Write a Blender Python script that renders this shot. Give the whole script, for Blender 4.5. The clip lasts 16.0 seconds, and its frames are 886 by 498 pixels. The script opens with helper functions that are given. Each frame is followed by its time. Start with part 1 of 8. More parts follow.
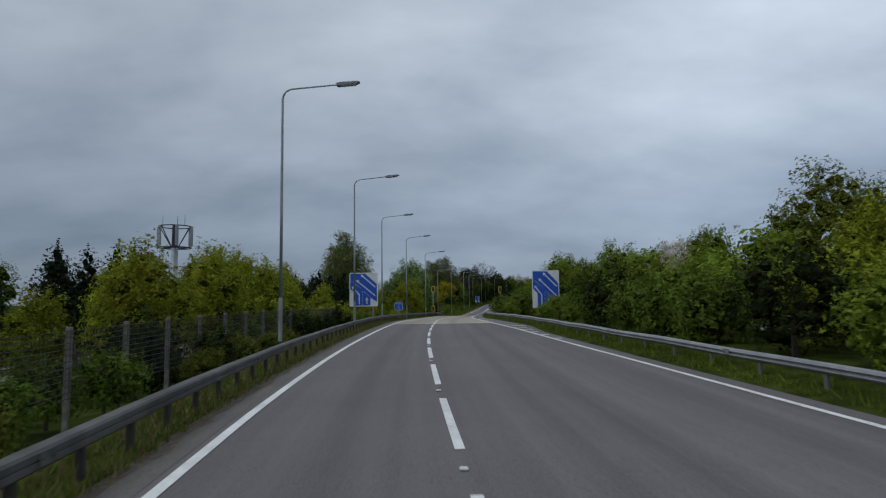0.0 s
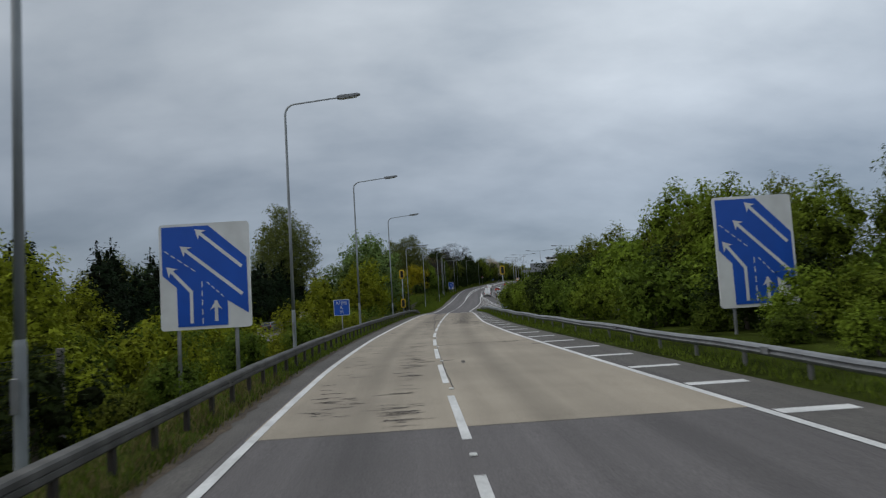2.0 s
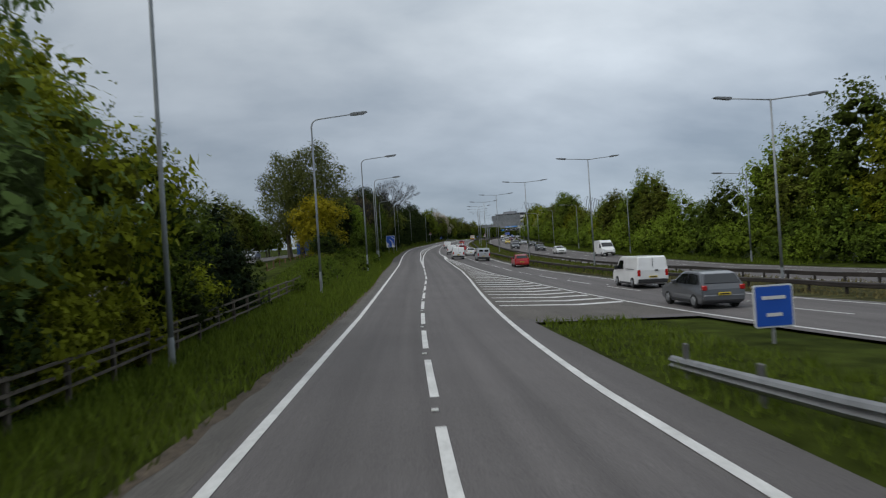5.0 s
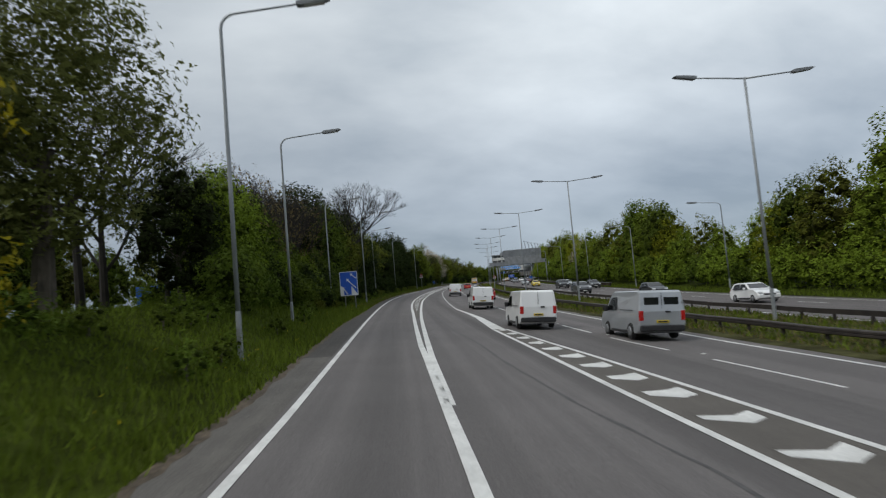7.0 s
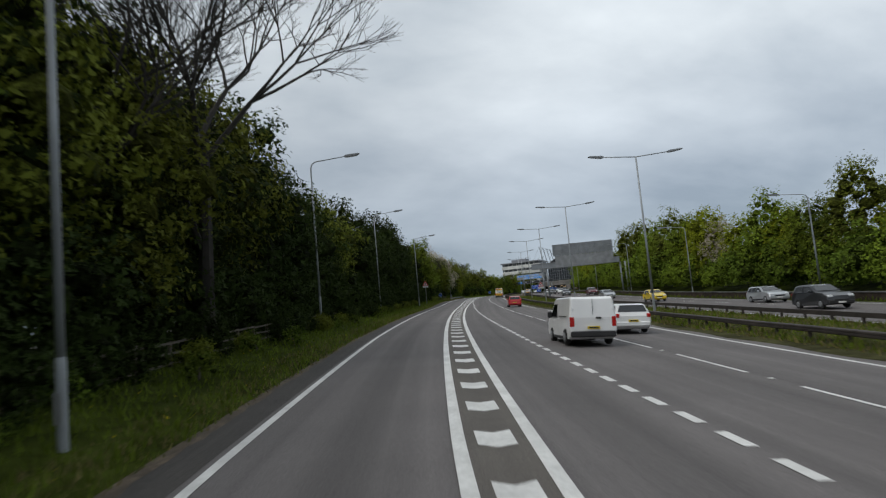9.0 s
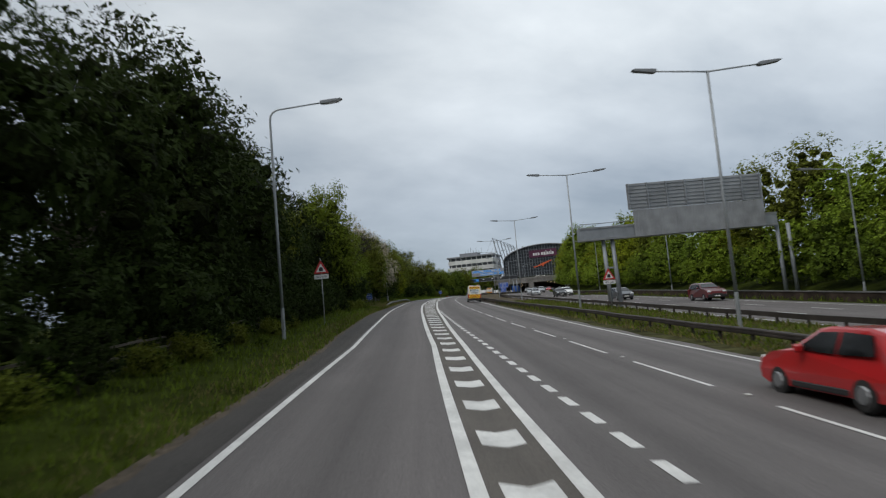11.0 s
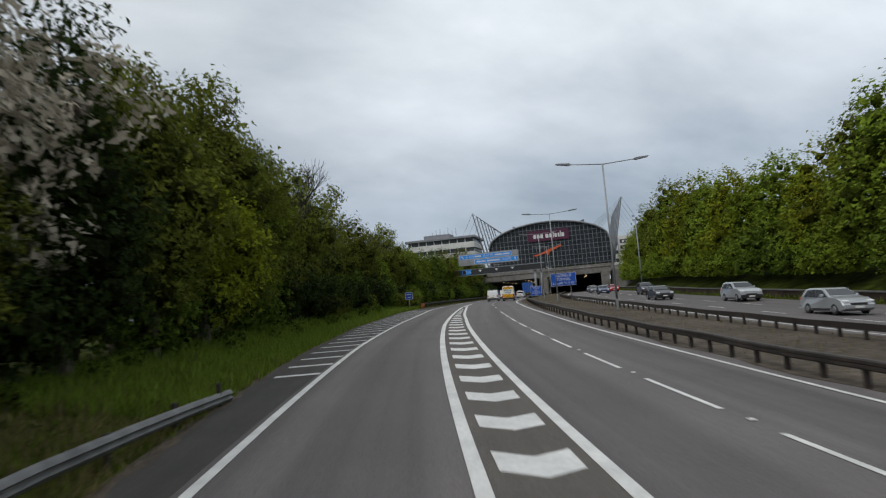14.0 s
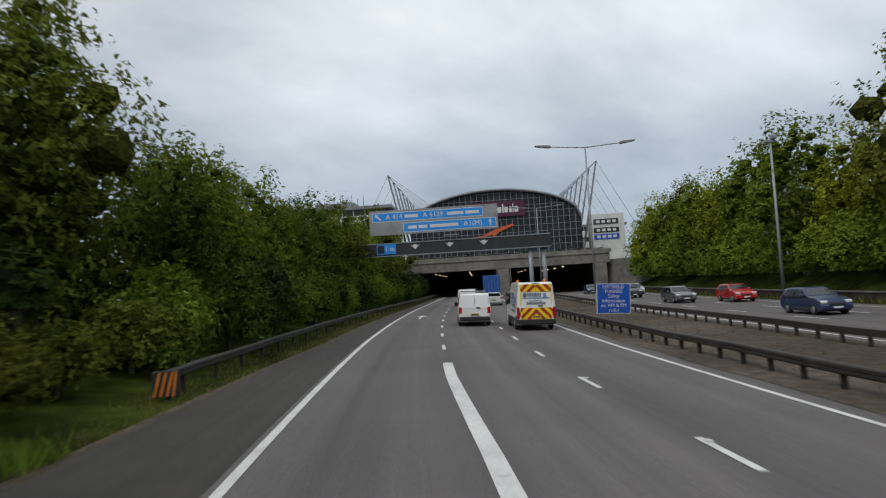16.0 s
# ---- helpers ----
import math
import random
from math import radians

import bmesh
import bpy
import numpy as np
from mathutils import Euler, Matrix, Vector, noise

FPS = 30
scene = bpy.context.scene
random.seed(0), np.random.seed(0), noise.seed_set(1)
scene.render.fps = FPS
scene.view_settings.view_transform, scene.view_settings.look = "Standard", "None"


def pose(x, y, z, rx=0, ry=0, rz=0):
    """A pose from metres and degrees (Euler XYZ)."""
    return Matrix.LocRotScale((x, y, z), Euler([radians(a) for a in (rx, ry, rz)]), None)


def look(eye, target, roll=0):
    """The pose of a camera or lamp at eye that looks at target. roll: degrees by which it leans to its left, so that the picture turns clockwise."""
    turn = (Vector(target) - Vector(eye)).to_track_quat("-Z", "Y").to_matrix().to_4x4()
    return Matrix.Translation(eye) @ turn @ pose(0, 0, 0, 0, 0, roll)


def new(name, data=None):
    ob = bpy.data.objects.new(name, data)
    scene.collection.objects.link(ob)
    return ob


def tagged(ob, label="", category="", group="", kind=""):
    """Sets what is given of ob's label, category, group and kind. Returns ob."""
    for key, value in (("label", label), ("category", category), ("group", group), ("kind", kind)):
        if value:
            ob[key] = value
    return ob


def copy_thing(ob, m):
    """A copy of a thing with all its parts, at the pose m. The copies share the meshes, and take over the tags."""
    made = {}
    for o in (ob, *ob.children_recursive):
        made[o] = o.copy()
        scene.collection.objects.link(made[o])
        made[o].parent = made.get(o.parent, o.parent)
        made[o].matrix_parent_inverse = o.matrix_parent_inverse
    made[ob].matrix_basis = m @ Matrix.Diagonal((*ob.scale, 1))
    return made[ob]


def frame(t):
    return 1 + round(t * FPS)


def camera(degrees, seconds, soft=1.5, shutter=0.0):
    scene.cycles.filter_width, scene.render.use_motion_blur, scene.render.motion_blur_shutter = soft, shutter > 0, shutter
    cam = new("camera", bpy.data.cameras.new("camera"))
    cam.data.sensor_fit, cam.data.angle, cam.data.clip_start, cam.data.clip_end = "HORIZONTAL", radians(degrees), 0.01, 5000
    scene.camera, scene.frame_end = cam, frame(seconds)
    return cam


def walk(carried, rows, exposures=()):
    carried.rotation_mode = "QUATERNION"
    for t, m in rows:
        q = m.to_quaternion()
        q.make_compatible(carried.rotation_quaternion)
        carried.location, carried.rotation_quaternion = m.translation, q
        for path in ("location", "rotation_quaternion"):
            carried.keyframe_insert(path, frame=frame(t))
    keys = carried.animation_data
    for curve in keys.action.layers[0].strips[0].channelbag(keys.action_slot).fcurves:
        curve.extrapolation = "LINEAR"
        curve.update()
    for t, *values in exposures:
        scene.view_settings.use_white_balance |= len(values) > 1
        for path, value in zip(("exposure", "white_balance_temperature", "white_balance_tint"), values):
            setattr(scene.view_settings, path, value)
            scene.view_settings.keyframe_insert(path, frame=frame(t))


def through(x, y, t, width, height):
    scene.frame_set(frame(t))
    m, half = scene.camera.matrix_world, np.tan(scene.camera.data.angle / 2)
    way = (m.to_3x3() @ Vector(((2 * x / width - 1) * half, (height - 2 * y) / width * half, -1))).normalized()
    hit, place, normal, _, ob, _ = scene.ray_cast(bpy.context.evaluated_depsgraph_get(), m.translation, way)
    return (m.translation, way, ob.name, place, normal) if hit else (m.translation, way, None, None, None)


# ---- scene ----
import itertools


# ---------------------------------------------------------------- camera
# seconds, x, y, z, yaw, pitch, roll
PATH = [
    (0.0, -0.00, -0.00, 0.007, -0.04, 5.47, 0.80),
    (0.5, -0.54, 9.65, 0.308, -0.69, 5.43, 0.70),
    (1.0, -1.00, 19.71, 0.588, -1.19, 4.97, 1.53),
    (1.5, -1.38, 30.40, 0.827, -1.88, 4.52, 1.73),
    (2.0, -1.51, 41.37, 1.018, -3.40, 4.14, 3.43),
    (2.5, -1.43, 53.27, 1.161, -4.31, 3.05, 3.12),
    (3.0, -1.10, 65.91, 1.237, -5.37, 3.35, 2.72),
    (3.5, -0.44, 79.17, 1.243, -6.52, 2.50, 2.55),
    (4.0, 0.55, 93.18, 1.255, -7.72, 2.05, 2.00),
    (4.2, 1.11, 99.13, 1.271, -8.55, 1.93, 3.06),
    (4.7, 2.75, 114.68, 1.104, -9.22, 0.79, 3.77),
    (5.2, 4.42, 130.97, 0.594, -9.23, 0.36, 3.57),
    (5.8, 6.77, 151.11, 0.506, -10.28, 2.16, 2.98),
    (6.3, 8.93, 168.09, 0.986, -10.11, 3.48, 3.30),
    (6.5, 9.77, 174.88, 1.131, -10.10, 3.78, 4.03),
    (7.0, 11.82, 191.87, 1.547, -10.41, 4.56, 5.01),
    (7.5, 14.00, 209.37, 2.003, -10.62, 4.40, 5.02),
    (8.0, 16.36, 227.37, 2.501, -10.77, 4.50, 5.77),
    (8.5, 18.71, 245.65, 3.063, -10.14, 5.23, 5.39),
    (9.0, 21.16, 263.96, 3.678, -10.75, 5.73, 5.21),
    (9.2, 22.23, 271.26, 3.921, -10.85, 5.52, 5.17),
    (9.7, 25.26, 289.55, 4.540, -13.68, 5.32, 5.03),
    (10.2, 29.11, 307.90, 5.135, -15.66, 5.18, 4.95),
    (10.8, 34.14, 330.03, 5.810, -16.50, 5.14, 5.04),
    (11.3, 38.62, 348.58, 6.394, -17.04, 5.13, 5.36),
    (11.5, 40.45, 356.04, 6.642, -17.27, 5.03, 5.74),
    (12.0, 45.16, 374.80, 7.273, -17.33, 4.79, 5.39),
    (12.5, 50.04, 393.73, 7.907, -17.79, 4.79, 5.43),
    (13.0, 55.20, 412.67, 8.499, -18.41, 4.93, 5.14),
    (13.5, 60.67, 431.55, 9.029, -19.78, 4.48, 4.85),
    (14.0, 66.56, 450.24, 9.507, -21.40, 4.63, 4.96),
    (14.5, 72.83, 468.52, 9.926, -23.51, 4.04, 4.89),
    (15.0, 79.84, 485.83, 10.292, -26.19, 3.83, 3.30),
    (15.5, 87.24, 502.37, 10.622, -28.17, 3.55, 3.16),
    (16.0, 94.81, 518.47, 10.933, -30.10, 3.40, 3.49),
]
cam = camera(70.0, 16.0, soft=1.2, shutter=0.12)
walk(cam, [(r[0], pose(r[1], r[2], r[3], 90 + r[5], r[6], r[4])) for r in PATH],
     exposures=[(0.0, -0.30, 6020, 10), (1.2, -0.26, 6330, 10), (3.0, -0.20, 6330, 10), (7.0, 0.0, 6550, 9), (16.0, 0.05, 6600, 10)])

# ---------------------------------------------------------------- sky and sun
world = bpy.data.worlds.new("overcast_sky")
scene.world = world
world.use_nodes = True
wn, wl = world.node_tree.nodes, world.node_tree.links
wn.clear()


def wnode(kind, **kw):
    n = wn.new(kind)
    for k, v in kw.items():
        n.inputs[k].default_value = v
    return n


SKY = 1.0
tc = wn.new("ShaderNodeTexCoord")
sep = wn.new("ShaderNodeSeparateXYZ")
wl.new(tc.outputs["Generated"], sep.inputs[0])
zc = wn.new("ShaderNodeMath"); zc.operation = "MAXIMUM"; zc.inputs[1].default_value = 0.0
wl.new(sep.outputs["Z"], zc.inputs[0])
za = wn.new("ShaderNodeMath"); za.operation = "ADD"; za.inputs[1].default_value = 0.42
wl.new(zc.outputs[0], za.inputs[0])
comb = wn.new("ShaderNodeCombineXYZ")
for axis in ("X", "Y"):
    dv = wn.new("ShaderNodeMath"); dv.operation = "DIVIDE"
    wl.new(sep.outputs[axis], dv.inputs[0]); wl.new(za.outputs[0], dv.inputs[1])
    wl.new(dv.outputs[0], comb.inputs[axis])
n1 = wnode("ShaderNodeTexNoise", Scale=1.7, Detail=8, Roughness=0.52, Distortion=0.08)
drift = wn.new("ShaderNodeMapping")
drift.inputs["Scale"].default_value, drift.inputs["Rotation"].default_value = (1.0, 1.55, 1.0), (0, 0, radians(-10))
wl.new(comb.outputs[0], drift.inputs["Vector"])
wl.new(drift.outputs[0], n1.inputs["Vector"])
cr = wn.new("ShaderNodeValToRGB")
cr.color_ramp.elements[0].position, cr.color_ramp.elements[0].color = 0.30, (0.37, 0.415, 0.465, 1)
cr.color_ramp.elements[1].position, cr.color_ramp.elements[1].color = 0.72, (0.69, 0.73, 0.765, 1)
e = cr.color_ramp.elements.new(0.50); e.color = (0.53, 0.57, 0.61, 1)
wl.new(n1.outputs["Fac"], cr.inputs[0])
# low band of deeper, bluer cloud towards the horizon
lift = wn.new("ShaderNodeMapRange")
lift.inputs["From Min"].default_value, lift.inputs["From Max"].default_value = 0.0, 0.36
lift.inputs["To Min"].default_value, lift.inputs["To Max"].default_value = 0.0, 1.0
wl.new(sep.outputs["Z"], lift.inputs["Value"])
grad = wn.new("ShaderNodeValToRGB")
grad.color_ramp.elements[0].position, grad.color_ramp.elements[0].color = 0.0, (0.555, 0.625, 0.715, 1)
grad.color_ramp.elements[1].position, grad.color_ramp.elements[1].color = 1.0, (1.17, 1.185, 1.19, 1)
e = grad.color_ramp.elements.new(0.42); e.color = (0.71, 0.757, 0.825, 1)
wl.new(lift.outputs[0], grad.inputs[0])
mul = wn.new("ShaderNodeMix"); mul.data_type = "RGBA"; mul.blend_type = "MULTIPLY"; mul.inputs[0].default_value = 1.0
wl.new(cr.outputs[0], mul.inputs[6]); wl.new(grad.outputs[0], mul.inputs[7])
sky = wn.new("ShaderNodeTexSky")
sky.sky_type, sky.sun_disc, sky.sun_elevation, sky.sun_rotation = "NISHITA", False, radians(52), radians(247)
# the cloud is thicker towards the west
side = wn.new("ShaderNodeMapRange")
side.inputs["From Min"].default_value, side.inputs["From Max"].default_value = -0.45, 0.42
side.inputs["To Min"].default_value, side.inputs["To Max"].default_value = 0.70, 1.06
wl.new(sep.outputs["X"], side.inputs["Value"])
west = wn.new("ShaderNodeMix"); west.data_type = "RGBA"; west.blend_type = "MULTIPLY"; west.inputs[0].default_value = 1.0
wl.new(mul.outputs[2], west.inputs[6]); wl.new(side.outputs[0], west.inputs[7])
mixs = wn.new("ShaderNodeMix"); mixs.data_type = "RGBA"; mixs.blend_type = "ADD"; mixs.inputs[0].default_value = 0.012
wl.new(west.outputs[2], mixs.inputs[6]); wl.new(sky.outputs[0], mixs.inputs[7])
bg = wnode("ShaderNodeBackground", Strength=SKY)
wl.new(mixs.outputs[2], bg.inputs["Color"])
wo = wn.new("ShaderNodeOutputWorld")
wl.new(bg.outputs[0], wo.inputs["Surface"])

sun = new("sun", bpy.data.lights.new("sun", "SUN"))
sun.data.energy, sun.data.angle, sun.data.color = 1.65, radians(35), (1.0, 0.97, 0.93)
sun.matrix_world = look((0, 0, 44), (31, 13, 0))

# ---------------------------------------------------------------- materials


def material(name, base, rough=0.8, metal=0.0, var=0.15, scale=1.0, scale2=None, bump=0.0, bump_scale=None,
             spec=0.5, dark=None, stain=0.0, stain_scale=0.15, rand=0.0, island=0.0, coat=0.0, stretch=(1, 1, 1)):
    """A surface with fine grain, large patches of a second tone, and relief."""
    m = bpy.data.materials.new(name)
    m.use_nodes = True
    nt = m.node_tree
    b = nt.nodes["Principled BSDF"]
    b.inputs["Roughness"].default_value, b.inputs["Metallic"].default_value = rough, metal
    b.inputs["Specular IOR Level"].default_value = spec
    b.inputs["Coat Weight"].default_value = coat
    co = nt.nodes.new("ShaderNodeTexCoord")
    mp = nt.nodes.new("ShaderNodeMapping")
    mp.inputs["Scale"].default_value = stretch
    nt.links.new(co.outputs["Object"], mp.inputs[0])
    fine = nt.nodes.new("ShaderNodeTexNoise")
    fine.inputs["Scale"].default_value, fine.inputs["Detail"].default_value = scale, 6
    nt.links.new(mp.outputs[0], fine.inputs["Vector"])
    d = dark or tuple(c * (1 - 2 * var) for c in base)
    lite = tuple(min(1, c * (1 + var)) for c in base)
    mix = nt.nodes.new("ShaderNodeMix"); mix.data_type = "RGBA"
    mix.inputs[6].default_value, mix.inputs[7].default_value = (*d, 1), (*lite, 1)
    rng = nt.nodes.new("ShaderNodeMapRange")
    rng.inputs["From Min"].default_value, rng.inputs["From Max"].default_value = 0.25, 0.75
    nt.links.new(fine.outputs["Fac"], rng.inputs["Value"])
    nt.links.new(rng.outputs[0], mix.inputs[0])
    out = mix.outputs[2]
    if stain:
        big = nt.nodes.new("ShaderNodeTexNoise")
        big.inputs["Scale"].default_value, big.inputs["Detail"].default_value = stain_scale, 4
        nt.links.new(mp.outputs[0], big.inputs["Vector"])
        r2 = nt.nodes.new("ShaderNodeMapRange")
        r2.inputs["From Min"].default_value, r2.inputs["From Max"].default_value = 0.35, 0.68
        r2.inputs["To Min"].default_value, r2.inputs["To Max"].default_value = 1 - stain, 1 + stain * 0.5
        nt.links.new(big.outputs["Fac"], r2.inputs["Value"])
        hs = nt.nodes.new("ShaderNodeHueSaturation")
        nt.links.new(r2.outputs[0], hs.inputs["Value"]); nt.links.new(out, hs.inputs["Color"])
        out = hs.outputs[0]
    for amount, node, sock in ((rand, "ShaderNodeObjectInfo", "Random"), (island, "ShaderNodeNewGeometry", "Random Per Island")):
        if amount:
            oi = nt.nodes.new(node)
            r3 = nt.nodes.new("ShaderNodeMapRange")
            r3.inputs["To Min"].default_value, r3.inputs["To Max"].default_value = 1 - amount, 1 + amount
            nt.links.new(oi.outputs[sock], r3.inputs["Value"])
            hs = nt.nodes.new("ShaderNodeHueSaturation")
            nt.links.new(r3.outputs[0], hs.inputs["Value"]); nt.links.new(out, hs.inputs["Color"])
            if node == "ShaderNodeObjectInfo":
                r4 = nt.nodes.new("ShaderNodeMapRange")
                r4.inputs["To Min"].default_value, r4.inputs["To Max"].default_value = 0.5 - amount * 0.03, 0.5 + amount * 0.03
                nt.links.new(oi.outputs[sock], r4.inputs["Value"]); nt.links.new(r4.outputs[0], hs.inputs["Hue"])
            out = hs.outputs[0]
    nt.links.new(out, b.inputs["Base Color"])
    if bump:
        bn = nt.nodes.new("ShaderNodeTexNoise")
        bn.inputs["Scale"].default_value, bn.inputs["Detail"].default_value = bump_scale or scale * 2, 5
        nt.links.new(mp.outputs[0], bn.inputs["Vector"])
        bp = nt.nodes.new("ShaderNodeBump")
        bp.inputs["Strength"].default_value, bp.inputs["Distance"].default_value = bump, 0.02
        nt.links.new(bn.outputs["Fac"], bp.inputs["Height"]); nt.links.new(bp.outputs[0], b.inputs["Normal"])
    return m


def leaf_material(name, base, through=0.35, rand=0.22, island=0.24, cells=0.0):
    """Leaves: matt, letting some light through, each spray and each plant a little different; cells: leaflets to a metre, with gaps between them."""
    m = material(name, base, rough=0.8, var=0.1, scale=2.0, rand=rand, island=island, spec=0.08)
    nt = m.node_tree
    b, out = nt.nodes["Principled BSDF"], nt.nodes["Material Output"]
    col = b.inputs["Base Color"].links[0].from_socket
    tr = nt.nodes.new("ShaderNodeBsdfTranslucent")
    nt.links.new(col, tr.inputs["Color"])
    ms = nt.nodes.new("ShaderNodeMixShader")
    ms.inputs[0].default_value = through
    nt.links.new(b.outputs[0], ms.inputs[1]); nt.links.new(tr.outputs[0], ms.inputs[2])
    last = ms.outputs[0]
    if cells:
        # the edges of single leaflets
        co = nt.nodes.new("ShaderNodeTexCoord")
        vo = nt.nodes.new("ShaderNodeTexVoronoi")
        vo.inputs["Scale"].default_value = cells
        nt.links.new(co.outputs["Object"], vo.inputs["Vector"])
        gt = nt.nodes.new("ShaderNodeMath"); gt.operation = "GREATER_THAN"; gt.inputs[1].default_value = 0.60
        nt.links.new(vo.outputs["Distance"], gt.inputs[0])
        gap = nt.nodes.new("ShaderNodeBsdfTransparent")
        mg = nt.nodes.new("ShaderNodeMixShader")
        nt.links.new(gt.outputs[0], mg.inputs[0]); nt.links.new(last, mg.inputs[1]); nt.links.new(gap.outputs[0], mg.inputs[2])
        last = mg.outputs[0]
    nt.links.new(last, out.inputs["Surface"])
    return m


def streaked(m, low, high, across=1.6, along=0.012):
    """Faint long streaks that run with the traffic."""
    nt = m.node_tree
    b = nt.nodes["Principled BSDF"]
    col = b.inputs["Base Color"].links[0].from_socket
    uv = nt.nodes.new("ShaderNodeUVMap"); uv.uv_map = "lane"
    mp = nt.nodes.new("ShaderNodeMapping"); mp.inputs["Scale"].default_value = (across, along, 1)
    nt.links.new(uv.outputs[0], mp.inputs[0])
    ns = nt.nodes.new("ShaderNodeTexNoise")
    ns.inputs["Scale"].default_value, ns.inputs["Detail"].default_value, ns.inputs["Roughness"].default_value = 1.0, 5, 0.6
    nt.links.new(mp.outputs[0], ns.inputs["Vector"])
    r = nt.nodes.new("ShaderNodeMapRange")
    r.inputs["From Min"].default_value, r.inputs["From Max"].default_value = 0.3, 0.7
    r.inputs["To Min"].default_value, r.inputs["To Max"].default_value = low, high
    nt.links.new(ns.outputs["Fac"], r.inputs["Value"])
    hs = nt.nodes.new("ShaderNodeHueSaturation")
    nt.links.new(r.outputs[0], hs.inputs["Value"]); nt.links.new(col, hs.inputs["Color"])
    nt.links.new(hs.outputs[0], b.inputs["Base Color"])
    return m


def oiled(m, places, depth, half=0.55):
    """Darker lengthwise bands along the middle of each lane, at offsets from the left edge line."""
    nt = m.node_tree
    b = nt.nodes["Principled BSDF"]
    col = b.inputs["Base Color"].links[0].from_socket
    uv = nt.nodes.new("ShaderNodeUVMap"); uv.uv_map = "lane"
    sp = nt.nodes.new("ShaderNodeSeparateXYZ")
    nt.links.new(uv.outputs[0], sp.inputs[0])
    last = None
    for c in places:
        df = nt.nodes.new("ShaderNodeMath"); df.operation = "SUBTRACT"; df.inputs[1].default_value = c
        nt.links.new(sp.outputs["X"], df.inputs[0])
        ab = nt.nodes.new("ShaderNodeMath"); ab.operation = "ABSOLUTE"
        nt.links.new(df.outputs[0], ab.inputs[0])
        mr = nt.nodes.new("ShaderNodeMapRange"); mr.interpolation_type = "SMOOTHSTEP"
        mr.inputs["From Min"].default_value, mr.inputs["From Max"].default_value = 0.0, half
        mr.inputs["To Min"].default_value, mr.inputs["To Max"].default_value = 1 - depth, 1.0
        nt.links.new(ab.outputs[0], mr.inputs["Value"])
        if last:
            mu = nt.nodes.new("ShaderNodeMath"); mu.operation = "MULTIPLY"
            nt.links.new(last, mu.inputs[0]); nt.links.new(mr.outputs[0], mu.inputs[1])
            last = mu.outputs[0]
        else:
            last = mr.outputs[0]
    hs = nt.nodes.new("ShaderNodeHueSaturation")
    nt.links.new(last, hs.inputs["Value"]); nt.links.new(col, hs.inputs["Color"])
    nt.links.new(hs.outputs[0], b.inputs["Base Color"])
    return m


M = {}
M["asphalt"] = oiled(streaked(material("asphalt", (0.140, 0.129, 0.127), rough=0.88, var=0.22, scale=38.0, bump=0.4, bump_scale=90, stain=0.08, stain_scale=0.35, spec=0.35), 0.74, 1.14, 1.2), (1.6, 6.6, 10.2), 0.16, 0.8)
M["asphalt_edge"] = streaked(material("asphalt_edge", (0.054, 0.049, 0.044), rough=0.9, var=0.28, scale=30.0, bump=0.5, bump_scale=60, stain=0.16, stain_scale=0.7), 0.75, 1.15, 2.6, 0.05)
M["asphalt_worn"] = streaked(material("worn_asphalt_strip", (0.115, 0.106, 0.096), rough=0.92, var=0.26, scale=30.0, bump=0.5, bump_scale=60, stain=0.16, stain_scale=0.7), 0.8, 1.12, 2.6, 0.05)
M["asphalt_brown"] = streaked(material("dusty_asphalt", (0.112, 0.100, 0.088), rough=0.92, var=0.24, scale=34.0, bump=0.4, bump_scale=80, stain=0.14, stain_scale=0.6), 0.82, 1.10, 2.0, 0.05)
M["tar_seam"] = material("tar_seam", (0.066, 0.063, 0.062), rough=0.75, var=0.3, scale=6.0)
M["concrete_deck"] = oiled(streaked(material("buff_surfacing", (0.33, 0.285, 0.22), rough=0.88, var=0.14, scale=40.0, bump=0.3, bump_scale=90, stain=0.14, stain_scale=0.4), 0.86, 1.08, 1.2, 0.03), (1.62, 4.9), 0.24, 0.62)
M["wear"] = material("worn_tar", (0.070, 0.058, 0.048), rough=0.8, var=0.3, scale=8.0)
M["tyre_mark"] = material("tyre_mark", (0.092, 0.091, 0.092), rough=0.8, var=0.16, scale=55.0, stain=0.10, stain_scale=0.3)
M["paint"] = material("road_paint", (0.62, 0.62, 0.60), rough=0.65, var=0.10, scale=14.0, stain=0.16, stain_scale=1.2, bump=0.2)
M["dirt"] = material("soil_and_litter", (0.095, 0.072, 0.048), rough=0.95, var=0.35, scale=9, stain=0.3, stain_scale=1.1, bump=0.8, bump_scale=30)
M["stud"] = material("road_stud", (0.55, 0.55, 0.52), rough=0.4, var=0.2, scale=20)
M["grass_ground"] = material("verge_soil", (0.042, 0.056, 0.009), rough=1.0, spec=0.03, var=0.35, scale=1.2, stain=0.35, stain_scale=0.25, bump=1.0, bump_scale=8)
M["median_grass"] = material("median_soil", (0.062, 0.062, 0.026), rough=1.0, spec=0.05, var=0.35, scale=1.4, stain=0.4, stain_scale=0.3, bump=0.8, bump_scale=12)
M["median_ground"] = material("median_gravel", (0.105, 0.088, 0.070), rough=1.0, spec=0.1, var=0.25, scale=3.0, stain=0.3, stain_scale=0.3, bump=0.6, bump_scale=30)
M["grass"] = leaf_material("grass_blade", (0.100, 0.138, 0.016), 0.3, rand=0.0, island=0.45)
M["grass_lush"] = leaf_material("lush_grass_blade", (0.150, 0.215, 0.028), 0.35, rand=0.0, island=0.45)
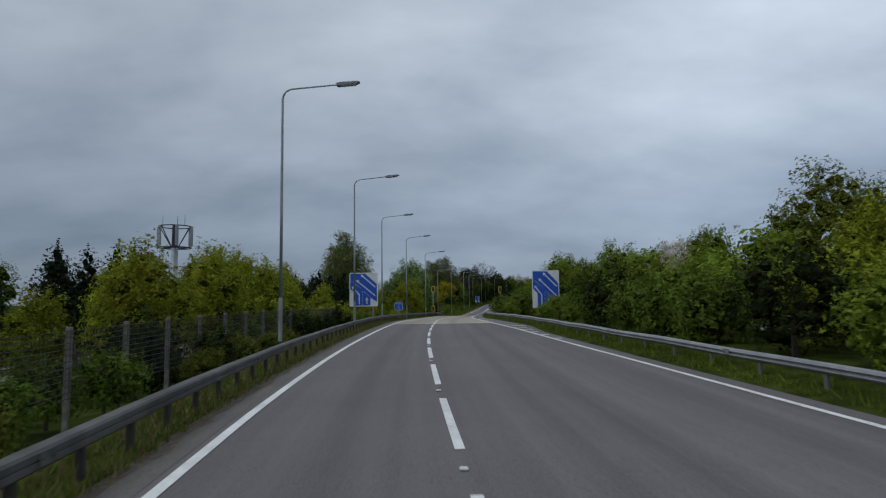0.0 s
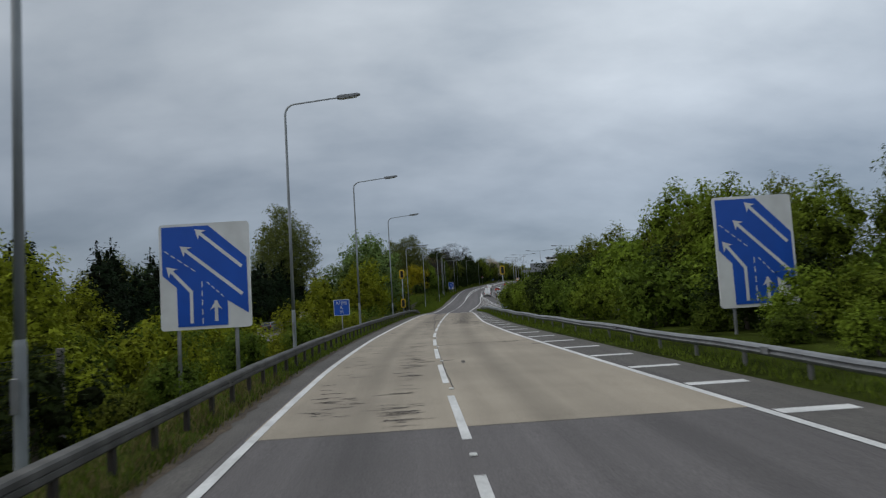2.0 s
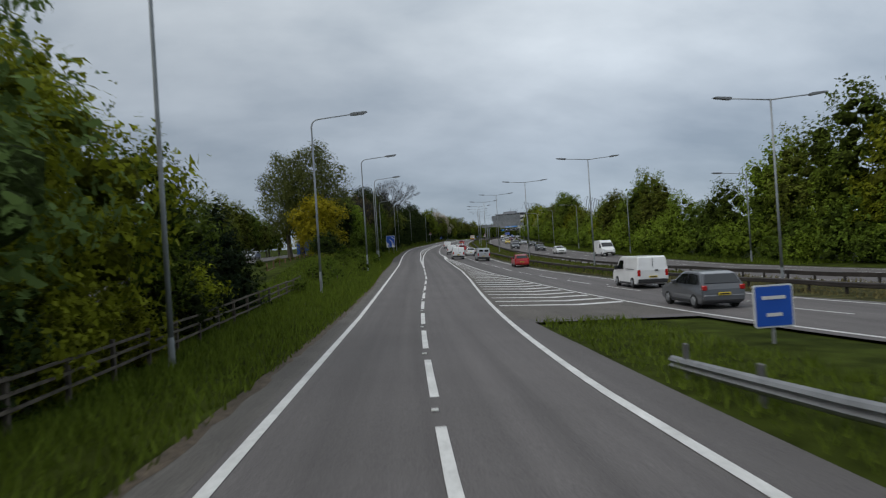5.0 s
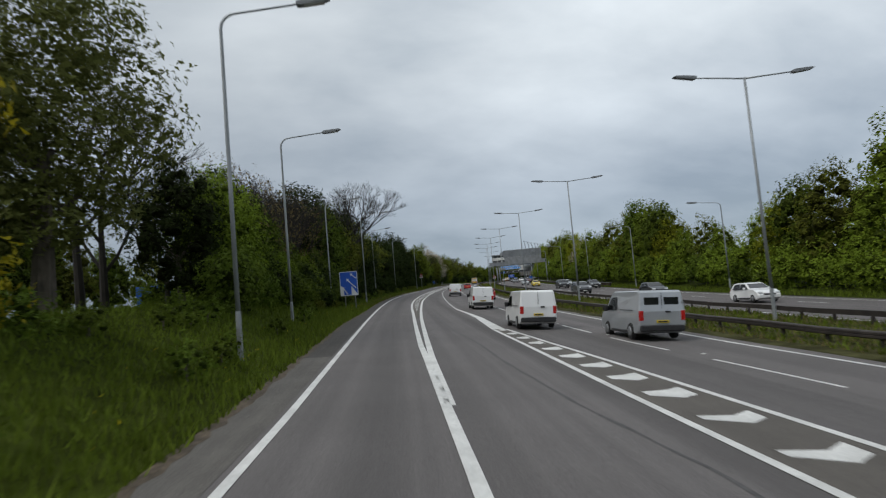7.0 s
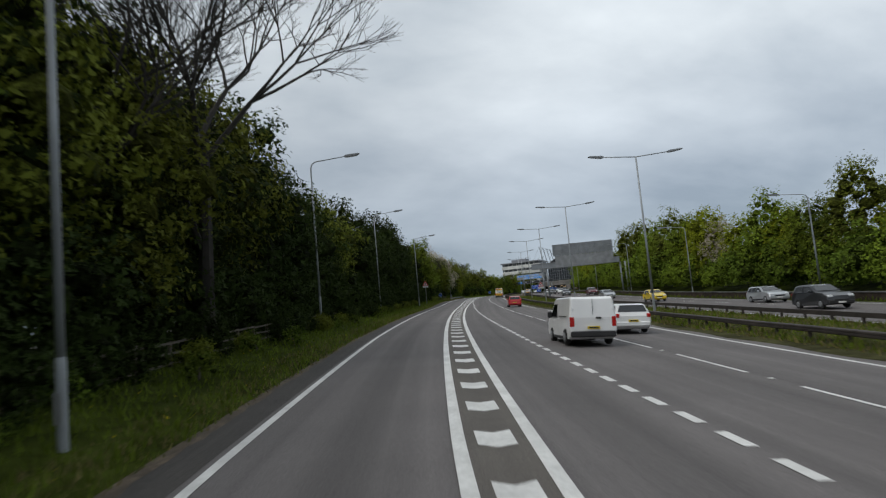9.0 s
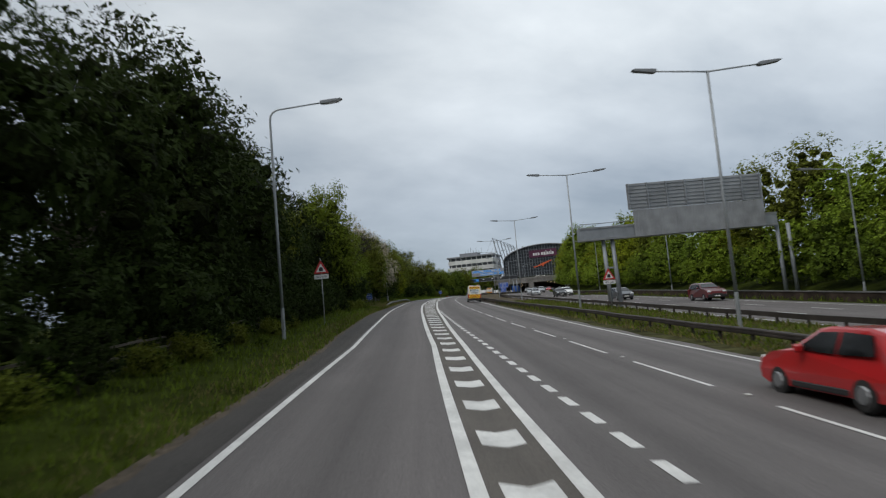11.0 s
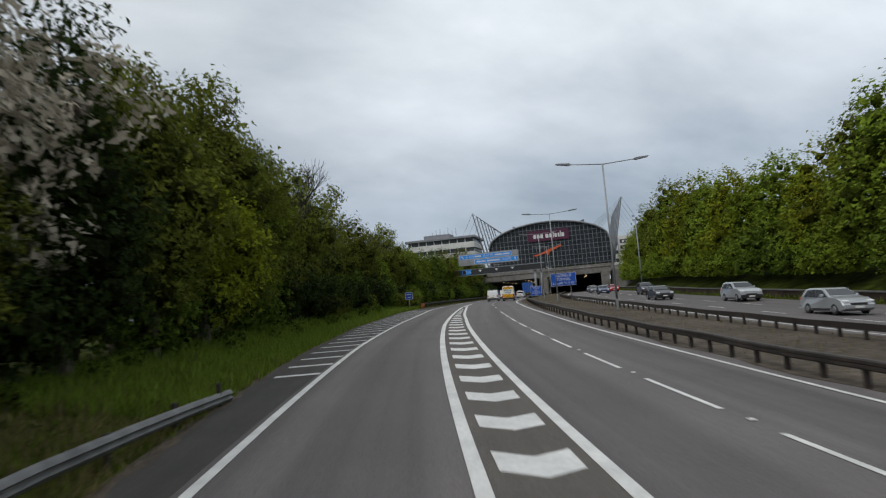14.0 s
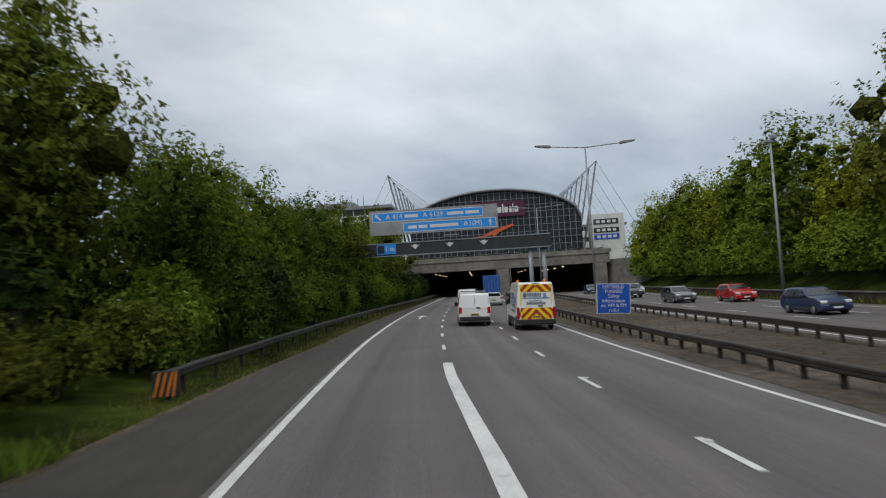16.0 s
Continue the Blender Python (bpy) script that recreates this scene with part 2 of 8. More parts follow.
M["grass_dry"] = leaf_material("dry_grass_blade", (0.17, 0.145, 0.06), 0.3, rand=0.0, island=0.35)
M["galv"] = material("galvanised_steel", (0.27, 0.275, 0.28), rough=0.5, metal=0.55, var=0.12, scale=3.0, stain=0.15, stain_scale=1.0)
M["galv_dark"] = material("weathered_steel_rail", (0.17, 0.17, 0.165), rough=0.6, metal=0.4, var=0.2, scale=2.5, stain=0.25, stain_scale=0.6)
M["rail_dull"] = material("dull_weathered_rail", (0.095, 0.092, 0.084), rough=0.7, metal=0.25, var=0.25, scale=2.2, stain=0.3, stain_scale=0.6)
M["rail_brown"] = material("dark_brown_rail", (0.042, 0.034, 0.029), rough=0.7, metal=0.2, var=0.25, scale=2.0, stain=0.25, stain_scale=0.7)
M["wall_stained"] = material("stained_low_wall", (0.050, 0.036, 0.027), rough=0.9, var=0.35, scale=1.5, stain=0.4, stain_scale=0.4, spec=0.2)
M["lamp_grey"] = material("lamp_column_paint", (0.29, 0.31, 0.32), rough=0.55, metal=0.35, var=0.1, scale=1.5, stain=0.12, stain_scale=0.4)
M["lamp_head"] = material("lantern_casing", (0.20, 0.21, 0.22), rough=0.5, metal=0.2, var=0.08, scale=2)
M["lens"] = material("lantern_lens", (0.5, 0.5, 0.48), rough=0.25, var=0.05, scale=4)
M["bark"] = material("bark", (0.095, 0.080, 0.062), rough=0.95, var=0.35, scale=6, bump=0.8, bump_scale=18, stretch=(1, 1, 0.3))
M["bark_dark"] = material("dark_twig_bark", (0.024, 0.021, 0.017), rough=0.95, var=0.3, scale=6, stretch=(1, 1, 0.3))
M["bark_grey"] = material("grey_bark", (0.15, 0.135, 0.115), rough=0.95, var=0.3, scale=6, bump=0.8, bump_scale=18, stretch=(1, 1, 0.3))
M["wood_fence"] = material("weathered_fence_wood", (0.10, 0.085, 0.066), rough=0.95, var=0.3, scale=4, stain=0.3, stain_scale=0.8)
M["wood_post"] = material("brown_timber_post", (0.15, 0.085, 0.05), rough=0.95, var=0.3, scale=4)
M["conc_post"] = material("concrete_post", (0.17, 0.16, 0.14), rough=0.95, var=0.2, scale=6, stain=0.3, stain_scale=1.5)
M["wire"] = material("fence_wire", (0.05, 0.055, 0.05), rough=0.6, metal=0.5, var=0.1, scale=2)
LEAF = {
    "mid": leaf_material("leaf_mid_green", (0.086, 0.124, 0.015), 0.28, cells=9.0),
    "fresh": leaf_material("leaf_fresh_green", (0.148, 0.202, 0.020), 0.3, cells=9.0),
    "yellow": leaf_material("leaf_yellow_green", (0.205, 0.230, 0.016), 0.3, cells=9.0),
    "olive": leaf_material("leaf_olive", (0.122, 0.140, 0.019), 0.28, cells=9.0),
    # dark green, taken darker still to hold the deep shade of the left bank
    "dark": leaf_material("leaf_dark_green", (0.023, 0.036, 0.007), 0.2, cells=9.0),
    "deep": leaf_material("leaf_poplar", (0.115, 0.130, 0.035), 0.4, cells=9.0),
    "conifer": leaf_material("needle_dark", (0.013, 0.024, 0.009), 0.15, cells=9.0),
    "silver": leaf_material("leaf_silver_green", (0.135, 0.195, 0.055), 0.25, cells=9.0),
    "gold": leaf_material("leaf_golden", (0.26, 0.215, 0.012), 0.32, cells=9.0),
    "blossom": leaf_material("pale_blossom", (0.42, 0.37, 0.29), 0.3, cells=9.0),
    "russet": leaf_material("leaf_russet", (0.15, 0.115, 0.05), cells=9.0),
}

# the same leaves on plants that stay far off, without the fine gaps
FAR_LEAF = {}
for key, m in LEAF.items():
    n = m.copy()
    n.name = m.name + "_far"
    nt = n.node_tree
    gap = next(q for q in nt.nodes if q.type == "BSDF_TRANSPARENT")
    mg = gap.outputs[0].links[0].to_node
    nt.links.new(mg.inputs[1].links[0].from_socket, nt.nodes["Material Output"].inputs["Surface"])
    FAR_LEAF[m.name] = n

# crown filler: leaf colour at about a third, painted dark for inner shade
CORE_SHADE = {}
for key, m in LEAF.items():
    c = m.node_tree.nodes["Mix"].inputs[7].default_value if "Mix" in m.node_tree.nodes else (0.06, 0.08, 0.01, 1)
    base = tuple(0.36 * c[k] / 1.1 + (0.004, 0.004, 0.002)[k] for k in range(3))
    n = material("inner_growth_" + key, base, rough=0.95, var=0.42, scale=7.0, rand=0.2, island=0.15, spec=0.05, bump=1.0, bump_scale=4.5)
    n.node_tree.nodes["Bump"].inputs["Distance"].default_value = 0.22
    CORE_SHADE[m.name] = n

# ---------------------------------------------------------------- plan: a curved line along the slip road
FX = (32.7229, 45.6086, 12.4159, 1.0729, 1.2582, -0.4189, 0.4634, 0.3977)
FZ = (0.8577, 2.9959, 0.1339, -0.1469, -0.2600, 0.1575, -0.0468, 0.0113)
SPAN, BEND_FROM, BEND, FALL_FROM, FALL = 519.314, 450.0, 0.0022, 515.0, 0.013
cheb = np.polynomial.chebyshev.chebval


def _axis(y, c):
    return cheb(2 * y / SPAN - 1, c)


def _slope(y, c):
    return (_axis(y + 0.5, c) - _axis(y - 0.5, c))


_y = np.arange(-160, 950, 0.5)
_in = np.clip(_y, 0.5, BEND_FROM)
_m = _slope(BEND_FROM - 0.5, FX)
_e = np.maximum(_y - BEND_FROM, 0)
_k = BEND * (1 + _m * _m) ** 1.5
_x = (_axis(_in, FX) + np.where(_y < 0.5, _slope(1.0, FX) * (_y - 0.5), 0) + _m * _e
      + 0.5 * _k * np.minimum(_e, 130) ** 2 + _k * 130 * np.maximum(_e - 130, 0))
_z = (_axis(np.clip(_y, 0.5, FALL_FROM), FZ) + np.where(_y < 0.5, _slope(1.0, FZ) * (_y - 0.5), 0) * 0.4
      - FALL * np.maximum(_y - FALL_FROM, 0))
_s = np.concatenate([[0], np.cumsum(np.hypot(np.diff(_x), np.diff(_y)))])
_s -= np.interp(0, _y, _s)
_tx, _ty = np.gradient(_x, _s), np.gradient(_y, _s)


def smooth(knots, values):
    """A smooth curve through a few values, straight beyond its ends."""
    k, v = np.array(knots, float), np.array(values, float)
    n, h = len(k), np.diff(k)
    a, b = np.eye(n), np.zeros((n, n))
    for i in range(1, n - 1):
        a[i, i - 1:i + 2] = h[i - 1], 2 * (h[i - 1] + h[i]), h[i]
        b[i, i - 1:i + 2] = 6 / h[i - 1], -6 / h[i - 1] - 6 / h[i], 6 / h[i]
    m = np.linalg.solve(a, b @ v)

    def curve(s):
        i = np.clip(np.searchsorted(k, s) - 1, 0, n - 2)
        c = np.clip(s, k[0], k[-1])
        p, q = (k[i + 1] - c) / h[i], (c - k[i]) / h[i]
        slope = (v[i + 1] - v[i]) / h[i] + ((3 * q * q - 1) * m[i + 1] - (3 * p * p - 1) * m[i]) * h[i] / 6
        return p * v[i] + q * v[i + 1] + ((p ** 3 - p) * m[i] + (q ** 3 - q) * m[i + 1]) * h[i] ** 2 / 6 + slope * (s - c)
    return curve


# the road dips beyond the rise and then climbs towards the tunnel
KNOTS = (-20, 15, 40, 65, 90, 115, 140, 165, 195, 230, 270, 310, 350, 400, 460, 530)
_off = smooth(KNOTS, (-0.008, 0.01, 0.058, 0.105, 0.128, 0.007, -0.607, -0.751, -0.625, -0.496, -0.281, 0.07, 0.393, 0.729, 1.109, 1.903))(_s)
_z = _z + smooth(KNOTS, (-0.01, 0.012, 0.003, -0.027, -0.137, -0.255, -0.802, -0.791, -0.329, 0.225, 0.902, 1.547, 2.103, 2.985, 3.96, 4.927))(_s)
_x, _y = _x + _ty * _off, _y - _tx * _off
_tx, _ty = np.gradient(_x, _s), np.gradient(_y, _s)


def crossfall(s):
    return 0.035 * np.clip((s - 110) / 80, 0, 1)


def bank(s):
    """The whole road leans into the long right-hand bend."""
    return 0.030 * np.clip((s - 110) / 80, 0, 1) * (1 - np.clip((s - 460) / 45, 0, 1))


def far_fall(s):
    """The oncoming side falls away a little on the last bend."""
    return np.interp(s, (445, 480, 505, 530, 562), (0.0, 0.025, 0.040, 0.035, 0.0))


def road_z(s, u):
    return np.interp(s, _s, _z) - crossfall(s) * np.clip(u, 0, 11) - bank(s) * np.clip(u, -14, 40) - far_fall(s) * np.clip(np.asarray(u) - 8.0, 0, 18)


def W(s, u, dz=0.0):
    """World place at s metres along the road, u to its right, dz over its surface."""
    x, y, tx, ty = (np.interp(s, _s, a) for a in (_x, _y, _tx, _ty))
    return Vector((float(x + ty * u), float(y - tx * u), float(road_z(s, u) + dz)))


def heading(s):
    return math.atan2(-float(np.interp(s, _s, _tx)), float(np.interp(s, _s, _ty)))


def at(s, u, dz=0.0, turn=0.0):
    """A pose on the plan: x to the right of the road, y along it."""
    return Matrix.Translation(W(s, u, dz)) @ Matrix.Rotation(heading(s) + radians(turn), 4, "Z")


def on_road(s, u, turn=0.0):
    """A pose that leans with the banked surface, for vehicles."""
    fall = math.atan((road_z(s, u - 0.8) - road_z(s, u + 0.8)) / 1.6)
    return Matrix.Translation(W(s, u)) @ Matrix.Rotation(heading(s), 4, "Z") @ Matrix.Rotation(fall, 4, "Y") @ Matrix.Rotation(radians(turn), 4, "Z")


def table(*pairs):
    xs, ys = [p[0] for p in pairs], [p[1] for p in pairs]
    return lambda s: float(np.interp(s, xs, ys))


# lines of the carriageways, as offsets from the plan line
LE = table((-150, -2.9), (0, -2.95), (12, -2.85), (27, -2.56), (36, -2.42), (49, -2.46), (61, -2.7), (75, -2.72), (90, -2.62), (107, -2.5), (125, -2.1), (150, -2.0),
           (176, -2.15), (205, -2.25), (238, -2.85), (257, -3.15), (275, -3.35), (300, -3.3), (335, -2.75), (367, -2.05), (385, -2.3),
           (407, -2.75), (450, -3.0), (485, -3.1), (503, -2.76), (513, -2.46), (527, -2.48), (540, -2.64), (560, -2.82), (600, -2.85), (700, -3.0), (900, -3.0))
CL = table((-150, 0.7), (0, 0.66), (20, 0.82), (40, 0.9), (52, 0.88), (74, 0.48), (110, 0.45), (130, 0.35), (155, 0.6), (178, 1.0), (200, 0.83),
           (213, 0.6), (217, 0.51), (226, 0.45), (241, 0.36), (254, 0.16), (261, 0.08), (275, 0.1), (296, 0.4), (335, 0.95), (366, 1.26), (391, 0.87), (406, 0.56), (426, 0.25),
           (447, 0.3), (465, 0.4), (495, 0.45), (508, 0.66), (520, 0.81), (530, 0.9), (540, 0.84), (548, 0.65), (700, 0.5))
C2 = table((203, 0.84), (213, 0.78), (236, 0.88), (254, 1.06), (272, 1.2), (296, 1.62), (335, 2.2), (366, 2.45), (387, 2.42), (406, 2.22),
           (428, 2.16), (447, 2.0), (465, 2.05), (483, 1.95), (502, 1.8), (508, 1.66), (520, 1.53), (530, 1.25), (545, 0.72))
RE = table((-150, 8.8), (-40, 8.6), (0, 7.95), (12, 7.4), (27, 6.8), (40, 6.4), (52, 5.7), (73, 4.35), (88, 3.66), (105, 3.4), (118, 3.0), (135, 3.1),
           (155, 3.8), (176, 4.5), (190, 4.75), (206, 4.5), (217, 4.4), (226, 4.25))
CR = table((-150, 34), (60, 17.6), (120, 12.6), (150, 10.2), (179, 7.95), (185, 7.3), (195, 6.68), (204, 6.25), (212, 5.8), (217, 5.42), (220, 5.24), (226, 4.78), (236, 4.72), (240, 4.56),
           (248, 4.1), (275, 4.15), (300, 4.05), (335, 3.7), (367, 3.3), (386, 2.85), (406, 2.35))
ML = table((-150, 37.6), (60, 21.2), (120, 16), (150, 13.6), (184, 10.5), (191, 9.9), (208, 9.0), (217, 8.3), (245, 7.85), (277, 7.8), (287, 7.9), (335, 7.4),
           (370, 6.75), (380, 6.35), (407, 5.65), (417, 5.4), (447, 5.2), (485, 4.9), (506, 4.72), (520, 4.5), (525, 4.28), (532, 4.06), (540, 4.0), (548, 3.8), (700, 3.9))
MR = table((-150, 41.2), (60, 24.8), (120, 19.4), (150, 16.6), (189, 13.1), (200, 12.2), (215, 11.6), (248, 11.2), (282, 11.6), (313, 11.75), (372, 10.0), (388, 9.7),
           (415, 9.0), (450, 8.35), (490, 7.75), (507, 7.56), (523, 7.27), (541, 7.1), (554, 7.0), (700, 7.2))


def grid_mesh(name, rows, mat, parent=None, kind="structure", label="", category="", smooth=True, lanes=None):
    """A sheet through rows of places, every row of the same length."""
    n = len(rows[0])
    me = bpy.data.meshes.new(name)
    me.from_pydata([tuple(p) for r in rows for p in r], [],
                   [(i * n + j, i * n + j + 1, (i + 1) * n + j + 1, (i + 1) * n + j) for i in range(len(rows) - 1) for j in range(n - 1)])
    me.materials.append(mat)
    if lanes:
        # offset across and distance along the road, for streaks that follow it
        uv = me.uv_layers.new(name="lane")
        flat = np.array(lanes, np.float32)
        idx = np.empty(len(me.loops), np.int32)
        me.loops.foreach_get("vertex_index", idx)
        uv.uv.foreach_set("vector", flat[idx].ravel())
    if smooth:
        me.shade_smooth()
    ob = new(name, me)
    if parent:
        ob.parent = parent
    return tagged(ob, label, category, "", kind)


def steps(a, b, d):
    n = max(1, int(round((b - a) / d)))
    return [a + (b - a) * i / n for i in range(n + 1)]


def ribbon(name, s0, s1, left, right, dz, mat, cuts=1, d=3.0, parent=None, label="", kind="structure", category=""):
    rows, lanes = [], []
    for s in steps(s0, s1, d):
        a, b = left(s), right(s)
        lanes += [(a + (b - a) * j / cuts - LE(s), s) for j in range(cuts + 1)]
        rows.append([W(s, a + (b - a) * j / cuts, dz(s) if callable(dz) else dz) for j in range(cuts + 1)])
    return grid_mesh(name, rows, mat, parent, kind, label, category, lanes=lanes)


# left and right edges of the paved surfaces
shoulder = table((-150, 0.65), (10, 0.65), (25, 0.68), (60, 0.82), (120, 0.9), (170, 0.75), (187, 1.15), (215, 1.2), (224, 1.3), (232, 1.4), (250, 1.0), (330, 1.0), (362, 1.1), (376, 1.5), (400, 1.7),
                 (420, 1.2), (434, 1.1), (450, 1.2), (464, 1.1), (478, 1.9), (490, 2.35), (502, 3.1), (520, 3.3), (540, 3.2), (560, 2.0), (600, 1.3), (900, 1.3))
left_pave = lambda s: LE(s) - shoulder(s)
slip_right = table((-150, 9.3), (0, 8.5), (20, 7.7), (36, 7.4), (45, 7.9), (55, 7.25), (75, 5.85), (90, 5.1), (106, 4.6), (115, 4.2), (128, 4.0), (140, 4.3))
main_left = lambda s: CR(s) - 0.5
main_right = lambda s: MR(s) + 0.75
GORE = 146.0
ribbon("slip_road", -150, GORE, left_pave, slip_right, 0.0, M["asphalt"], 6, 2.0, label="worn grey asphalt slip road over a rise")
ribbon("carriageway", GORE, 900, left_pave, main_right, 0.0, M["asphalt"], 10, 2.0, label="dark grey asphalt motorway carriageway")
ribbon("main_road_approach", -150, GORE, main_left, main_right, 0.0, M["asphalt"], 4, 3.0, label="grey asphalt main carriageway beside the slip road")
ribbon("bridge_deck_surfacing", 51.9, 114.6, lambda s: LE(s) - 0.12, lambda s: RE(s) + 0.1, 0.006, M["concrete_deck"], 6, 2.0,
       label="buff worn high-friction surfacing on the slip road")
ribbon("joint_line", 114.2, 114.6, lambda s: LE(s) - 0.12, lambda s: RE(s) + 0.1, 0.013, M["paint"], 4, 0.4, label="pale joint across the slip road")
ribbon("nose_surface", 147, 226.5, lambda s: RE(s) + 0.05, lambda s: max(RE(s) + 0.1, CR(s) - 0.05), 0.003, M["asphalt_brown"], 2, 2.0, label="brownish worn asphalt under the nose chevrons")
ribbon("island_surface", 236, 528, lambda s: CL(s) + 0.08, lambda s: max(CL(s) + 0.1, C2(s) - 0.08), 0.003, M["asphalt_brown"], 2, 2.0, label="brownish worn asphalt under the island chevrons")
seam_u = table((190, 4.1), (200.6, 3.7), (204.6, 3.25), (211.3, 2.88), (217.4, 2.75), (224, 2.3), (240, 1.9))
ribbon("surface_seam", 190, 240, lambda s: seam_u(s) - 0.035 - 0.02 * math.sin(s * 3.1), lambda s: seam_u(s) + 0.035 + 0.02 * math.sin(s * 2.3), 0.004, M["tar_seam"], 1, 0.5, label="dark tarred seam along the asphalt")
ribbon("edge_strip", -150, 215, left_pave, lambda s: LE(s) - 0.2, 0.005, M["asphalt_worn"], 2, 2.0, label="dirty asphalt strip beside the edge line")
ribbon("edge_strip", 215, 640, left_pave, lambda s: LE(s) - 0.2, 0.005, M["asphalt_edge"], 2, 2.0, label="dirty asphalt hard strip beside the edge line")
ribbon("hatched_strip", 36, 128, lambda s: RE(s) + 0.15, slip_right, 0.005, M["asphalt_worn"], 2, 2.0, label="dark asphalt strip with hatching")
rs = random.Random(8)
fringe = [rs.uniform(0.0, 0.16) for _ in range(2000)]
ribbon("dirt_fringe", -40, 640, lambda s: left_pave(s) - 0.3, lambda s: left_pave(s) + 0.02 + fringe[int(abs(s) * 2) % 2000], 0.009, M["dirt"], 1, 0.5, label="brown soil and litter along the pavement edge")
PT = 0.011


def line(name, s0, s1, u, width, label, mat=None, dz=PT):
    return ribbon(name, s0, s1, lambda s: u(s) - width / 2, lambda s: u(s) + width / 2, dz, mat or M["paint"], 1, 1.5, label=label)


line("edge_line", -150, 800, LE, 0.17, "solid white edge line")
line("edge_line", -150, 224.3, RE, 0.17, "solid white edge line of the slip road")
line("edge_line", -150, 224.3, CR, 0.17, "solid white edge line of the main carriageway")
line("edge_line", -150, 800, MR, 0.15, "solid white edge line beside the central reserve")
ribbon("merge_line", 224.5, 249, table((224.5, 4.20), (235, 4.47), (240, 4.4), (249, 4.02)), table((224.5, 4.86), (235, 4.92), (240, 4.72), (249, 4.18)), PT, M["paint"], 1, 1.5,
       label="solid white wedge where two edge lines meet")
line("island_line", 196, 540, CL, 0.21, "solid white line of the ghost island")
line("island_line", 205, 532, C2, 0.21, "solid white line of the ghost island")
line("lane_line", 528, 551, CL, 0.30, "broad worn white line ending the ghost island")


def spaced(first, last, *pairs):
    """Places of evenly spaced marks, their pitch eased between (count, distance) pairs fitted to the camera's view."""
    k, v = zip(*pairs)
    return [float(np.interp(i, k, v)) for i in range(first, last)]


def marks(places, share, u, width, thing):
    """White dashes that fill a share of the way from each place to the next."""
    for a, b in zip(places, places[1:]):
        ribbon("dash", a, a + (b - a) * share, lambda t: u(t) - width / 2, lambda t: u(t) + width / 2, PT, M["paint"], 1, 2.0, thing, "", "")


def dashes(name, s0, s1, mark, gap, u, width, label, thing):
    s = s0
    while s < s1:
        d = ribbon("dash", s, s + mark, lambda t: u(t) - width / 2, lambda t: u(t) + width / 2, PT, M["paint"], 1, 2.0, thing, "", "")
        s += mark + gap


def holder(name, label, category, kind="structure"):
    return tagged(new(name), label, category, "", kind)


h = holder("lane_marking", "row of white dashes along the slip road", "lane marking")
SLIP = spaced(-7, 30, (-10, -34.0), (0, 27.6), (1, 33.6), (6, 62.6), (8, 73.4), (14, 105.9), (15, 111.1), (26, 176.5), (28, 189.2), (29, 195.5))
marks(SLIP, 0.68, CL, 0.15, h)
h = holder("lane_marking", "row of short white dashes at the lane drop", "lane marking")
dashes("dash", 249.8, 404, 0.95, 0.68, CR, 0.20, "", h)
h = holder("lane_marking", "row of long white dashes between the motorway lanes", "lane marking")
LANE = spaced(-26, 39, (-26, 67.0), (0, 267.15), (14, 368.75), (24, 434.6), (34, 491.0), (36, 501.3), (38, 511.8))
marks(LANE, 0.66, ML, 0.12, h)
dashes("dash", 519.7, 640, 1.75, 4.7, ML, 0.13, "", h)
h = holder("lane_marking", "row of white dashes towards the tunnel", "lane marking")
dashes("dash", 555, 640, 1.9, 4.3, CL, 0.13, "", h)


def bars(name, label, places, shape, cat="hatching"):
    """White bars laid between two lines; shape(s) gives outlines as (s, u) corners."""
    h = holder(name, label, cat)
    for s in places:
        for loop in shape(s):
            me = bpy.data.meshes.new("bar")
            me.from_pydata([tuple(W(a, b, PT)) for a, b in loop], [], [tuple(range(len(loop)))])
            me.materials.append(M["paint"])
            ob = new("bar", me)
            ob.parent = h


def hatch_right(s):
    a = RE(s) + 0.12
    return [[(s, a), (s, a + min(1.45, slip_right(s) - a - 0.35)), (s + 0.34, a + min(1.45, slip_right(s) - a - 0.35)), (s + 0.34, a)]]


def hatch_left(s):
    a, b = LE(s) - 0.15, left_pave(s) + 0.35
    k = min(1.0, (a - b) * 0.16)
    return [[(s, a), (s + 0.32, a), (s + 0.32 - k, b), (s - k, b)]]


def chevron(left, right, mark, lean):
    def shape(s):
        a, b = left(s) + 0.28, right(s) - 0.28
        if b - a < 0.12:
            return []
        c = (a + b) / 2 if lean < 0.6 else a + (b - a) * 0.62
        t, n = (b - a) * 0.12, (b - a) * lean * 0.5
        return [[(s + t, a), (s - n, c), (s - n + mark, c), (s + mark + t, a)], [(s - n, c), (s + t, b), (s + mark + t, b), (s - n + mark, c)]]
    return shape


def wide_chevron(s):
    gap = min(0.35, 0.22 * (CR(s) - RE(s)))
    a, b = RE(s) + gap, CR(s) - gap
    if b - a < 0.15:
        return []
    c, m = a + (b - a) * 0.60, 0.62 if b - a > 1.0 else 0.95
    k = min(1.0, (b - a) / 2.6)
    return [[(s + 0.9 * k, a), (s, c), (s + m, c), (s + m * 0.5 + 0.9 * k, a)], [(s, c), (s + 0.85 * k, b), (s + m + 0.85 * k, b), (s + m, c)]]


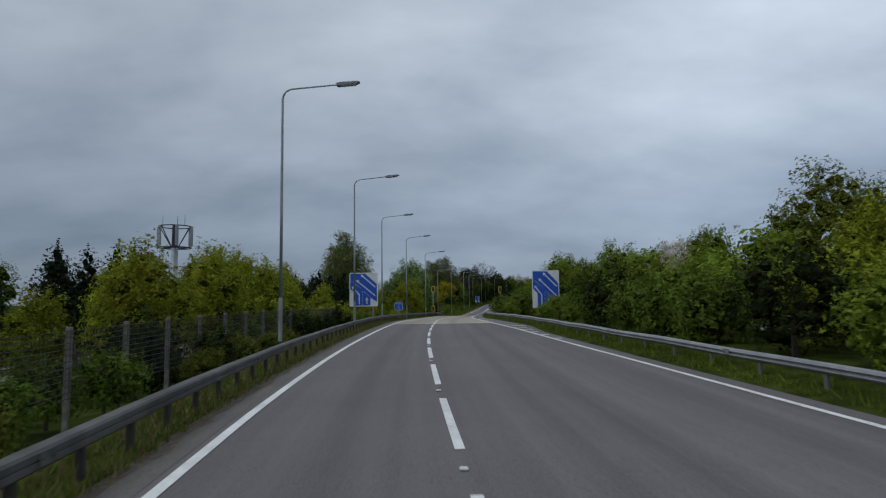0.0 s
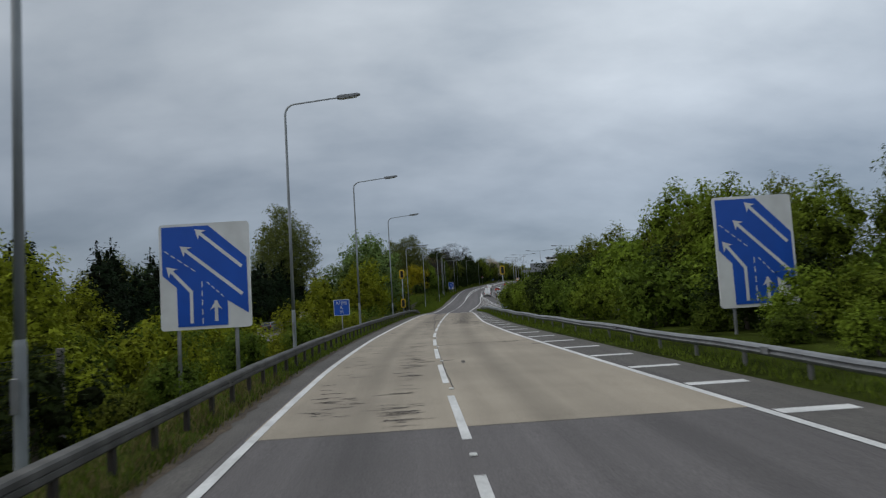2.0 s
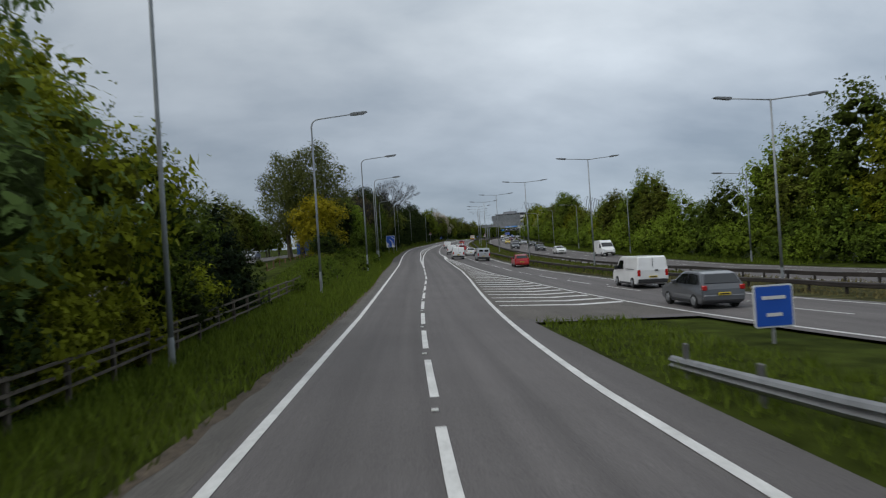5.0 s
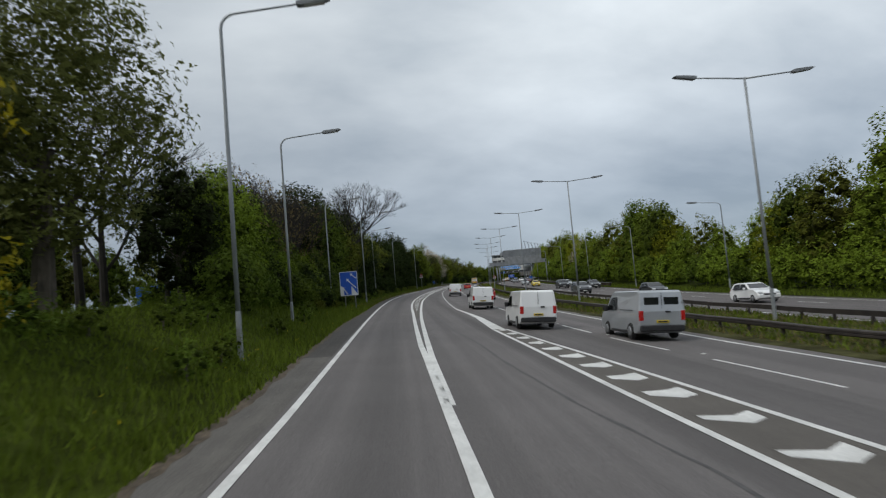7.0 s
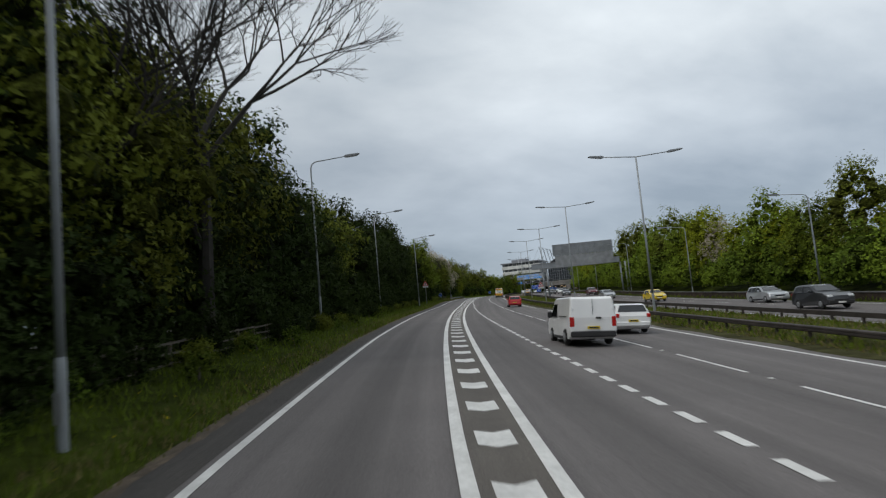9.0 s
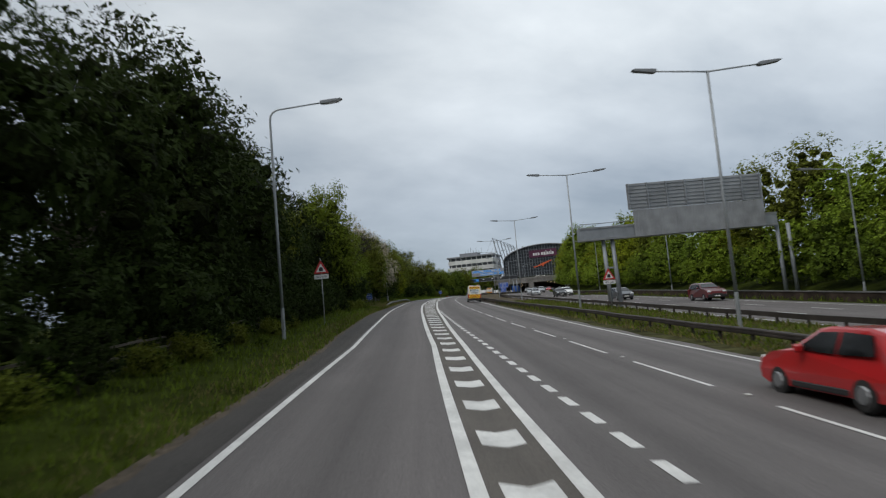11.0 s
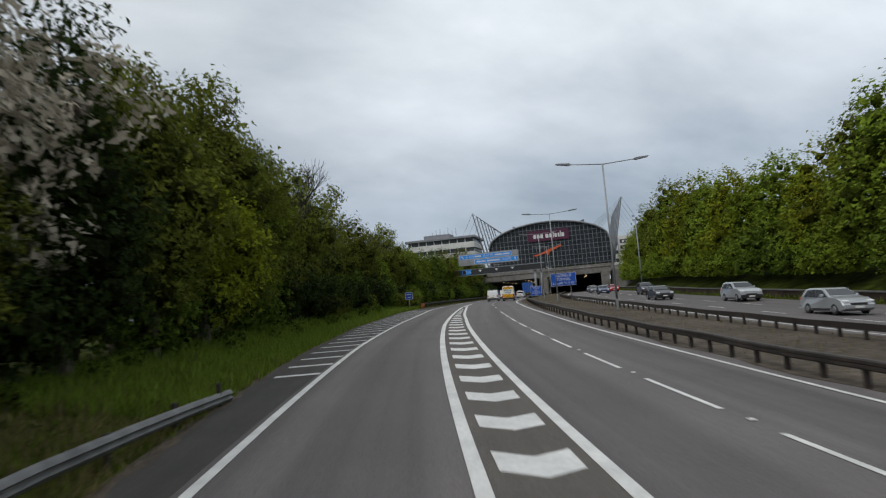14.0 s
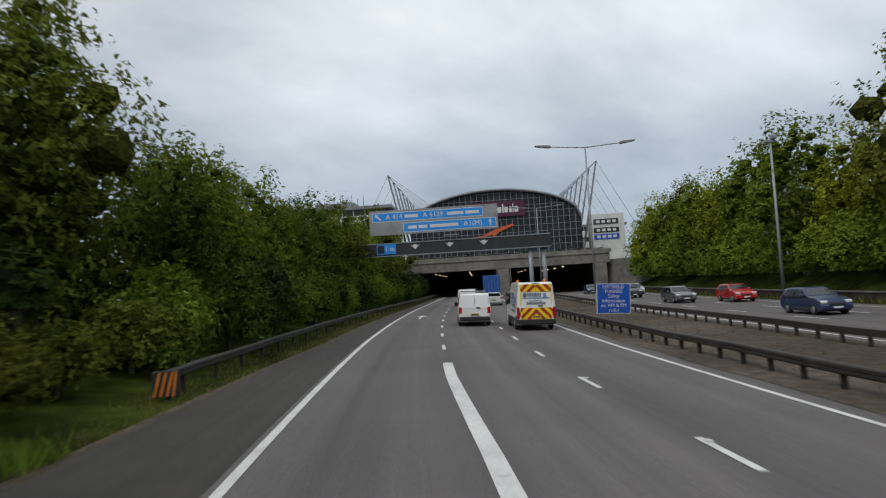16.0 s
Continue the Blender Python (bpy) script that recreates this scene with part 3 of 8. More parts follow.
bars("hatching", "white hatching bars beside the slip road edge line", [29.9 + 3.05 * k for k in range(27)], hatch_right)
bars("hatching", "white hatching bars on the hard strip", [475.8 + 2.38 * k for k in range(23)], hatch_left)
bars("chevron_marking", "white chevrons of the ghost island between lanes", [c - 0.45 for c in spaced(-7, 101, (-7, 238.6), (0, 258.6), (39, 366.7), (64, 433.0), (86, 488.0), (101, 525.0))], chevron(CL, C2, 0.95, 0.4))
bars("chevron_marking", "white chevrons on the nose between slip road and motorway", [152.1 + 2.3 * k for k in range(32)], wide_chevron)
h = holder("lane_arrow", "white arrows painted on the lanes", "road arrow")
for s, u in ((578, -1.2), (578, 2.3)):
    for loop in ([(0, -0.09), (0, 0.09), (3.2, 0.09), (3.2, -0.09)], [(3.2, -0.45), (3.2, 0.45), (5.0, 0)]):
        me = bpy.data.meshes.new("arrow")
        me.from_pydata([tuple(W(s + a, u + b, PT)) for a, b in loop], [], [tuple(range(len(loop)))])
        me.materials.append(M["paint"])
        o = new("arrow", me); o.parent = h


# ---------------------------------------------------------------- ground
opp_left = lambda s: MR(s) + 8.0
opp_right = lambda s: MR(s) + 20.0
bank_left = table((-150, -3.0), (100, -3.0), (130, -2.2), (160, -0.6), (190, 0.7), (230, 0.9), (280, 0.5), (640, 0.8), (900, 0.8))
bank_right = table((-150, 0.6), (120, 0.5), (160, 0.0), (250, 0.4), (330, 1.2), (900, 3.0))
mound = table((-150, 0), (178, 0), (196, 0.9), (212, 1.35), (228, 1.2), (242, 0.5), (256, 0.0), (900, 0))


def left_z(s, u):
    """Height of the left verge and bank over the road."""
    lp, bl, mo = left_pave(s), bank_left(s), mound(s)
    return float(np.interp(u, (-30, -14, -10, lp - 2.2, lp - 1.0, lp), (bl, bl * 0.9 + mo * 0.6, bl * 0.8 + mo, 0.10 + bl * 0.12 + mo * 0.12, 0.05, 0.0)))




def ground_rows():
    rows = []
    for s in steps(-150, 900, 3.0):
        lp, bl, br = left_pave(s), bank_left(s), bank_right(s)
        o = opp_right(s)
        cols = [(-1600, bl - 2), (-500, bl - 1), (-160, bl), (-60, bl), (-30, bl), (-20, bl), (-14, bl * 0.9 + mound(s) * 0.6), (-10, bl * 0.8 + mound(s)), (lp - 2.2, 0.10 + bl * 0.12 + mound(s) * 0.12), (lp - 1.0, 0.05),
                (lp + 0.02, 0.0), (lp + 0.3, -0.06)]
        if s < GORE:
            r, m = slip_right(s), main_left(s)
            k = min(1.0, max(0.0, (GORE - 4 - s) / 18))
            low = -0.09 * (1 - k)
            cols += [(r - 0.3, -0.09), (r - 0.02, low), (r + 0.7, 0.06 * k + low), ((r * 2 + m) / 3, 0.25 * k + low), ((r + m * 2) / 3, 0.2 * k + low), (m - 0.2, low), (m + 0.2, -0.09)]
        else:
            a = main_left(s)
            e = main_right(s) - 0.6
            cols += [(lp + 0.6 + (e - lp - 0.6) * k / 6, -0.09) for k in range(7)]
        m = main_right(s)
        cols += [(m - 0.3, -0.09), (m - 0.02, 0.0), (m + 1.2, 0.05), (m + 3.0, 0.08), (m + 5.0, 0.05), (opp_left(s) + 0.02, 0.0), (opp_left(s) + 0.4, -0.06),
                 (o - 0.4, -0.06), (o - 0.02, 0.0), (o + 3, 0.1), (o + 8, br), (o + 16, br * 1.8), (o + 30, br * 2.0), (o + 140, br * 2), (o + 500, br * 2), (o + 1600, br * 2)]
        row = []
        for u, dz in cols:
            p = W(s, max(-160, min(150, u)), dz)
            over = u - max(-160, min(150, u))
            if over:
                # far land opens out like a fan, east and west
                p += Vector((over, over * 0.25 + abs(over) * (s - 350) / 450, 0))
            row.append(p)
        rows.append(row)
    # the sheet goes on to the horizon at both ends
    first = [Vector((p.x * 1.2, min(p.y, -160) - 1800, p.z - 1)) for p in rows[0]]
    last = [Vector((p.x + 900, max(p.y, 900) + 1500, p.z - 3)) for p in rows[-1]]
    return [first] + rows + [last]


grid_mesh("ground", ground_rows(), M["grass_ground"], label="rough green verge and land beside the road", category="ground")


def median(s0, s1, mat, label, dz=0.0):
    """The central reserve, meeting both carriageways without a step."""
    rows = []
    for s in steps(s0, s1, 2.0):
        a, b = main_right(s), opp_left(s)
        wob = 0.12 * math.sin(s * 0.9) + 0.08 * math.sin(s * 2.3)
        rows.append([W(s, u, z + dz) for u, z in ((a - 0.15 + wob, 0.006), (a + 0.25, 0.03), (a + 1.6, 0.085), ((a + b) / 2, 0.10), (b - 1.6, 0.085), (b - 0.2, 0.03), (b + 0.15 - wob, 0.006))])
    return grid_mesh("median_surface", rows, mat, label=label, category="central reserve")


median(GORE, 428, M["median_grass"], "rough green and brown ground of the central reserve")
median(422, 760, M["median_ground"], "stony brown surface of the central reserve", 0.004)
ribbon("opposite_carriageway", -150, 900, opp_left, opp_right, 0.0, M["asphalt"], 4, 3.0, label="grey asphalt carriageway for oncoming traffic")
line("edge_line", -150, 800, lambda s: opp_left(s) + 0.7, 0.15, "solid white edge line of the oncoming carriageway")
line("edge_line", -150, 800, lambda s: opp_right(s) - 1.3, 0.15, "solid white edge line of the oncoming carriageway")
h = holder("lane_marking", "row of white dashes on the oncoming carriageway", "lane marking")
dashes("dash", 120, 640, 3.0, 5.5, lambda s: opp_left(s) + 4.3, 0.14, "", h)
dashes("dash", 122, 640, 3.0, 5.5, lambda s: opp_left(s) + 7.7, 0.14, "", h)
side_dz = lambda s: bank_left(s) + 0.12
ribbon("side_road", 20, 330, lambda s: -31.0, lambda s: -22.0, side_dz, M["asphalt"], 2, 3.0, label="grey asphalt side road on the lower ground")
ribbon("edge_line", 20, 330, lambda s: -30.2, lambda s: -30.05, lambda s: side_dz(s) + 0.012, M["paint"], 1, 3.0, label="white edge line of the side road")
ribbon("kerb", 20, 190, lambda s: -32.4, lambda s: -31.0, lambda s: side_dz(s) + 0.1, M["conc_post"], 1, 3.0, label="pale concrete kerb strip of the side road")
h = holder("lane_marking", "row of white dashes on the side road", "lane marking")
s = 60
while s < 200:
    ribbon("dash", s, s + 3, lambda t: -26.6, lambda t: -26.45, lambda t: side_dz(t) + 0.012, M["paint"], 1, 1.5, h, "", "")
    s += 7

# ---------------------------------------------------------------- helpers for things


def part(name, bm, mat, parent, label="", smooth=False):
    me = bpy.data.meshes.new(name)
    bm.normal_update()
    bm.to_mesh(me)
    bm.free()
    me.materials.append(mat)
    if smooth:
        me.shade_smooth()
    ob = new(name, me)
    ob.parent = parent
    if label:
        ob["label"] = label
    return ob


def thing(name, label, category, m, group="", kind=""):
    ob = tagged(new(name), label, category, group, kind)
    ob.matrix_world = m
    return ob


def box(bm, c, size, bevel=0.0, turn=None):
    r = bmesh.ops.create_cube(bm, size=1.0)
    mat = Matrix.Translation(c) @ (turn or Matrix.Identity(4)) @ Matrix.Diagonal((*size, 1))
    bmesh.ops.transform(bm, matrix=mat, verts=r["verts"])
    if bevel:
        es = list({e for v in r["verts"] for e in v.link_edges})
        bmesh.ops.bevel(bm, geom=es, offset=bevel, segments=1, affect="EDGES")
    return bm


def tube(bm, pts, radii, sides=8, cap=True):
    """A tapered tube through points."""
    rings = []
    pts = [Vector(p) for p in pts]
    for i, p in enumerate(pts):
        d = (pts[min(i + 1, len(pts) - 1)] - pts[max(i - 1, 0)]).normalized()
        a = d.orthogonal().normalized() if abs(d.z) < 0.9 else Vector((1, 0, 0)).cross(d).normalized()
        if i and rings:
            a = (prev - d * prev.dot(d)).normalized()
        prev = a
        b = d.cross(a)
        rings.append([bm.verts.new(p + radii[i] * (math.cos(t) * a + math.sin(t) * b)) for t in (2 * math.pi * k / sides for k in range(sides))])
    for r0, r1 in zip(rings, rings[1:]):
        for k in range(sides):
            bm.faces.new((r0[k], r0[(k + 1) % sides], r1[(k + 1) % sides], r1[k]))
    if cap:
        bm.faces.new(list(reversed(rings[0]))); bm.faces.new(rings[-1])
    return bm


def extrude_outline(bm, outline, y0, y1):
    """A solid from an (x, z) outline between two y."""
    a = [bm.verts.new((x, y0, z)) for x, z in outline]
    b = [bm.verts.new((x, y1, z)) for x, z in outline]
    n = len(outline)
    bm.faces.new(a); bm.faces.new(list(reversed(b)))
    for i in range(n):
        bm.faces.new((a[i], b[i], b[(i + 1) % n], a[(i + 1) % n]))
    bmesh.ops.recalc_face_normals(bm, faces=bm.faces[:])
    return bm


B = bmesh.new
H = 11.5      # lamp height

# ---------------------------------------------------------------- street lamps


def lantern(bm, x0, z0, side, slope=0.1):
    """A long flat lantern at the end of an arm."""
    outline = [(0, -0.05), (0.15, -0.09), (1.0, -0.05), (1.12, 0.0), (1.0, 0.05), (0.15, 0.08), (0, 0.05)]
    extrude_outline(bm, [(x0 + side * x, z0 + z + x * slope) for x, z in outline], -0.14, 0.14)


def single_lamp(m):
    t = thing("street_lamp", "tall grey steel street lamp with one arm beside the road", "street lamp", m, "lamps along the slip road")
    part("base", tube(B(), [(0, 0, -0.4), (0, 0, 1.5), (0, 0, 1.6)], [0.090, 0.088, 0.076], 10), M["lamp_grey"], t)
    pts = [(0, 0, 1.5), (0, 0, 6), (0, 0, H - 0.5)]
    pts += [(0.5 - 0.5 * math.cos(a), 0, H - 0.5 + 0.5 * math.sin(a)) for a in (0.4, 0.8, 1.2, 1.5)]
    pts += [(2.6, 0, H + 0.2)]
    part("column", tube(B(), pts, [0.077, 0.068, 0.054, 0.05, 0.046, 0.042, 0.038, 0.032], 10), M["lamp_grey"], t, smooth=True)
    bm = B(); lantern(bm, 2.55, H + 0.2, 1)
    part("lantern", bm, M["lamp_head"], t)
    part("lens", box(B(), (3.15, 0, H + 0.17), (0.7, 0.2, 0.05), 0.01, Matrix.Rotation(-0.1, 4, "Y")), M["lens"], t)
    part("access_door", box(B(), (0, -0.132, 0.8), (0.12, 0.02, 0.5), 0.005), M["galv"], t)
    return t


def twin_lamp(m):
    t = thing("street_lamp", "tall grey twin-arm street lamp on the central reserve", "street lamp", m, "lamps on the central reserve")
    part("base", tube(B(), [(0, 0, -0.4), (0, 0, 1.5), (0, 0, 1.6)], [0.094, 0.092, 0.08], 10), M["lamp_grey"], t)
    part("column", tube(B(), [(0, 0, 1.5), (0, 0, 6), (0, 0, H + 0.3)], [0.08, 0.07, 0.056], 10), M["lamp_grey"], t, smooth=True)
    for side in (-1, 1):
        part("arm", tube(B(), [(0, 0, H + 0.25), (side * 1.0, 0, H + 0.33), (side * 2.5, 0, H + 0.44)], [0.042, 0.038, 0.034], 8), M["lamp_grey"], t, smooth=True)
        bm = B(); lantern(bm, side * 2.4, H + 0.44, side)
        part("lantern", bm, M["lamp_head"], t)
    return t


LAMPS = [(-20, -5.6, 0.3), (29.5, -5.95, 0.5), (50.8, -5.45, 0.3), (71.5, -6.05, 0.2), (92.8, -6.1, 0.25), (115.2, -6.0, 0.0), (142.5, -6.5, -1.1), (166, -5.9, -0.2), (190.5, -4.95, 0.2), (213.4, -5.3, 0.2),
         (230.8, -6.8, 0.1), (257.3, -7.9, -0.5), (275.7, -6.1, 0.0), (311, -8.4, 0.9), (343, -8.0, 0.9), (371.5, -5.85, 0.1)]
lamp = None
for s, u, dz in LAMPS:
    lamp = copy_thing(lamp, at(s, u, dz)) if lamp else single_lamp(at(s, u, dz))
TWINS = [(132, 27.6, -1.4), (162, 22.3, -0.8), (193.3, 19.5), (221.6, 17.2), (252.8, 16.2), (282.5, 15.8), (311.4, 15.6), (340.6, 15.3, 0.15), (368, 14.9, 0.1), (395.2, 14.5, 0.1),
         (432.4, 14.45), (468.9, 13.9, -0.2), (505.0, 13.1, -0.7), (538.5, 12.2, -0.65), (575.5, 11.3), (612, 11.6)]
lamp = None
for s, u, *dz in TWINS:
    m = at(s, u, sum(dz))
    lamp = copy_thing(lamp, m) if lamp else twin_lamp(m)
lamp = None
FAR = [(s, opp_right(s) + 2.2) for s in (190, 224, 258, 290, 322, 352, 384, 418, 452)]
for s, u in FAR:
    m = at(s, u, 0.0, 180)
    if lamp is None:
        lamp = single_lamp(m)
        lamp.scale = (1, 1, 0.82)
        tagged(lamp, "slim grey street lamp beyond the oncoming carriageway", group="lamps beyond the oncoming carriageway")
    else:
        copy_thing(lamp, m)

# ---------------------------------------------------------------- crash barriers


WAVE = [(0.0, 0.0), (0.05, -0.03), (0.085, -0.08), (0.03, -0.12), (0.03, -0.14), (0.085, -0.18), (0.05, -0.23), (0.0, -0.26), (-0.02, -0.23), (-0.02, -0.03)]
BOX_BEAM = [(-0.07, 0.0), (0.09, -0.005), (0.12, -0.035), (0.12, -0.10), (0.095, -0.115), (0.12, -0.13), (0.12, -0.195), (0.09, -0.225), (-0.07, -0.23)]


def barrier(name, label, s0, s1, u, mat_rail, mat_post, face=1, pitch=2.4, top=0.66, prof=WAVE, post=(0.07, 0.12), ramp0=False, ramp1=False):
    """A steel rail on posts; face is the side towards the traffic, prof its section."""
    t = thing(name, label, "crash barrier", at((s0 + s1) / 2, u((s0 + s1) / 2)), "", "")
    inv = t.matrix_world.inverted()
    verts, faces = [], []
    ss = steps(s0, s1, 2.4)
    n = len(prof)
    for s in ss:
        k = 0.0
        if ramp0:
            k = max(k, 1 - (s - s0) / 7.0)
        if ramp1:
            k = max(k, 1 - (s1 - s) / 7.0)
        k = max(0.0, k) * (top - 0.28)
        sag = 0.012 * math.sin(s * 0.7) + 0.008 * math.sin(s * 1.9)
        for a, b in prof:
            verts.append(tuple(inv @ W(s, u(s) + face * a + sag, top + b - k + sag)))
    for i in range(len(ss) - 1):
        for j in range(n):
            faces.append((i * n + j, i * n + (j + 1) % n, (i + 1) * n + (j + 1) % n, (i + 1) * n + j))
    faces += [tuple(range(n)), tuple(range((len(ss) - 1) * n, len(ss) * n))]
    me = bpy.data.meshes.new("rail")
    me.from_pydata(verts, [], faces)
    me.materials.append(mat_rail)
    o = new("rail", me); o.parent = t
    # lapped joints with their bolts
    jm = bpy.data.meshes.new("joint_plate")
    bm = box(B(), (0, 0, 0), (0.012, 0.32, 0.16), 0.003)
    for y in (-0.1, 0.1):
        box(bm, (face * 0.012, y, 0), (0.02, 0.03, 0.03), 0.004)
    bm.to_mesh(jm); bm.free()
    jm.materials.append(mat_rail)
    reach = max(a for a, b in prof)
    s = s0 + 9.6
    while s < s1 - 9:
        o = new("joint_plate", jm); o.parent = t
        o.matrix_local = inv @ at(s, u(s) + face * (reach + 0.006), top - 0.115)
        s += 4 * 2.4
    pm = bpy.data.meshes.new("post")
    bm = box(B(), (0, 0, 0.17), (post[0], post[1], 1.0), 0.008)
    bm.to_mesh(pm); bm.free()
    pm.materials.append(mat_post)
    s = s0 + 1.0
    while s < s1 - 0.5:
        o = new("post", pm)
        o.parent = t
        o.matrix_local = inv @ at(s, u(s) - face * 0.02, top - 0.71)
        s += pitch(s) if callable(pitch) else pitch
    return t


barrier("crash_barrier", "grey weathered crash barrier along the grass verge", -60, 122, table((-60, -4.4), (10, -3.95), (28, -3.72), (40, -3.75), (60, -4.02), (80, -4.02), (107, -3.75), (122, -3.4)), M["rail_dull"], M["rail_brown"], 1, 1.4, 0.66, BOX_BEAM, (0.08, 0.13), ramp1=True)
RBU = table((-150, 10.0), (0, 9.2), (11, 8.9), (25, 8.45), (45, 8.2), (55, 7.85), (80, 6.5), (108, 5.0), (120, 4.55), (140, 4.9))
barrier("crash_barrier", "grey galvanised crash barrier below the bushes", -60, 136, RBU, M["galv"], M["galv_dark"], -1, 2.4, 0.62, ramp1=True)
near_off = table((60, 1.9), (300, 2.1), (385, 2.1), (405, 1.5), (432, 0.95), (470, 0.75), (495, 0.7), (512, 0.85), (535, 1.35), (550, 1.55), (600, 1.5), (700, 1.5))
far_off = table((60, 7.3), (420, 7.2), (450, 6.8), (500, 6.6), (530, 6.9), (560, 7.15), (700, 7.2))
close = lambda s: 2.3 if s < 400 else 1.4
barrier("crash_barrier", "dark brown steel crash barrier of the central reserve", 60, 700, lambda s: MR(s) + near_off(s), M["rail_brown"], M["rail_brown"], -1, close, 0.60, BOX_BEAM, (0.09, 0.14))
barrier("crash_barrier", "dark brown steel crash barrier towards the oncoming carriageway", 60, 700, lambda s: MR(s) + far_off(s), M["rail_brown"], M["rail_brown"], 1, close, 0.62, BOX_BEAM, (0.09, 0.14))
barrier("crash_barrier", "weathered crash barrier on the verge with sloped ends", 429.5, 472, lambda s: LE(s) - 2.1 + 0.012 * (s - 424), M["galv_dark"], M["rail_brown"], 1, 2.4, 0.55, ramp0=True, ramp1=True)
barrier("crash_barrier", "dark crash barrier leading to the tunnel", 547, 665, lambda s: LE(s) - 3.55 + min(2.0, 0.026 * (s - 547)), M["rail_brown"], M["rail_brown"], 1, 2.4, 0.72, BOX_BEAM, (0.09, 0.14))

# low wall with a pale coping at the far side of the motorway
t = thing("low_wall", "low dark stained wall with a pale coping beyond the motorway", "wall", at(500, opp_right(500) + 0.8), kind="structure")
inv = t.matrix_world.inverted()
for n_, z0, z1, w_, mat_ in (("wall_face", -0.3, 0.66, 0.14, "wall_stained"), ("coping", 0.66, 0.74, 0.20, "galv_dark")):
    verts, faces = [], []
    ss = steps(300, 690, 4.0)
    for s in ss:
        for du, z in ((-w_, z0), (-w_, z1), (w_, z1), (w_, z0)):
            verts.append(tuple(inv @ W(s, opp_right(s) + 0.8 + du, z)))
    for i in range(len(ss) - 1):
        faces += [(4 * i + j, 4 * i + (j + 1) % 4, 4 * i + 4 + (j + 1) % 4, 4 * i + 4 + j) for j in range(4)]
    me = bpy.data.meshes.new(n_)
    me.from_pydata(verts, [], faces)
    me.materials.append(M[mat_])
    o = new(n_, me); o.parent = t

t = thing("barrier_end", "barrier end plate with yellow and black slanting stripes", "crash barrier", at(546.8, LE(547) - 3.5))
part("end_plate", box(B(), (0, 0, 0.42), (0.62, 0.1, 0.62), 0.02), M["rail_brown"], t)
M["stripe_orange"] = material("orange_stripe", (0.55, 0.17, 0.02), rough=0.6, var=0.15, scale=6)
for k in range(4):
    bm = B()
    x = -0.30 + k * 0.15
    extrude_outline(bm, [(x, 0.13), (x + 0.07, 0.13), (min(0.3, x + 0.22), 0.7), (min(0.23, x + 0.15), 0.7)], -0.062, -0.052)
    part("stripe", bm, M["stripe_orange"], t)
part("post", box(B(), (0, 0.1, 0.15), (0.1, 0.12, 0.9), 0.01), M["rail_brown"], t)

# ---------------------------------------------------------------- trees and bushes
TR = random.Random(11)


def limb(verts, faces, a, b, ra, rb, sides=5):
    d = (b - a).normalized()
    p = d.orthogonal().normalized(); q = d.cross(p)
    o = len(verts)
    for c, r in ((a, ra), (b, rb)):
        for k in range(sides):
            t = 2 * math.pi * k / sides
            verts.append(tuple(c + r * (math.cos(t) * p + math.sin(t) * q)))
    for k in range(sides):
        faces.append((o + k, o + (k + 1) % sides, o + sides + (k + 1) % sides, o + sides + k))


def branches(verts, faces, a, d, length, r, depth, rnd, spread=0.6, ends=None):
    n = 2
    p = a
    for i in range(n):
        d = (d + Vector((rnd.uniform(-1, 1), rnd.uniform(-1, 1), rnd.uniform(-0.3, 0.5))) * 0.16).normalized()
        q = p + d * length / n
        limb(verts, faces, p, q, r * (1 - 0.25 * i / n), r * (1 - 0.25 * (i + 1) / n), 5 if depth > 1 else 3)
        p = q
    if depth == 0:
        if ends is not None:
            ends.append(p)
        return
    for k in range(rnd.choice((2, 3, 3)) if ends is None else rnd.choice((3, 3, 4))):
        e = (d + Vector((rnd.uniform(-1, 1), rnd.uniform(-1, 1), rnd.uniform(-0.35, 0.7))) * spread).normalized()
        branches(verts, faces, p, e, length * rnd.uniform(0.62, 0.82), r * 0.58, depth - 1, rnd, spread, ends)


def mesh_from(name, verts, faces, mat):
    me = bpy.data.meshes.new(name)
    me.from_pydata(verts, [], faces)
    me.materials.append(mat)
    return me


def icosahedron():
    t = (1 + 5 ** 0.5) / 2
    v = np.array([(a, b * t, 0) for a in (-1, 1) for b in (-1, 1)] + [(0, a, b * t) for a in (-1, 1) for b in (-1, 1)] + [(b * t, 0, a) for a in (-1, 1) for b in (-1, 1)], float)
    f = [c for c in itertools.combinations(range(12), 3) if all(abs(np.linalg.norm(v[i] - v[j]) - 2) < 0.01 for i, j in itertools.combinations(c, 2))]
    f = [c if np.dot(np.cross(v[c[1]] - v[c[0]], v[c[2]] - v[c[0]]), v[c[0]]) > 0 else (c[0], c[2], c[1]) for c in f]
    return v / np.linalg.norm(v[0]), np.array(f)


ICO_V, ICO_F = icosahedron()


def soup(name, v, index, mats):
    """A mesh of loose triangles."""
    n = len(index)
    me = bpy.data.meshes.new(name)
    me.vertices.add(3 * n)
    me.vertices.foreach_set("co", v.astype(np.float32).ravel())
    me.loops.add(3 * n)
    me.loops.foreach_set("vertex_index", np.arange(3 * n, dtype=np.int32))
    me.polygons.add(n)
    me.polygons.foreach_set("loop_start", np.arange(0, 3 * n, 3, dtype=np.int32))
    for m in mats:
        me.materials.append(m)
    me.polygons.foreach_set("material_index", np.asarray(index, np.int32))
    me.update(calc_edges=True)
    return me


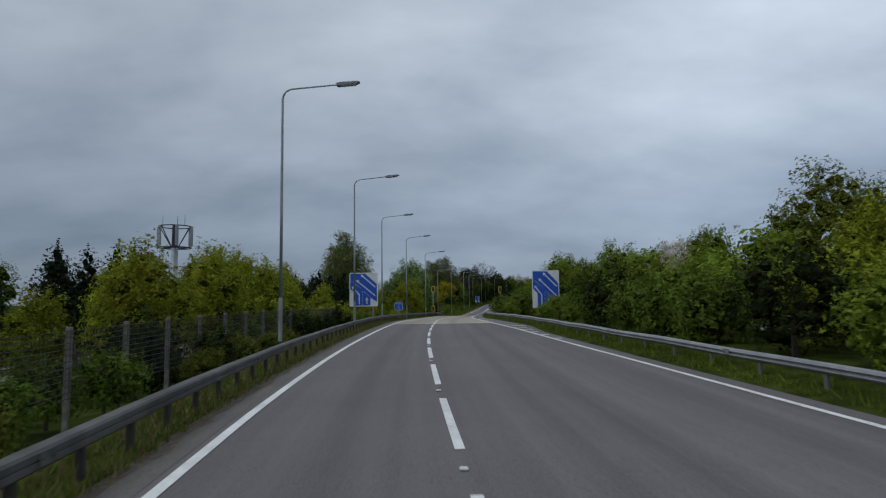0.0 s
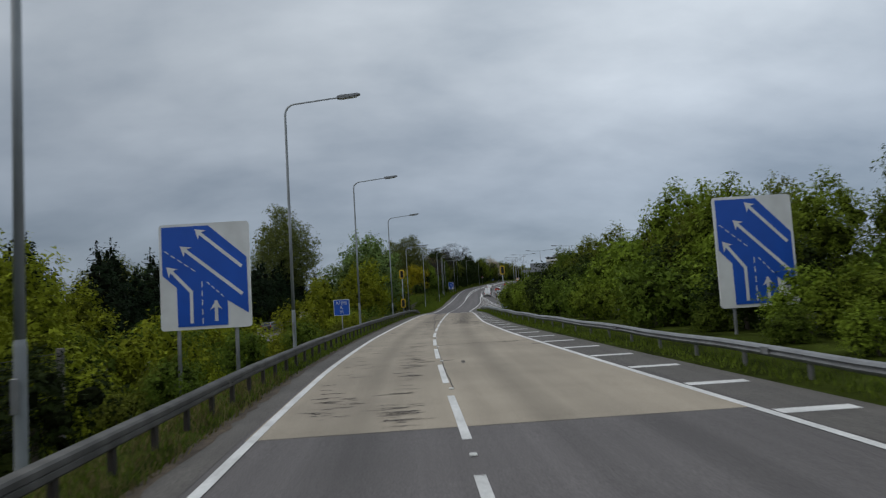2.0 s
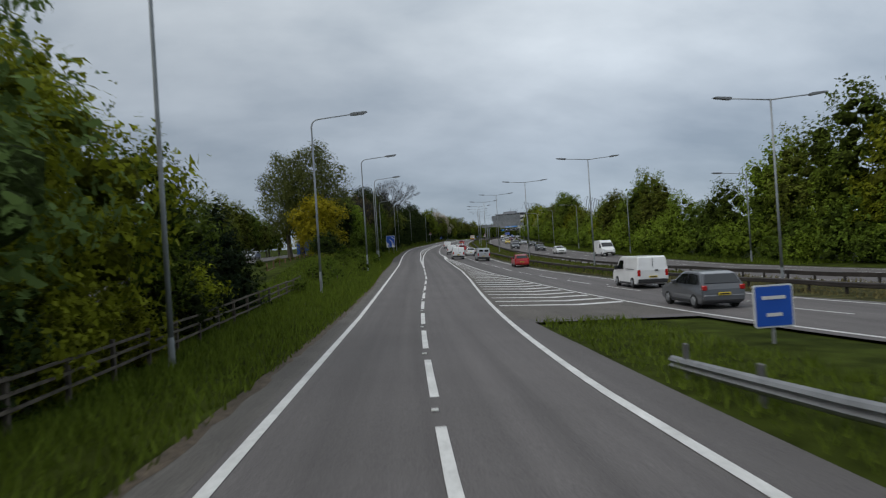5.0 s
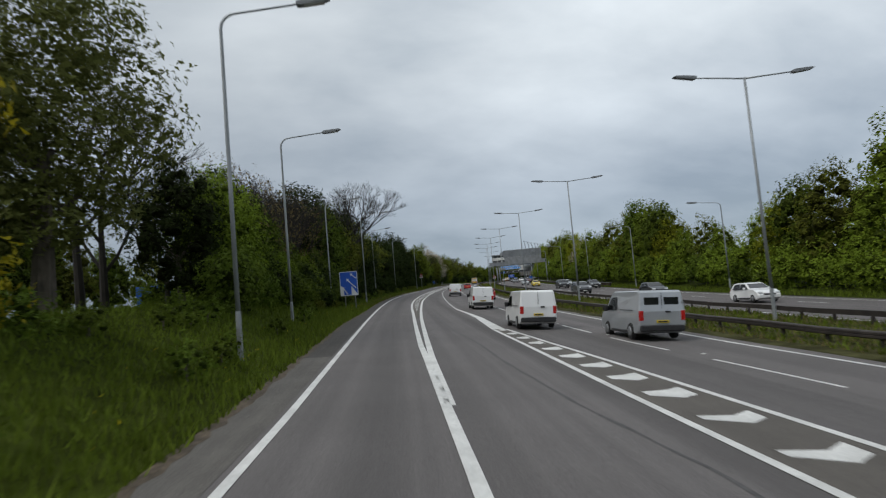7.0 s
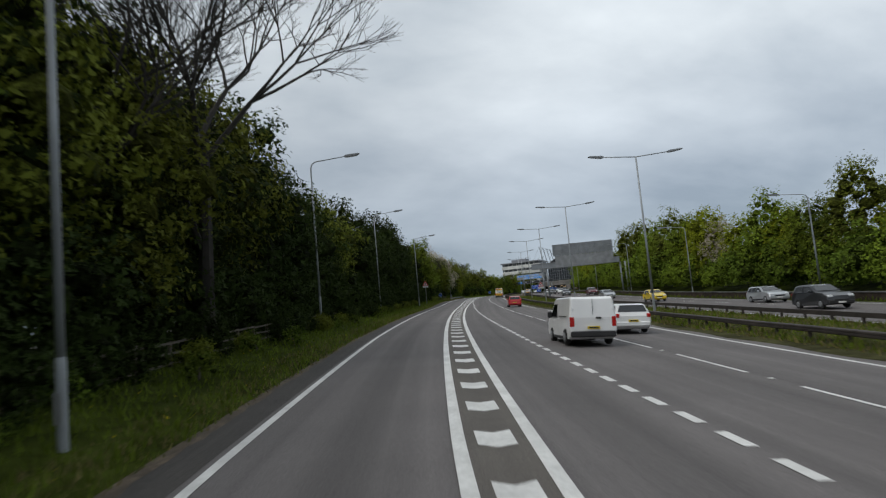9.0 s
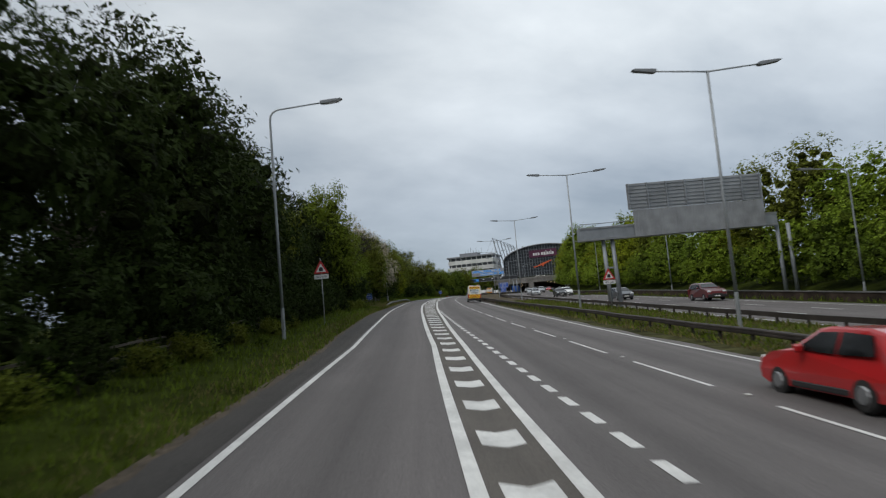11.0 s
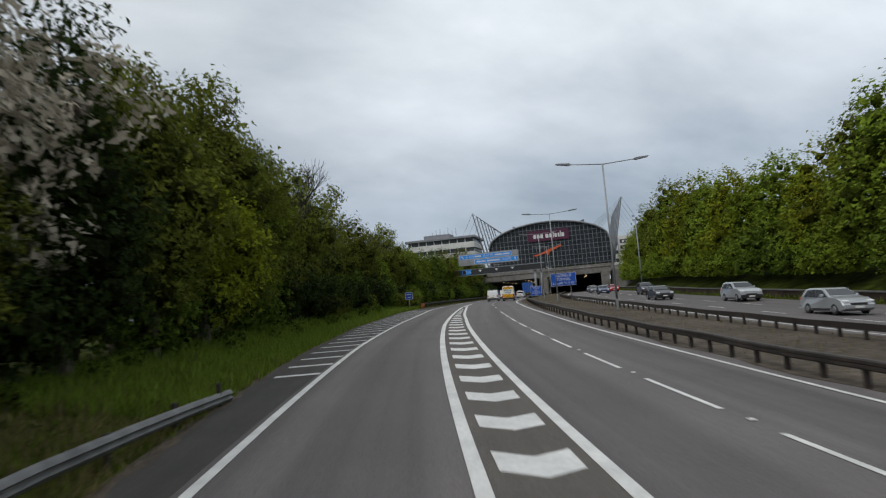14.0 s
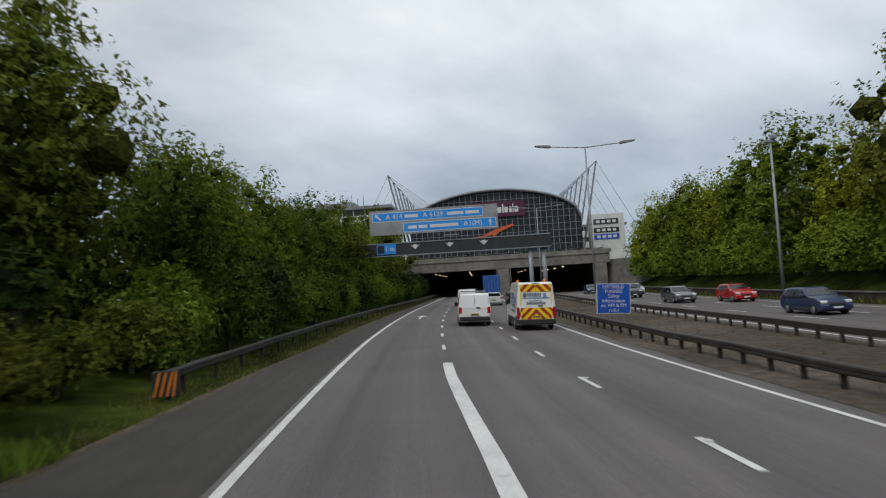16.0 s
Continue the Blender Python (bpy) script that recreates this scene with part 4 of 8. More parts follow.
def foliage(name, lobes, leaves, size, mat, rnd, inner=0.25, lift=0.2, solid=0.86, far_off=False):
    """A crown of many small sprays of leaves, gathered on twigs over uneven lobes (centre, radii)."""
    g = np.random.RandomState(rnd.randrange(10 ** 6))
    w = np.array([(r[0] * r[1] + r[1] * r[2] + r[0] * r[2]) for c, r in lobes])
    lc, lr = np.array([l[0] for l in lobes]), np.array([l[1] for l in lobes])
    each = 6
    tries = int(leaves * 2.6 / each) + 8
    pick = g.choice(len(lobes), size=tries, p=w / w.sum())
    d = g.normal(size=(tries, 3)); d[:, 2] += 0.18; d /= np.linalg.norm(d, axis=1)[:, None]
    deep = g.rand(tries) < inner
    rad = np.where(deep, g.uniform(0.5, 0.8, tries), g.uniform(0.80, 1.02, tries))
    rad *= 1 + 0.13 * np.sin(d[:, 0] * 6 + pick * 2.1) * np.sin(d[:, 1] * 5 + pick) + 0.09 * np.sin(d[:, 2] * 7 + pick * 1.3)
    t = lc[pick] + d * lr[pick] * rad[:, None]
    # twigs buried inside a neighbouring lobe are left out
    buried = np.zeros(tries, bool)
    for k in range(len(lobes)):
        buried |= (((t - lc[k]) / lr[k]) ** 2).sum(1) < 0.50
    keep = (t[:, 2] > 0.05) & (deep | ~buried)
    t, d, deep = t[keep], d[keep], deep[keep]
    m = max(1, leaves // each)
    t, d, deep = t[:m], d[:m], deep[:m]
    n = len(t) * each
    # each twig carries a spray that grows outwards and a little up
    grow = d + np.array([0, 0, 0.35]) + g.normal(size=d.shape) * 0.25
    grow /= np.linalg.norm(grow, axis=1)[:, None]
    along = np.tile(np.linspace(-0.5, 0.75, each), len(t))[:, None]
    p = np.repeat(t, each, 0) + np.repeat(grow, each, 0) * along * size * 1.9 + g.normal(size=(n, 3)) * size * 0.62
    p[:, 2] = np.maximum(p[:, 2], 0.04)
    nrm = np.repeat(d, each, 0) + g.normal(size=(n, 3)) * 0.42 + np.array([0, 0, lift + 0.15]); nrm /= np.linalg.norm(nrm, axis=1)[:, None]
    a = np.cross(nrm, g.normal(size=(n, 3))); a /= np.linalg.norm(a, axis=1)[:, None] + 1e-9
    b = np.cross(nrm, a)
    sz = size * g.uniform(0.65, 1.3, n)[:, None]
    ln = sz * g.uniform(1.0, 1.5, n)[:, None]
    bend = nrm * sz * g.uniform(-0.25, 0.25, n)[:, None]
    v = np.stack([p - b * ln * 0.55, p + a * sz * 0.55 + bend, p + b * ln * 0.25 - a * sz * 0.55], 1).reshape(-1, 3)
    # filler clumps in leaf colour darkened for inner shade, one uneven clump a lobe
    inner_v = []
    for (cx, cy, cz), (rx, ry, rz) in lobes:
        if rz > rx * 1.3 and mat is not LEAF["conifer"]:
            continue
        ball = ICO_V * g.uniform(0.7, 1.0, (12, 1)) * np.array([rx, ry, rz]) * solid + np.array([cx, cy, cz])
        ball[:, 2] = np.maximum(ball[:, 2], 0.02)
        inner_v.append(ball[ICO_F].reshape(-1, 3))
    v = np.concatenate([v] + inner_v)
    return soup(name, v, np.repeat([0, 1], [n, 20 * len(inner_v)]), [FAR_LEAF[mat.name] if far_off else mat, CORE_SHADE[mat.name]])


def lobes_for(h, w, base, n, rnd, slim=1.0):
    """Lobes that fill a crown of height h and width w from the height base."""
    out = []
    for i in range(n // 6):
        a = rnd.uniform(0, 6.3)
        k = w * 0.5 * rnd.uniform(0.05, 0.5) * slim
        rr = w * rnd.uniform(0.07, 0.12)
        out.append(((k * math.cos(a), k * math.sin(a), h * rnd.uniform(0.86, 0.96)), (rr, rr, rr * 1.6)))
    for i in range(n):
        t = (i + 0.5) / n
        z = base + (h - base) * (0.12 + 0.80 * t)
        env = w * 0.5 * math.sqrt(max(0.05, 1 - (2 * t - 0.85) ** 2 * 0.75)) * slim
        ang = i * 2.4 + rnd.uniform(-0.4, 0.4)
        off = env * rnd.uniform(0.30, 0.78)
        rr = env * rnd.uniform(0.30, 0.52)
        out.append(((off * math.cos(ang), off * math.sin(ang), z), (rr, rr * rnd.uniform(0.85, 1.15), rr * rnd.uniform(0.7, 1.0))))
    return out


def spire(h, w, n, rnd):
    """Lobes of a narrow conifer that tapers to a point."""
    out = []
    for i in range(n):
        t = (i + 0.5) / n
        env = w * 0.5 * (1 - t) ** 0.75
        a = i * 2.4
        out.append(((env * 0.45 * math.cos(a), env * 0.45 * math.sin(a), h * (0.06 + 0.90 * t)), (env * 0.66 + 0.16, env * 0.66 + 0.16, h * 0.085 + 0.12)))
    return out


PLANTS = {}


def plant(kind, name, h, w, base, leaf, leaves, size, lobes, bark="bark", inner=0.25, depth=0, label="", category="tree", slim=1.0, variants=2):
    """Keeps meshes for a kind of plant: a trunk with limbs, and a crown."""
    out = []
    for k in range(variants):
        rnd = random.Random(hash((len(kind), k, int(h * 10), int(w * 10))) % 9999)
        v, f = [], []
        th = base + (h - base) * 0.35
        lean = Vector((rnd.uniform(-0.05, 0.05), rnd.uniform(-0.05, 0.05), 1)).normalized()
        r0 = (0.022 if leaves else 0.015) * h + 0.03
        p = Vector((0, 0, -0.4))
        for i in range(3):
            q = Vector((lean.x * th * (i + 1) / 3, lean.y * th * (i + 1) / 3, th * (i + 1) / 3))
            limb(v, f, p, q, r0 * (1.15 - 0.22 * i), r0 * (0.93 - 0.22 * i), 7)
            p = q
        for j in range(5):
            a = j * 1.9 + rnd.random()
            st = Vector((0, 0, th * rnd.uniform(0.45, 1.0)))
            d = Vector((math.cos(a) * 0.75, math.sin(a) * 0.75, rnd.uniform(0.6, 1.2))).normalized()
            branches(v, f, st, d, (h - th) * (0.36 if leaves == 0 or kind == "twiggy" else 0.22), r0 * 0.42, depth, rnd, 0.7 if kind == "oldbare" else 0.6, [] if kind in ("bare", "oldbare") else None)
        trunk = mesh_from("trunk", v, f, M[bark])
        shape = spire(h, w, lobes, rnd) if leaf == "conifer" else lobes_for(h, w, base, lobes, rnd, slim)
        crown = foliage("crown", shape, leaves, size, LEAF[leaf], rnd, inner * 0.5, 0.2, {"cherry": 0.2, "twiggy": 0.0, "sprout": 0.0, "poplar": 0.0, "golden": 0.5}.get(kind, 0.55)) if leaves else None
        out.append((trunk, crown))
    PLANTS[kind] = (name, out, label, category)
    if leaves and variants > 1 and kind not in ("poplar", "golden"):
        # a thinner crown for plants that stay far off
        rnd = random.Random(len(kind) * 7 + int(h))
        PLANTS[kind + "_far"] = (name, [(t, foliage("crown", spire(h, w, lobes, rnd) if leaf == "conifer" else lobes_for(h, w, base, max(14, int(lobes * 1.25)), rnd, slim), int(leaves * 0.68), size * 0.80, LEAF[leaf], rnd, 0.08, 0.4, 0.2 if kind in ("sprout", "cherry") else 0.56, True)) for t, _ in out], label, category)


def put(kind, s, u, dz=0.0, scale=1.0, turn=None, group="", squash=None):
    name, meshes, label, category = PLANTS[kind]
    trunk, crown = meshes[TR.randrange(len(meshes))]
    m = at(s, u, dz, TR.uniform(0, 360) if turn is None else turn)
    t = thing(name, label, category, m @ Matrix.Diagonal((scale * (squash or 1), scale * (squash or 1), scale, 1)), group)
    for n, me in (("trunk", trunk), ("crown", crown)):
        if me:
            o = new(n, me); o.parent = t
    return t


plant("ash", "tree", 10, 6.5, 1.0, "mid", 7000, 0.25, 34, label="broad young tree in mid-green leaf on the roadside bank")
plant("maple", "tree", 9, 6.5, 0.6, "fresh", 7000, 0.25, 34, label="dense tree in fresh green spring leaf on the bank")
plant("sallow", "tree", 8, 6, 0.4, "yellow", 7600, 0.23, 30, label="yellow-green spring sallow tree beside the road")
plant("oak", "tree", 11, 7, 0.9, "olive", 7000, 0.25, 36, label="tall olive-green tree with new leaves on the bank")
plant("tallsallow", "tree", 12, 8.4, 0.5, "olive", 15000, 0.23, 46, label="tall yellow-green spring tree leaning over the verge")
plant("tallmaple", "tree", 13.5, 9, 0.6, "fresh", 16000, 0.24, 50, label="tall dense tree in fresh green leaf on the bank")
plant("whitebeam", "tree", 9, 6.5, 0.5, "silver", 7000, 0.26, 34, label="silvery green leafy tree behind the barrier")
plant("cypress", "conifer", 9, 6.4, 0.2, "conifer", 4500, 0.30, 22, label="dark dense conifer standing behind the bushes", category="conifer", slim=0.9)
plant("poplar", "poplar", 15, 8, 2.2, "deep", 15000, 0.25, 44, label="tall dark green poplar with a ragged crown", category="poplar", inner=0.35)
plant("golden", "tree", 8, 5.5, 0.4, "gold", 7000, 0.24, 18, label="golden yellow leafed tree on the grass bank")
plant("cherry", "blossom_tree", 9, 6, 0.8, "blossom", 6500, 0.19, 22, bark="bark_grey", label="tree in pale pinkish white blossom on the bank", category="blossom tree", inner=0.4)
plant("thorn", "bush", 3.0, 4.2, 0.0, "mid", 2600, 0.21, 16, label="dense green roadside bush", category="bush", depth=0)
plant("bramble", "bush", 1.9, 3.4, 0.0, "olive", 2600, 0.18, 14, label="low tangled olive-green bramble bush", category="bush", depth=0)
plant("freshbush", "bush", 3.2, 4.2, 0.0, "fresh", 2600, 0.21, 16, label="fresh green leafy bush beside the barrier", category="bush", depth=0)
plant("darkbush", "bush", 3.6, 4.4, 0.0, "dark", 2000, 0.23, 16, label="dense undergrowth bush with shade put into its dark green leaves", category="bush", depth=0)
plant("goldbush", "bush", 3.0, 4.0, 0.0, "yellow", 2600, 0.21, 16, label="yellow-green spring bush beside the fence", category="bush", depth=0)
plant("bare", "bare_tree", 11, 7, 2, "russet", 0, 0.15, 16, bark="bark_dark", depth=4, label="nearly bare tree with fine grey branches", category="bare tree")
plant("holm", "tree", 10, 6.5, 0.3, "dark", 6000, 0.25, 34, label="dense tree on the bank with shade put into its dark green leaves")
plant("oldbare", "bare_tree", 11, 8, 2, "russet", 0, 0.15, 16, bark="bark_dark", depth=5, label="large bare tree with dark fine branches", category="bare tree", variants=2)
plant("twiggy", "tree", 11, 7.5, 2.2, "russet", 1500, 0.15, 26, bark="bark_dark", depth=5, label="twiggy tree with few brown opening leaves", category="tree", variants=1)
plant("weed", "weeds", 0.9, 1.3, 0.0, "mid", 360, 0.12, 8, label="tall green weeds on the grassy verge", category="weeds", depth=0, variants=3)
plant("sprout", "tree", 10, 5.5, 0.8, "olive", 3800, 0.22, 22, bark="bark_grey", depth=2, label="tall thin tree with sparse new leaves on the bank", inner=0.5)


def thicket(name, label, places):
    """Far bushes that nobody could count, in one mesh."""
    vs, mats, faces_mat = [], [], []
    for kind, s, u, dz, sc in places:
        crown = PLANTS[kind][1][TR.randrange(len(PLANTS[kind][1]))][1]
        co = np.empty(len(crown.vertices) * 3, np.float32)
        crown.vertices.foreach_get("co", co)
        m = np.array(at(s, u, dz, TR.uniform(0, 360)) @ Matrix.Diagonal((sc, sc, sc, 1)))
        vs.append(co.reshape(-1, 3) @ m[:3, :3].T + m[:3, 3])
        own = np.empty(len(crown.polygons), np.int32)
        crown.polygons.foreach_get("material_index", own)
        for mat in crown.materials:
            if mat not in mats:
                mats.append(mat)
        faces_mat.append(np.array([mats.index(mat) for mat in crown.materials])[own])
    v, fm = np.concatenate(vs), np.concatenate(faces_mat)
    return tagged(new(name, soup(name, v, fm, mats)), label, "bushes", "", "stuff")


def far(kinds):
    return [k + "_far" for k in kinds]


def belt(s0, s1, d, rows, kinds, group, rnd):
    """Plants in loose rows along the road: rows of (offset, ground height, scale, jitter)."""
    for s in steps(s0, s1, d):
        for u, dz, sc, jit in rows:
            uu = (u(s) if callable(u) else u) + rnd.uniform(-jit, jit)
            put(rnd.choice(kinds), s + rnd.uniform(-d, d) * 0.4, uu, dz(s) if callable(dz) else dz, (sc(s) if callable(sc) else sc) * rnd.uniform(0.8, 1.2), None, group)


def undergrowth(s0, s1, d, rows, kinds, label, rnd):
    """A belt of bushes grown into one another, as one object."""
    places = []
    for s in steps(s0, s1, d):
        for u, dz, sc, jit in rows:
            uu = u(s) + rnd.uniform(-jit, jit)
            places.append((rnd.choice(kinds), s + rnd.uniform(-d, d) * 0.4, uu, dz(s), sc * rnd.uniform(0.8, 1.2)))
    return thicket("undergrowth", label, places)


BL = lambda s: bank_left(s) * 0.85
BR = lambda s: bank_right(s)
R1 = random.Random(5)
LP = lambda k: (lambda s: left_pave(s) - k)
# left of the slip road, on the low ground behind the fence
belt(4, 62, 5.0, [(-12.0, lambda s: bank_left(s) * 0.7, 0.85, 1.0)], ["goldbush", "thorn", "bramble", "darkbush"], "bushes behind the fence", R1)
belt(64, 112, 3.6, [(-10.6, lambda s: left_z(s, -10.6), 0.68, 0.8)], ["goldbush", "bramble", "bramble", "thorn"], "bushes behind the fence", R1)
belt(2, 62, 4.0, [(-7.6, lambda s: bank_left(s) * 0.25, 0.5, 0.4)], ["bramble", "thorn", "darkbush"], "bushes behind the fence", R1)
belt(64, 112, 6.5, [(-8.2, lambda s: bank_left(s) * 0.3, 0.55, 0.6)], ["bramble", "goldbush", "bramble", "thorn"], "bushes behind the fence", R1)
belt(8, 60, 8.0, [(-18, BL, 0.62, 2)], ["sallow", "oak", "goldbush"], "trees below the slip road", R1)
for s_, u_, k_, z_ in ((26, -26, "cypress", 0.75), (33, -29, "cypress", 0.7), (45, -31, "cypress", 0.8), (47, -14.5, "sallow", 0.98), (52, -18, "sallow", 1.1), (38, -17, "sallow", 0.9),
                       (121, -10.8, "sallow", 1.0), (127, -10.8, "sallow", 1.15), (131, -12, "whitebeam", 1.3), (137, -11.6, "whitebeam", 1.5), (144, -11.5, "sallow", 1.4), (137, -14, "sallow", 1.3), (124, -15, "whitebeam", 0.95), (150, -10.5, "ash", 0.85), (118, -15, "sallow", 0.9),
                       (156, -11.5, "cypress", 0.8), (160, -10.5, "cypress", 0.7), (150, -15, "whitebeam", 0.95)):
    put(k_, s_, u_, BL(s_), z_, None, "trees below the slip road")
belt(62, 190, 3.0, [(-39, BL, lambda s: 1.2 + 0.1 * math.sin(s * 0.5), 1.5)], far(["cypress"]), "dark conifers beyond the side road", R1)
belt(10, 200, 9.0, [(-36, BL, 0.9, 1)], far(["darkbush", "thorn", "darkbush"]), "hedge beyond the side road", R1)
belt(0, 260, 9, [(-56, BL, 1.05, 6)], far(["oak", "ash", "cypress"]), "far trees beyond the side road", R1)
put("poplar", 185, -40, BL(185), 1.5, None, "poplars", 1.35)
put("poplar", 194, -43, BL(194), 1.35, None, "poplars", 1.3)
put("sprout", 20, -16.2, BL(20), 1.2, None, "trees below the slip road")
# grass bank with the golden tree and the great poplar
put("poplar", 219, -14.5, 0.8, 1.12, None, "poplars", 1.2)
put("poplar", 218, -18.5, 0.8, 1.05, None, "poplars")
put("golden", 206, -12.0, 0.7, 1.08, None, "", 1.22)
belt(196, 208, 4.0, [(-9.8, 0.35, 0.75, 0.8)], ["bramble", "thorn", "darkbush"], "bushes on the grass bank", R1)
belt(196, 232, 6, [(-16.5, 0.8, 0.34, 0.8)], ["bramble", "thorn", "goldbush"], "bushes on the grass bank", R1)
for s_, u_, k_, z_ in ((236, -10.5, "ash", 0.6), (242, -9.8, "maple", 0.5), (248, -10, "ash", 0.5), (254, -10, "maple", 0.55), (260, -10, "ash", 0.6), (249, -19, "bare", 1.25), (256, -22, "bare", 1.35), (272, -13, "oldbare", 1.15), (284, -11.2, "oldbare", 1.5), (291, -9.2, "oldbare", 1.72),
                       (282, -14, "bare", 1.3), (262, -13, "bare", 1.1)):
    put(k_, s_, u_, BL(s_), z_, None, "trees on the bank")
belt(228, 330, 16, [(-34, BL, 0.9, 4)], far(["oak", "ash"]), "far trees beyond the side road", R1)
# right of the slip road
belt(-8, 115, 4.4, [(lambda s: RBU(s) + 2.7, 0.2, lambda s: 0.36 if 40 < s < 66 else (0.78 if s < 86 else (1.0 if s < 110 else 0.5)), 0.4)], ["thorn", "thorn", "freshbush", "darkbush"], "bushes behind the barrier", R1)
belt(-4, 106, 6.0, [(lambda s: RBU(s) + 6.2, 0.3, lambda s: 0.75 if 40 < s < 64 else 1.1, 0.7)], ["freshbush", "thorn", "goldbush", "darkbush"], "bushes behind the barrier", R1)
for s_, u_, k_, z_ in ((26, 18.0, "oak", 0.66), (22, 17.2, "sallow", 0.62), (27, 21, "oak", 0.62), (37, 17.5, "maple", 0.62), (42, 19, "maple", 0.58), (50, 17, "sallow", 0.5), (57, 17.5, "maple", 0.6), (80, 15.5, "maple", 0.55), (88, 14.5, "ash", 0.52),
                       (97, 15.5, "oak", 0.62), (70, 17, "sprout", 0.6), (104, 18, "cherry", 0.5), (63, 20, "maple", 0.66)):
    put(k_, s_, u_, 0.3, z_, None, "trees behind the barrier")
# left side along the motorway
# mostly the dark leaf kinds, whose colour carries the shade under this bank
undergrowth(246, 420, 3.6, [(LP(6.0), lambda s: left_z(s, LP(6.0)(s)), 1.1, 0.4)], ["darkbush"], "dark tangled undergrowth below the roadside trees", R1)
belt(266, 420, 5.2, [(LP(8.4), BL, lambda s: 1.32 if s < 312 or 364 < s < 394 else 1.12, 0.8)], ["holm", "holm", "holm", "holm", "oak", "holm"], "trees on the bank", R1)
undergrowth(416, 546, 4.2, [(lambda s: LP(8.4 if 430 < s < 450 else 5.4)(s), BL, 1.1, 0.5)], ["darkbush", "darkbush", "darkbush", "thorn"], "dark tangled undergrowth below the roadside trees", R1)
belt(424, 456, 5.4, [(LP(8.6), BL, lambda s: 0.92, 0.9)], ["maple", "oak", "ash", "maple"], "trees on the bank", R1)
belt(480, 538, 5.0, [(LP(7.8), BL, lambda s: 1.25 if s < 495 else (1.05 if s < 512 else 0.85), 0.9)], ["oak", "holm", "sprout", "holm", "holm"], "trees on the bank", R1)
for s_, u_ in ((460, -13.0), (436, -15)):
    put("cherry", s_, u_, BL(s_), 1.15, None, "trees on the bank")
belt(554, 648, 3.6, [(LP(3.4), BL, 0.95, 0.5)], ["darkbush", "thorn", "freshbush"], "bushes near the tunnel", R1)
belt(552, 646, 5.0, [(LP(6.8), BL, 0.95, 0.9)], ["maple", "ash", "oak"], "trees near the tunnel", R1)
# right side beyond the oncoming carriageway
# fresh green kinds, picked partly to put this side's light into the colour
belt(130, 330, 5.6, [(lambda s: opp_right(s) + 8, BR, lambda s: 1.05 + 0.15 * math.sin(s * 0.11), 1.2)], far(["maple", "sallow", "maple", "ash", "oak"]), "trees beyond the motorway", R1)
belt(330, 645, 5.4, [(lambda s: opp_right(s) + 8, BR, lambda s: 1.12 + 0.10 * math.sin(s * 0.13) + float(np.interp(s, (400, 410, 440, 475, 490, 506, 556, 560), (0, -0.12, -0.1, -0.06, 0.06, 0.26, 0.32, 0.32))), 1.2)], far(["maple", "sallow", "maple", "oak", "sallow", "maple", "cherry"]), "trees beyond the motorway", R1)
TK = far(["thorn", "freshbush", "freshbush"])
thicket("far_thicket", "continuous green bushes along the far side of the motorway",
        [(R1.choice(TK), s + R1.uniform(-2, 2), opp_right(s) + 4.6 + R1.uniform(-0.6, 0.6), BR(s), 0.95 * R1.uniform(0.8, 1.2)) for s in steps(130, 650, 6.0)] +
        [(R1.choice(TK), s + R1.uniform(-2, 2), opp_right(s) + 6.4 + R1.uniform(-0.8, 0.8), BR(s), 1.6 * R1.uniform(0.8, 1.2)) for s in steps(130, 640, 6.5)])
belt(240, 264, 4.2, [(-18.8, 0.8, 0.9, 0.5)], ["darkbush", "thorn", "darkbush"], "hedge beside the side road", R1)
belt(232, 262, 5, [(-33.5, 0.8, 0.9, 0.8)], far(["ash", "oak"]), "hedge beside the side road", R1)
# taller weeds on the verge
for s_ in steps(168, 236, 1.5):
    u_ = left_pave(s_) - R1.uniform(1.6, 6.5)
    put("weed", s_, u_, left_z(s_, u_), R1.uniform(0.6, 1.25), None, "weeds on the verge")
for s_ in steps(240, 470, 4.0):
    u_ = left_pave(s_) - R1.uniform(2.4, 4.4)
    put("weed", s_, u_, left_z(s_, u_), R1.uniform(0.5, 1.0), None, "weeds on the verge")
for s_ in steps(474, 556, 3.0):
    u_ = left_pave(s_) - R1.uniform(1.5, 4.2)
    put("weed", s_, u_, left_z(s_, u_), R1.uniform(0.6, 1.1), None, "weeds on the verge")
belt(56, 84, 4.5, [(lambda s: RBU(s) + 8.5, 0.3, 0.48, 1.0)], ["maple", "ash", "oak"], "trees behind the barrier", R1)
belt(-6, 108, 6, [(lambda s: RBU(s) + 11.5, 0.3, 0.5, 1.0)], far(["maple", "ash", "oak"]), "trees behind the barrier", R1)
belt(228, 262, 4.0, [(-9.4, lambda s: left_z(s, -9.4), 0.9, 0.6)], ["darkbush", "thorn"], "undergrowth on the bank", R1)
belt(110, 160, 4.0, [(-10.2, lambda s: left_z(s, -10.2), 1.0, 0.6)], ["thorn", "goldbush", "darkbush"], "bushes behind the fence", R1)
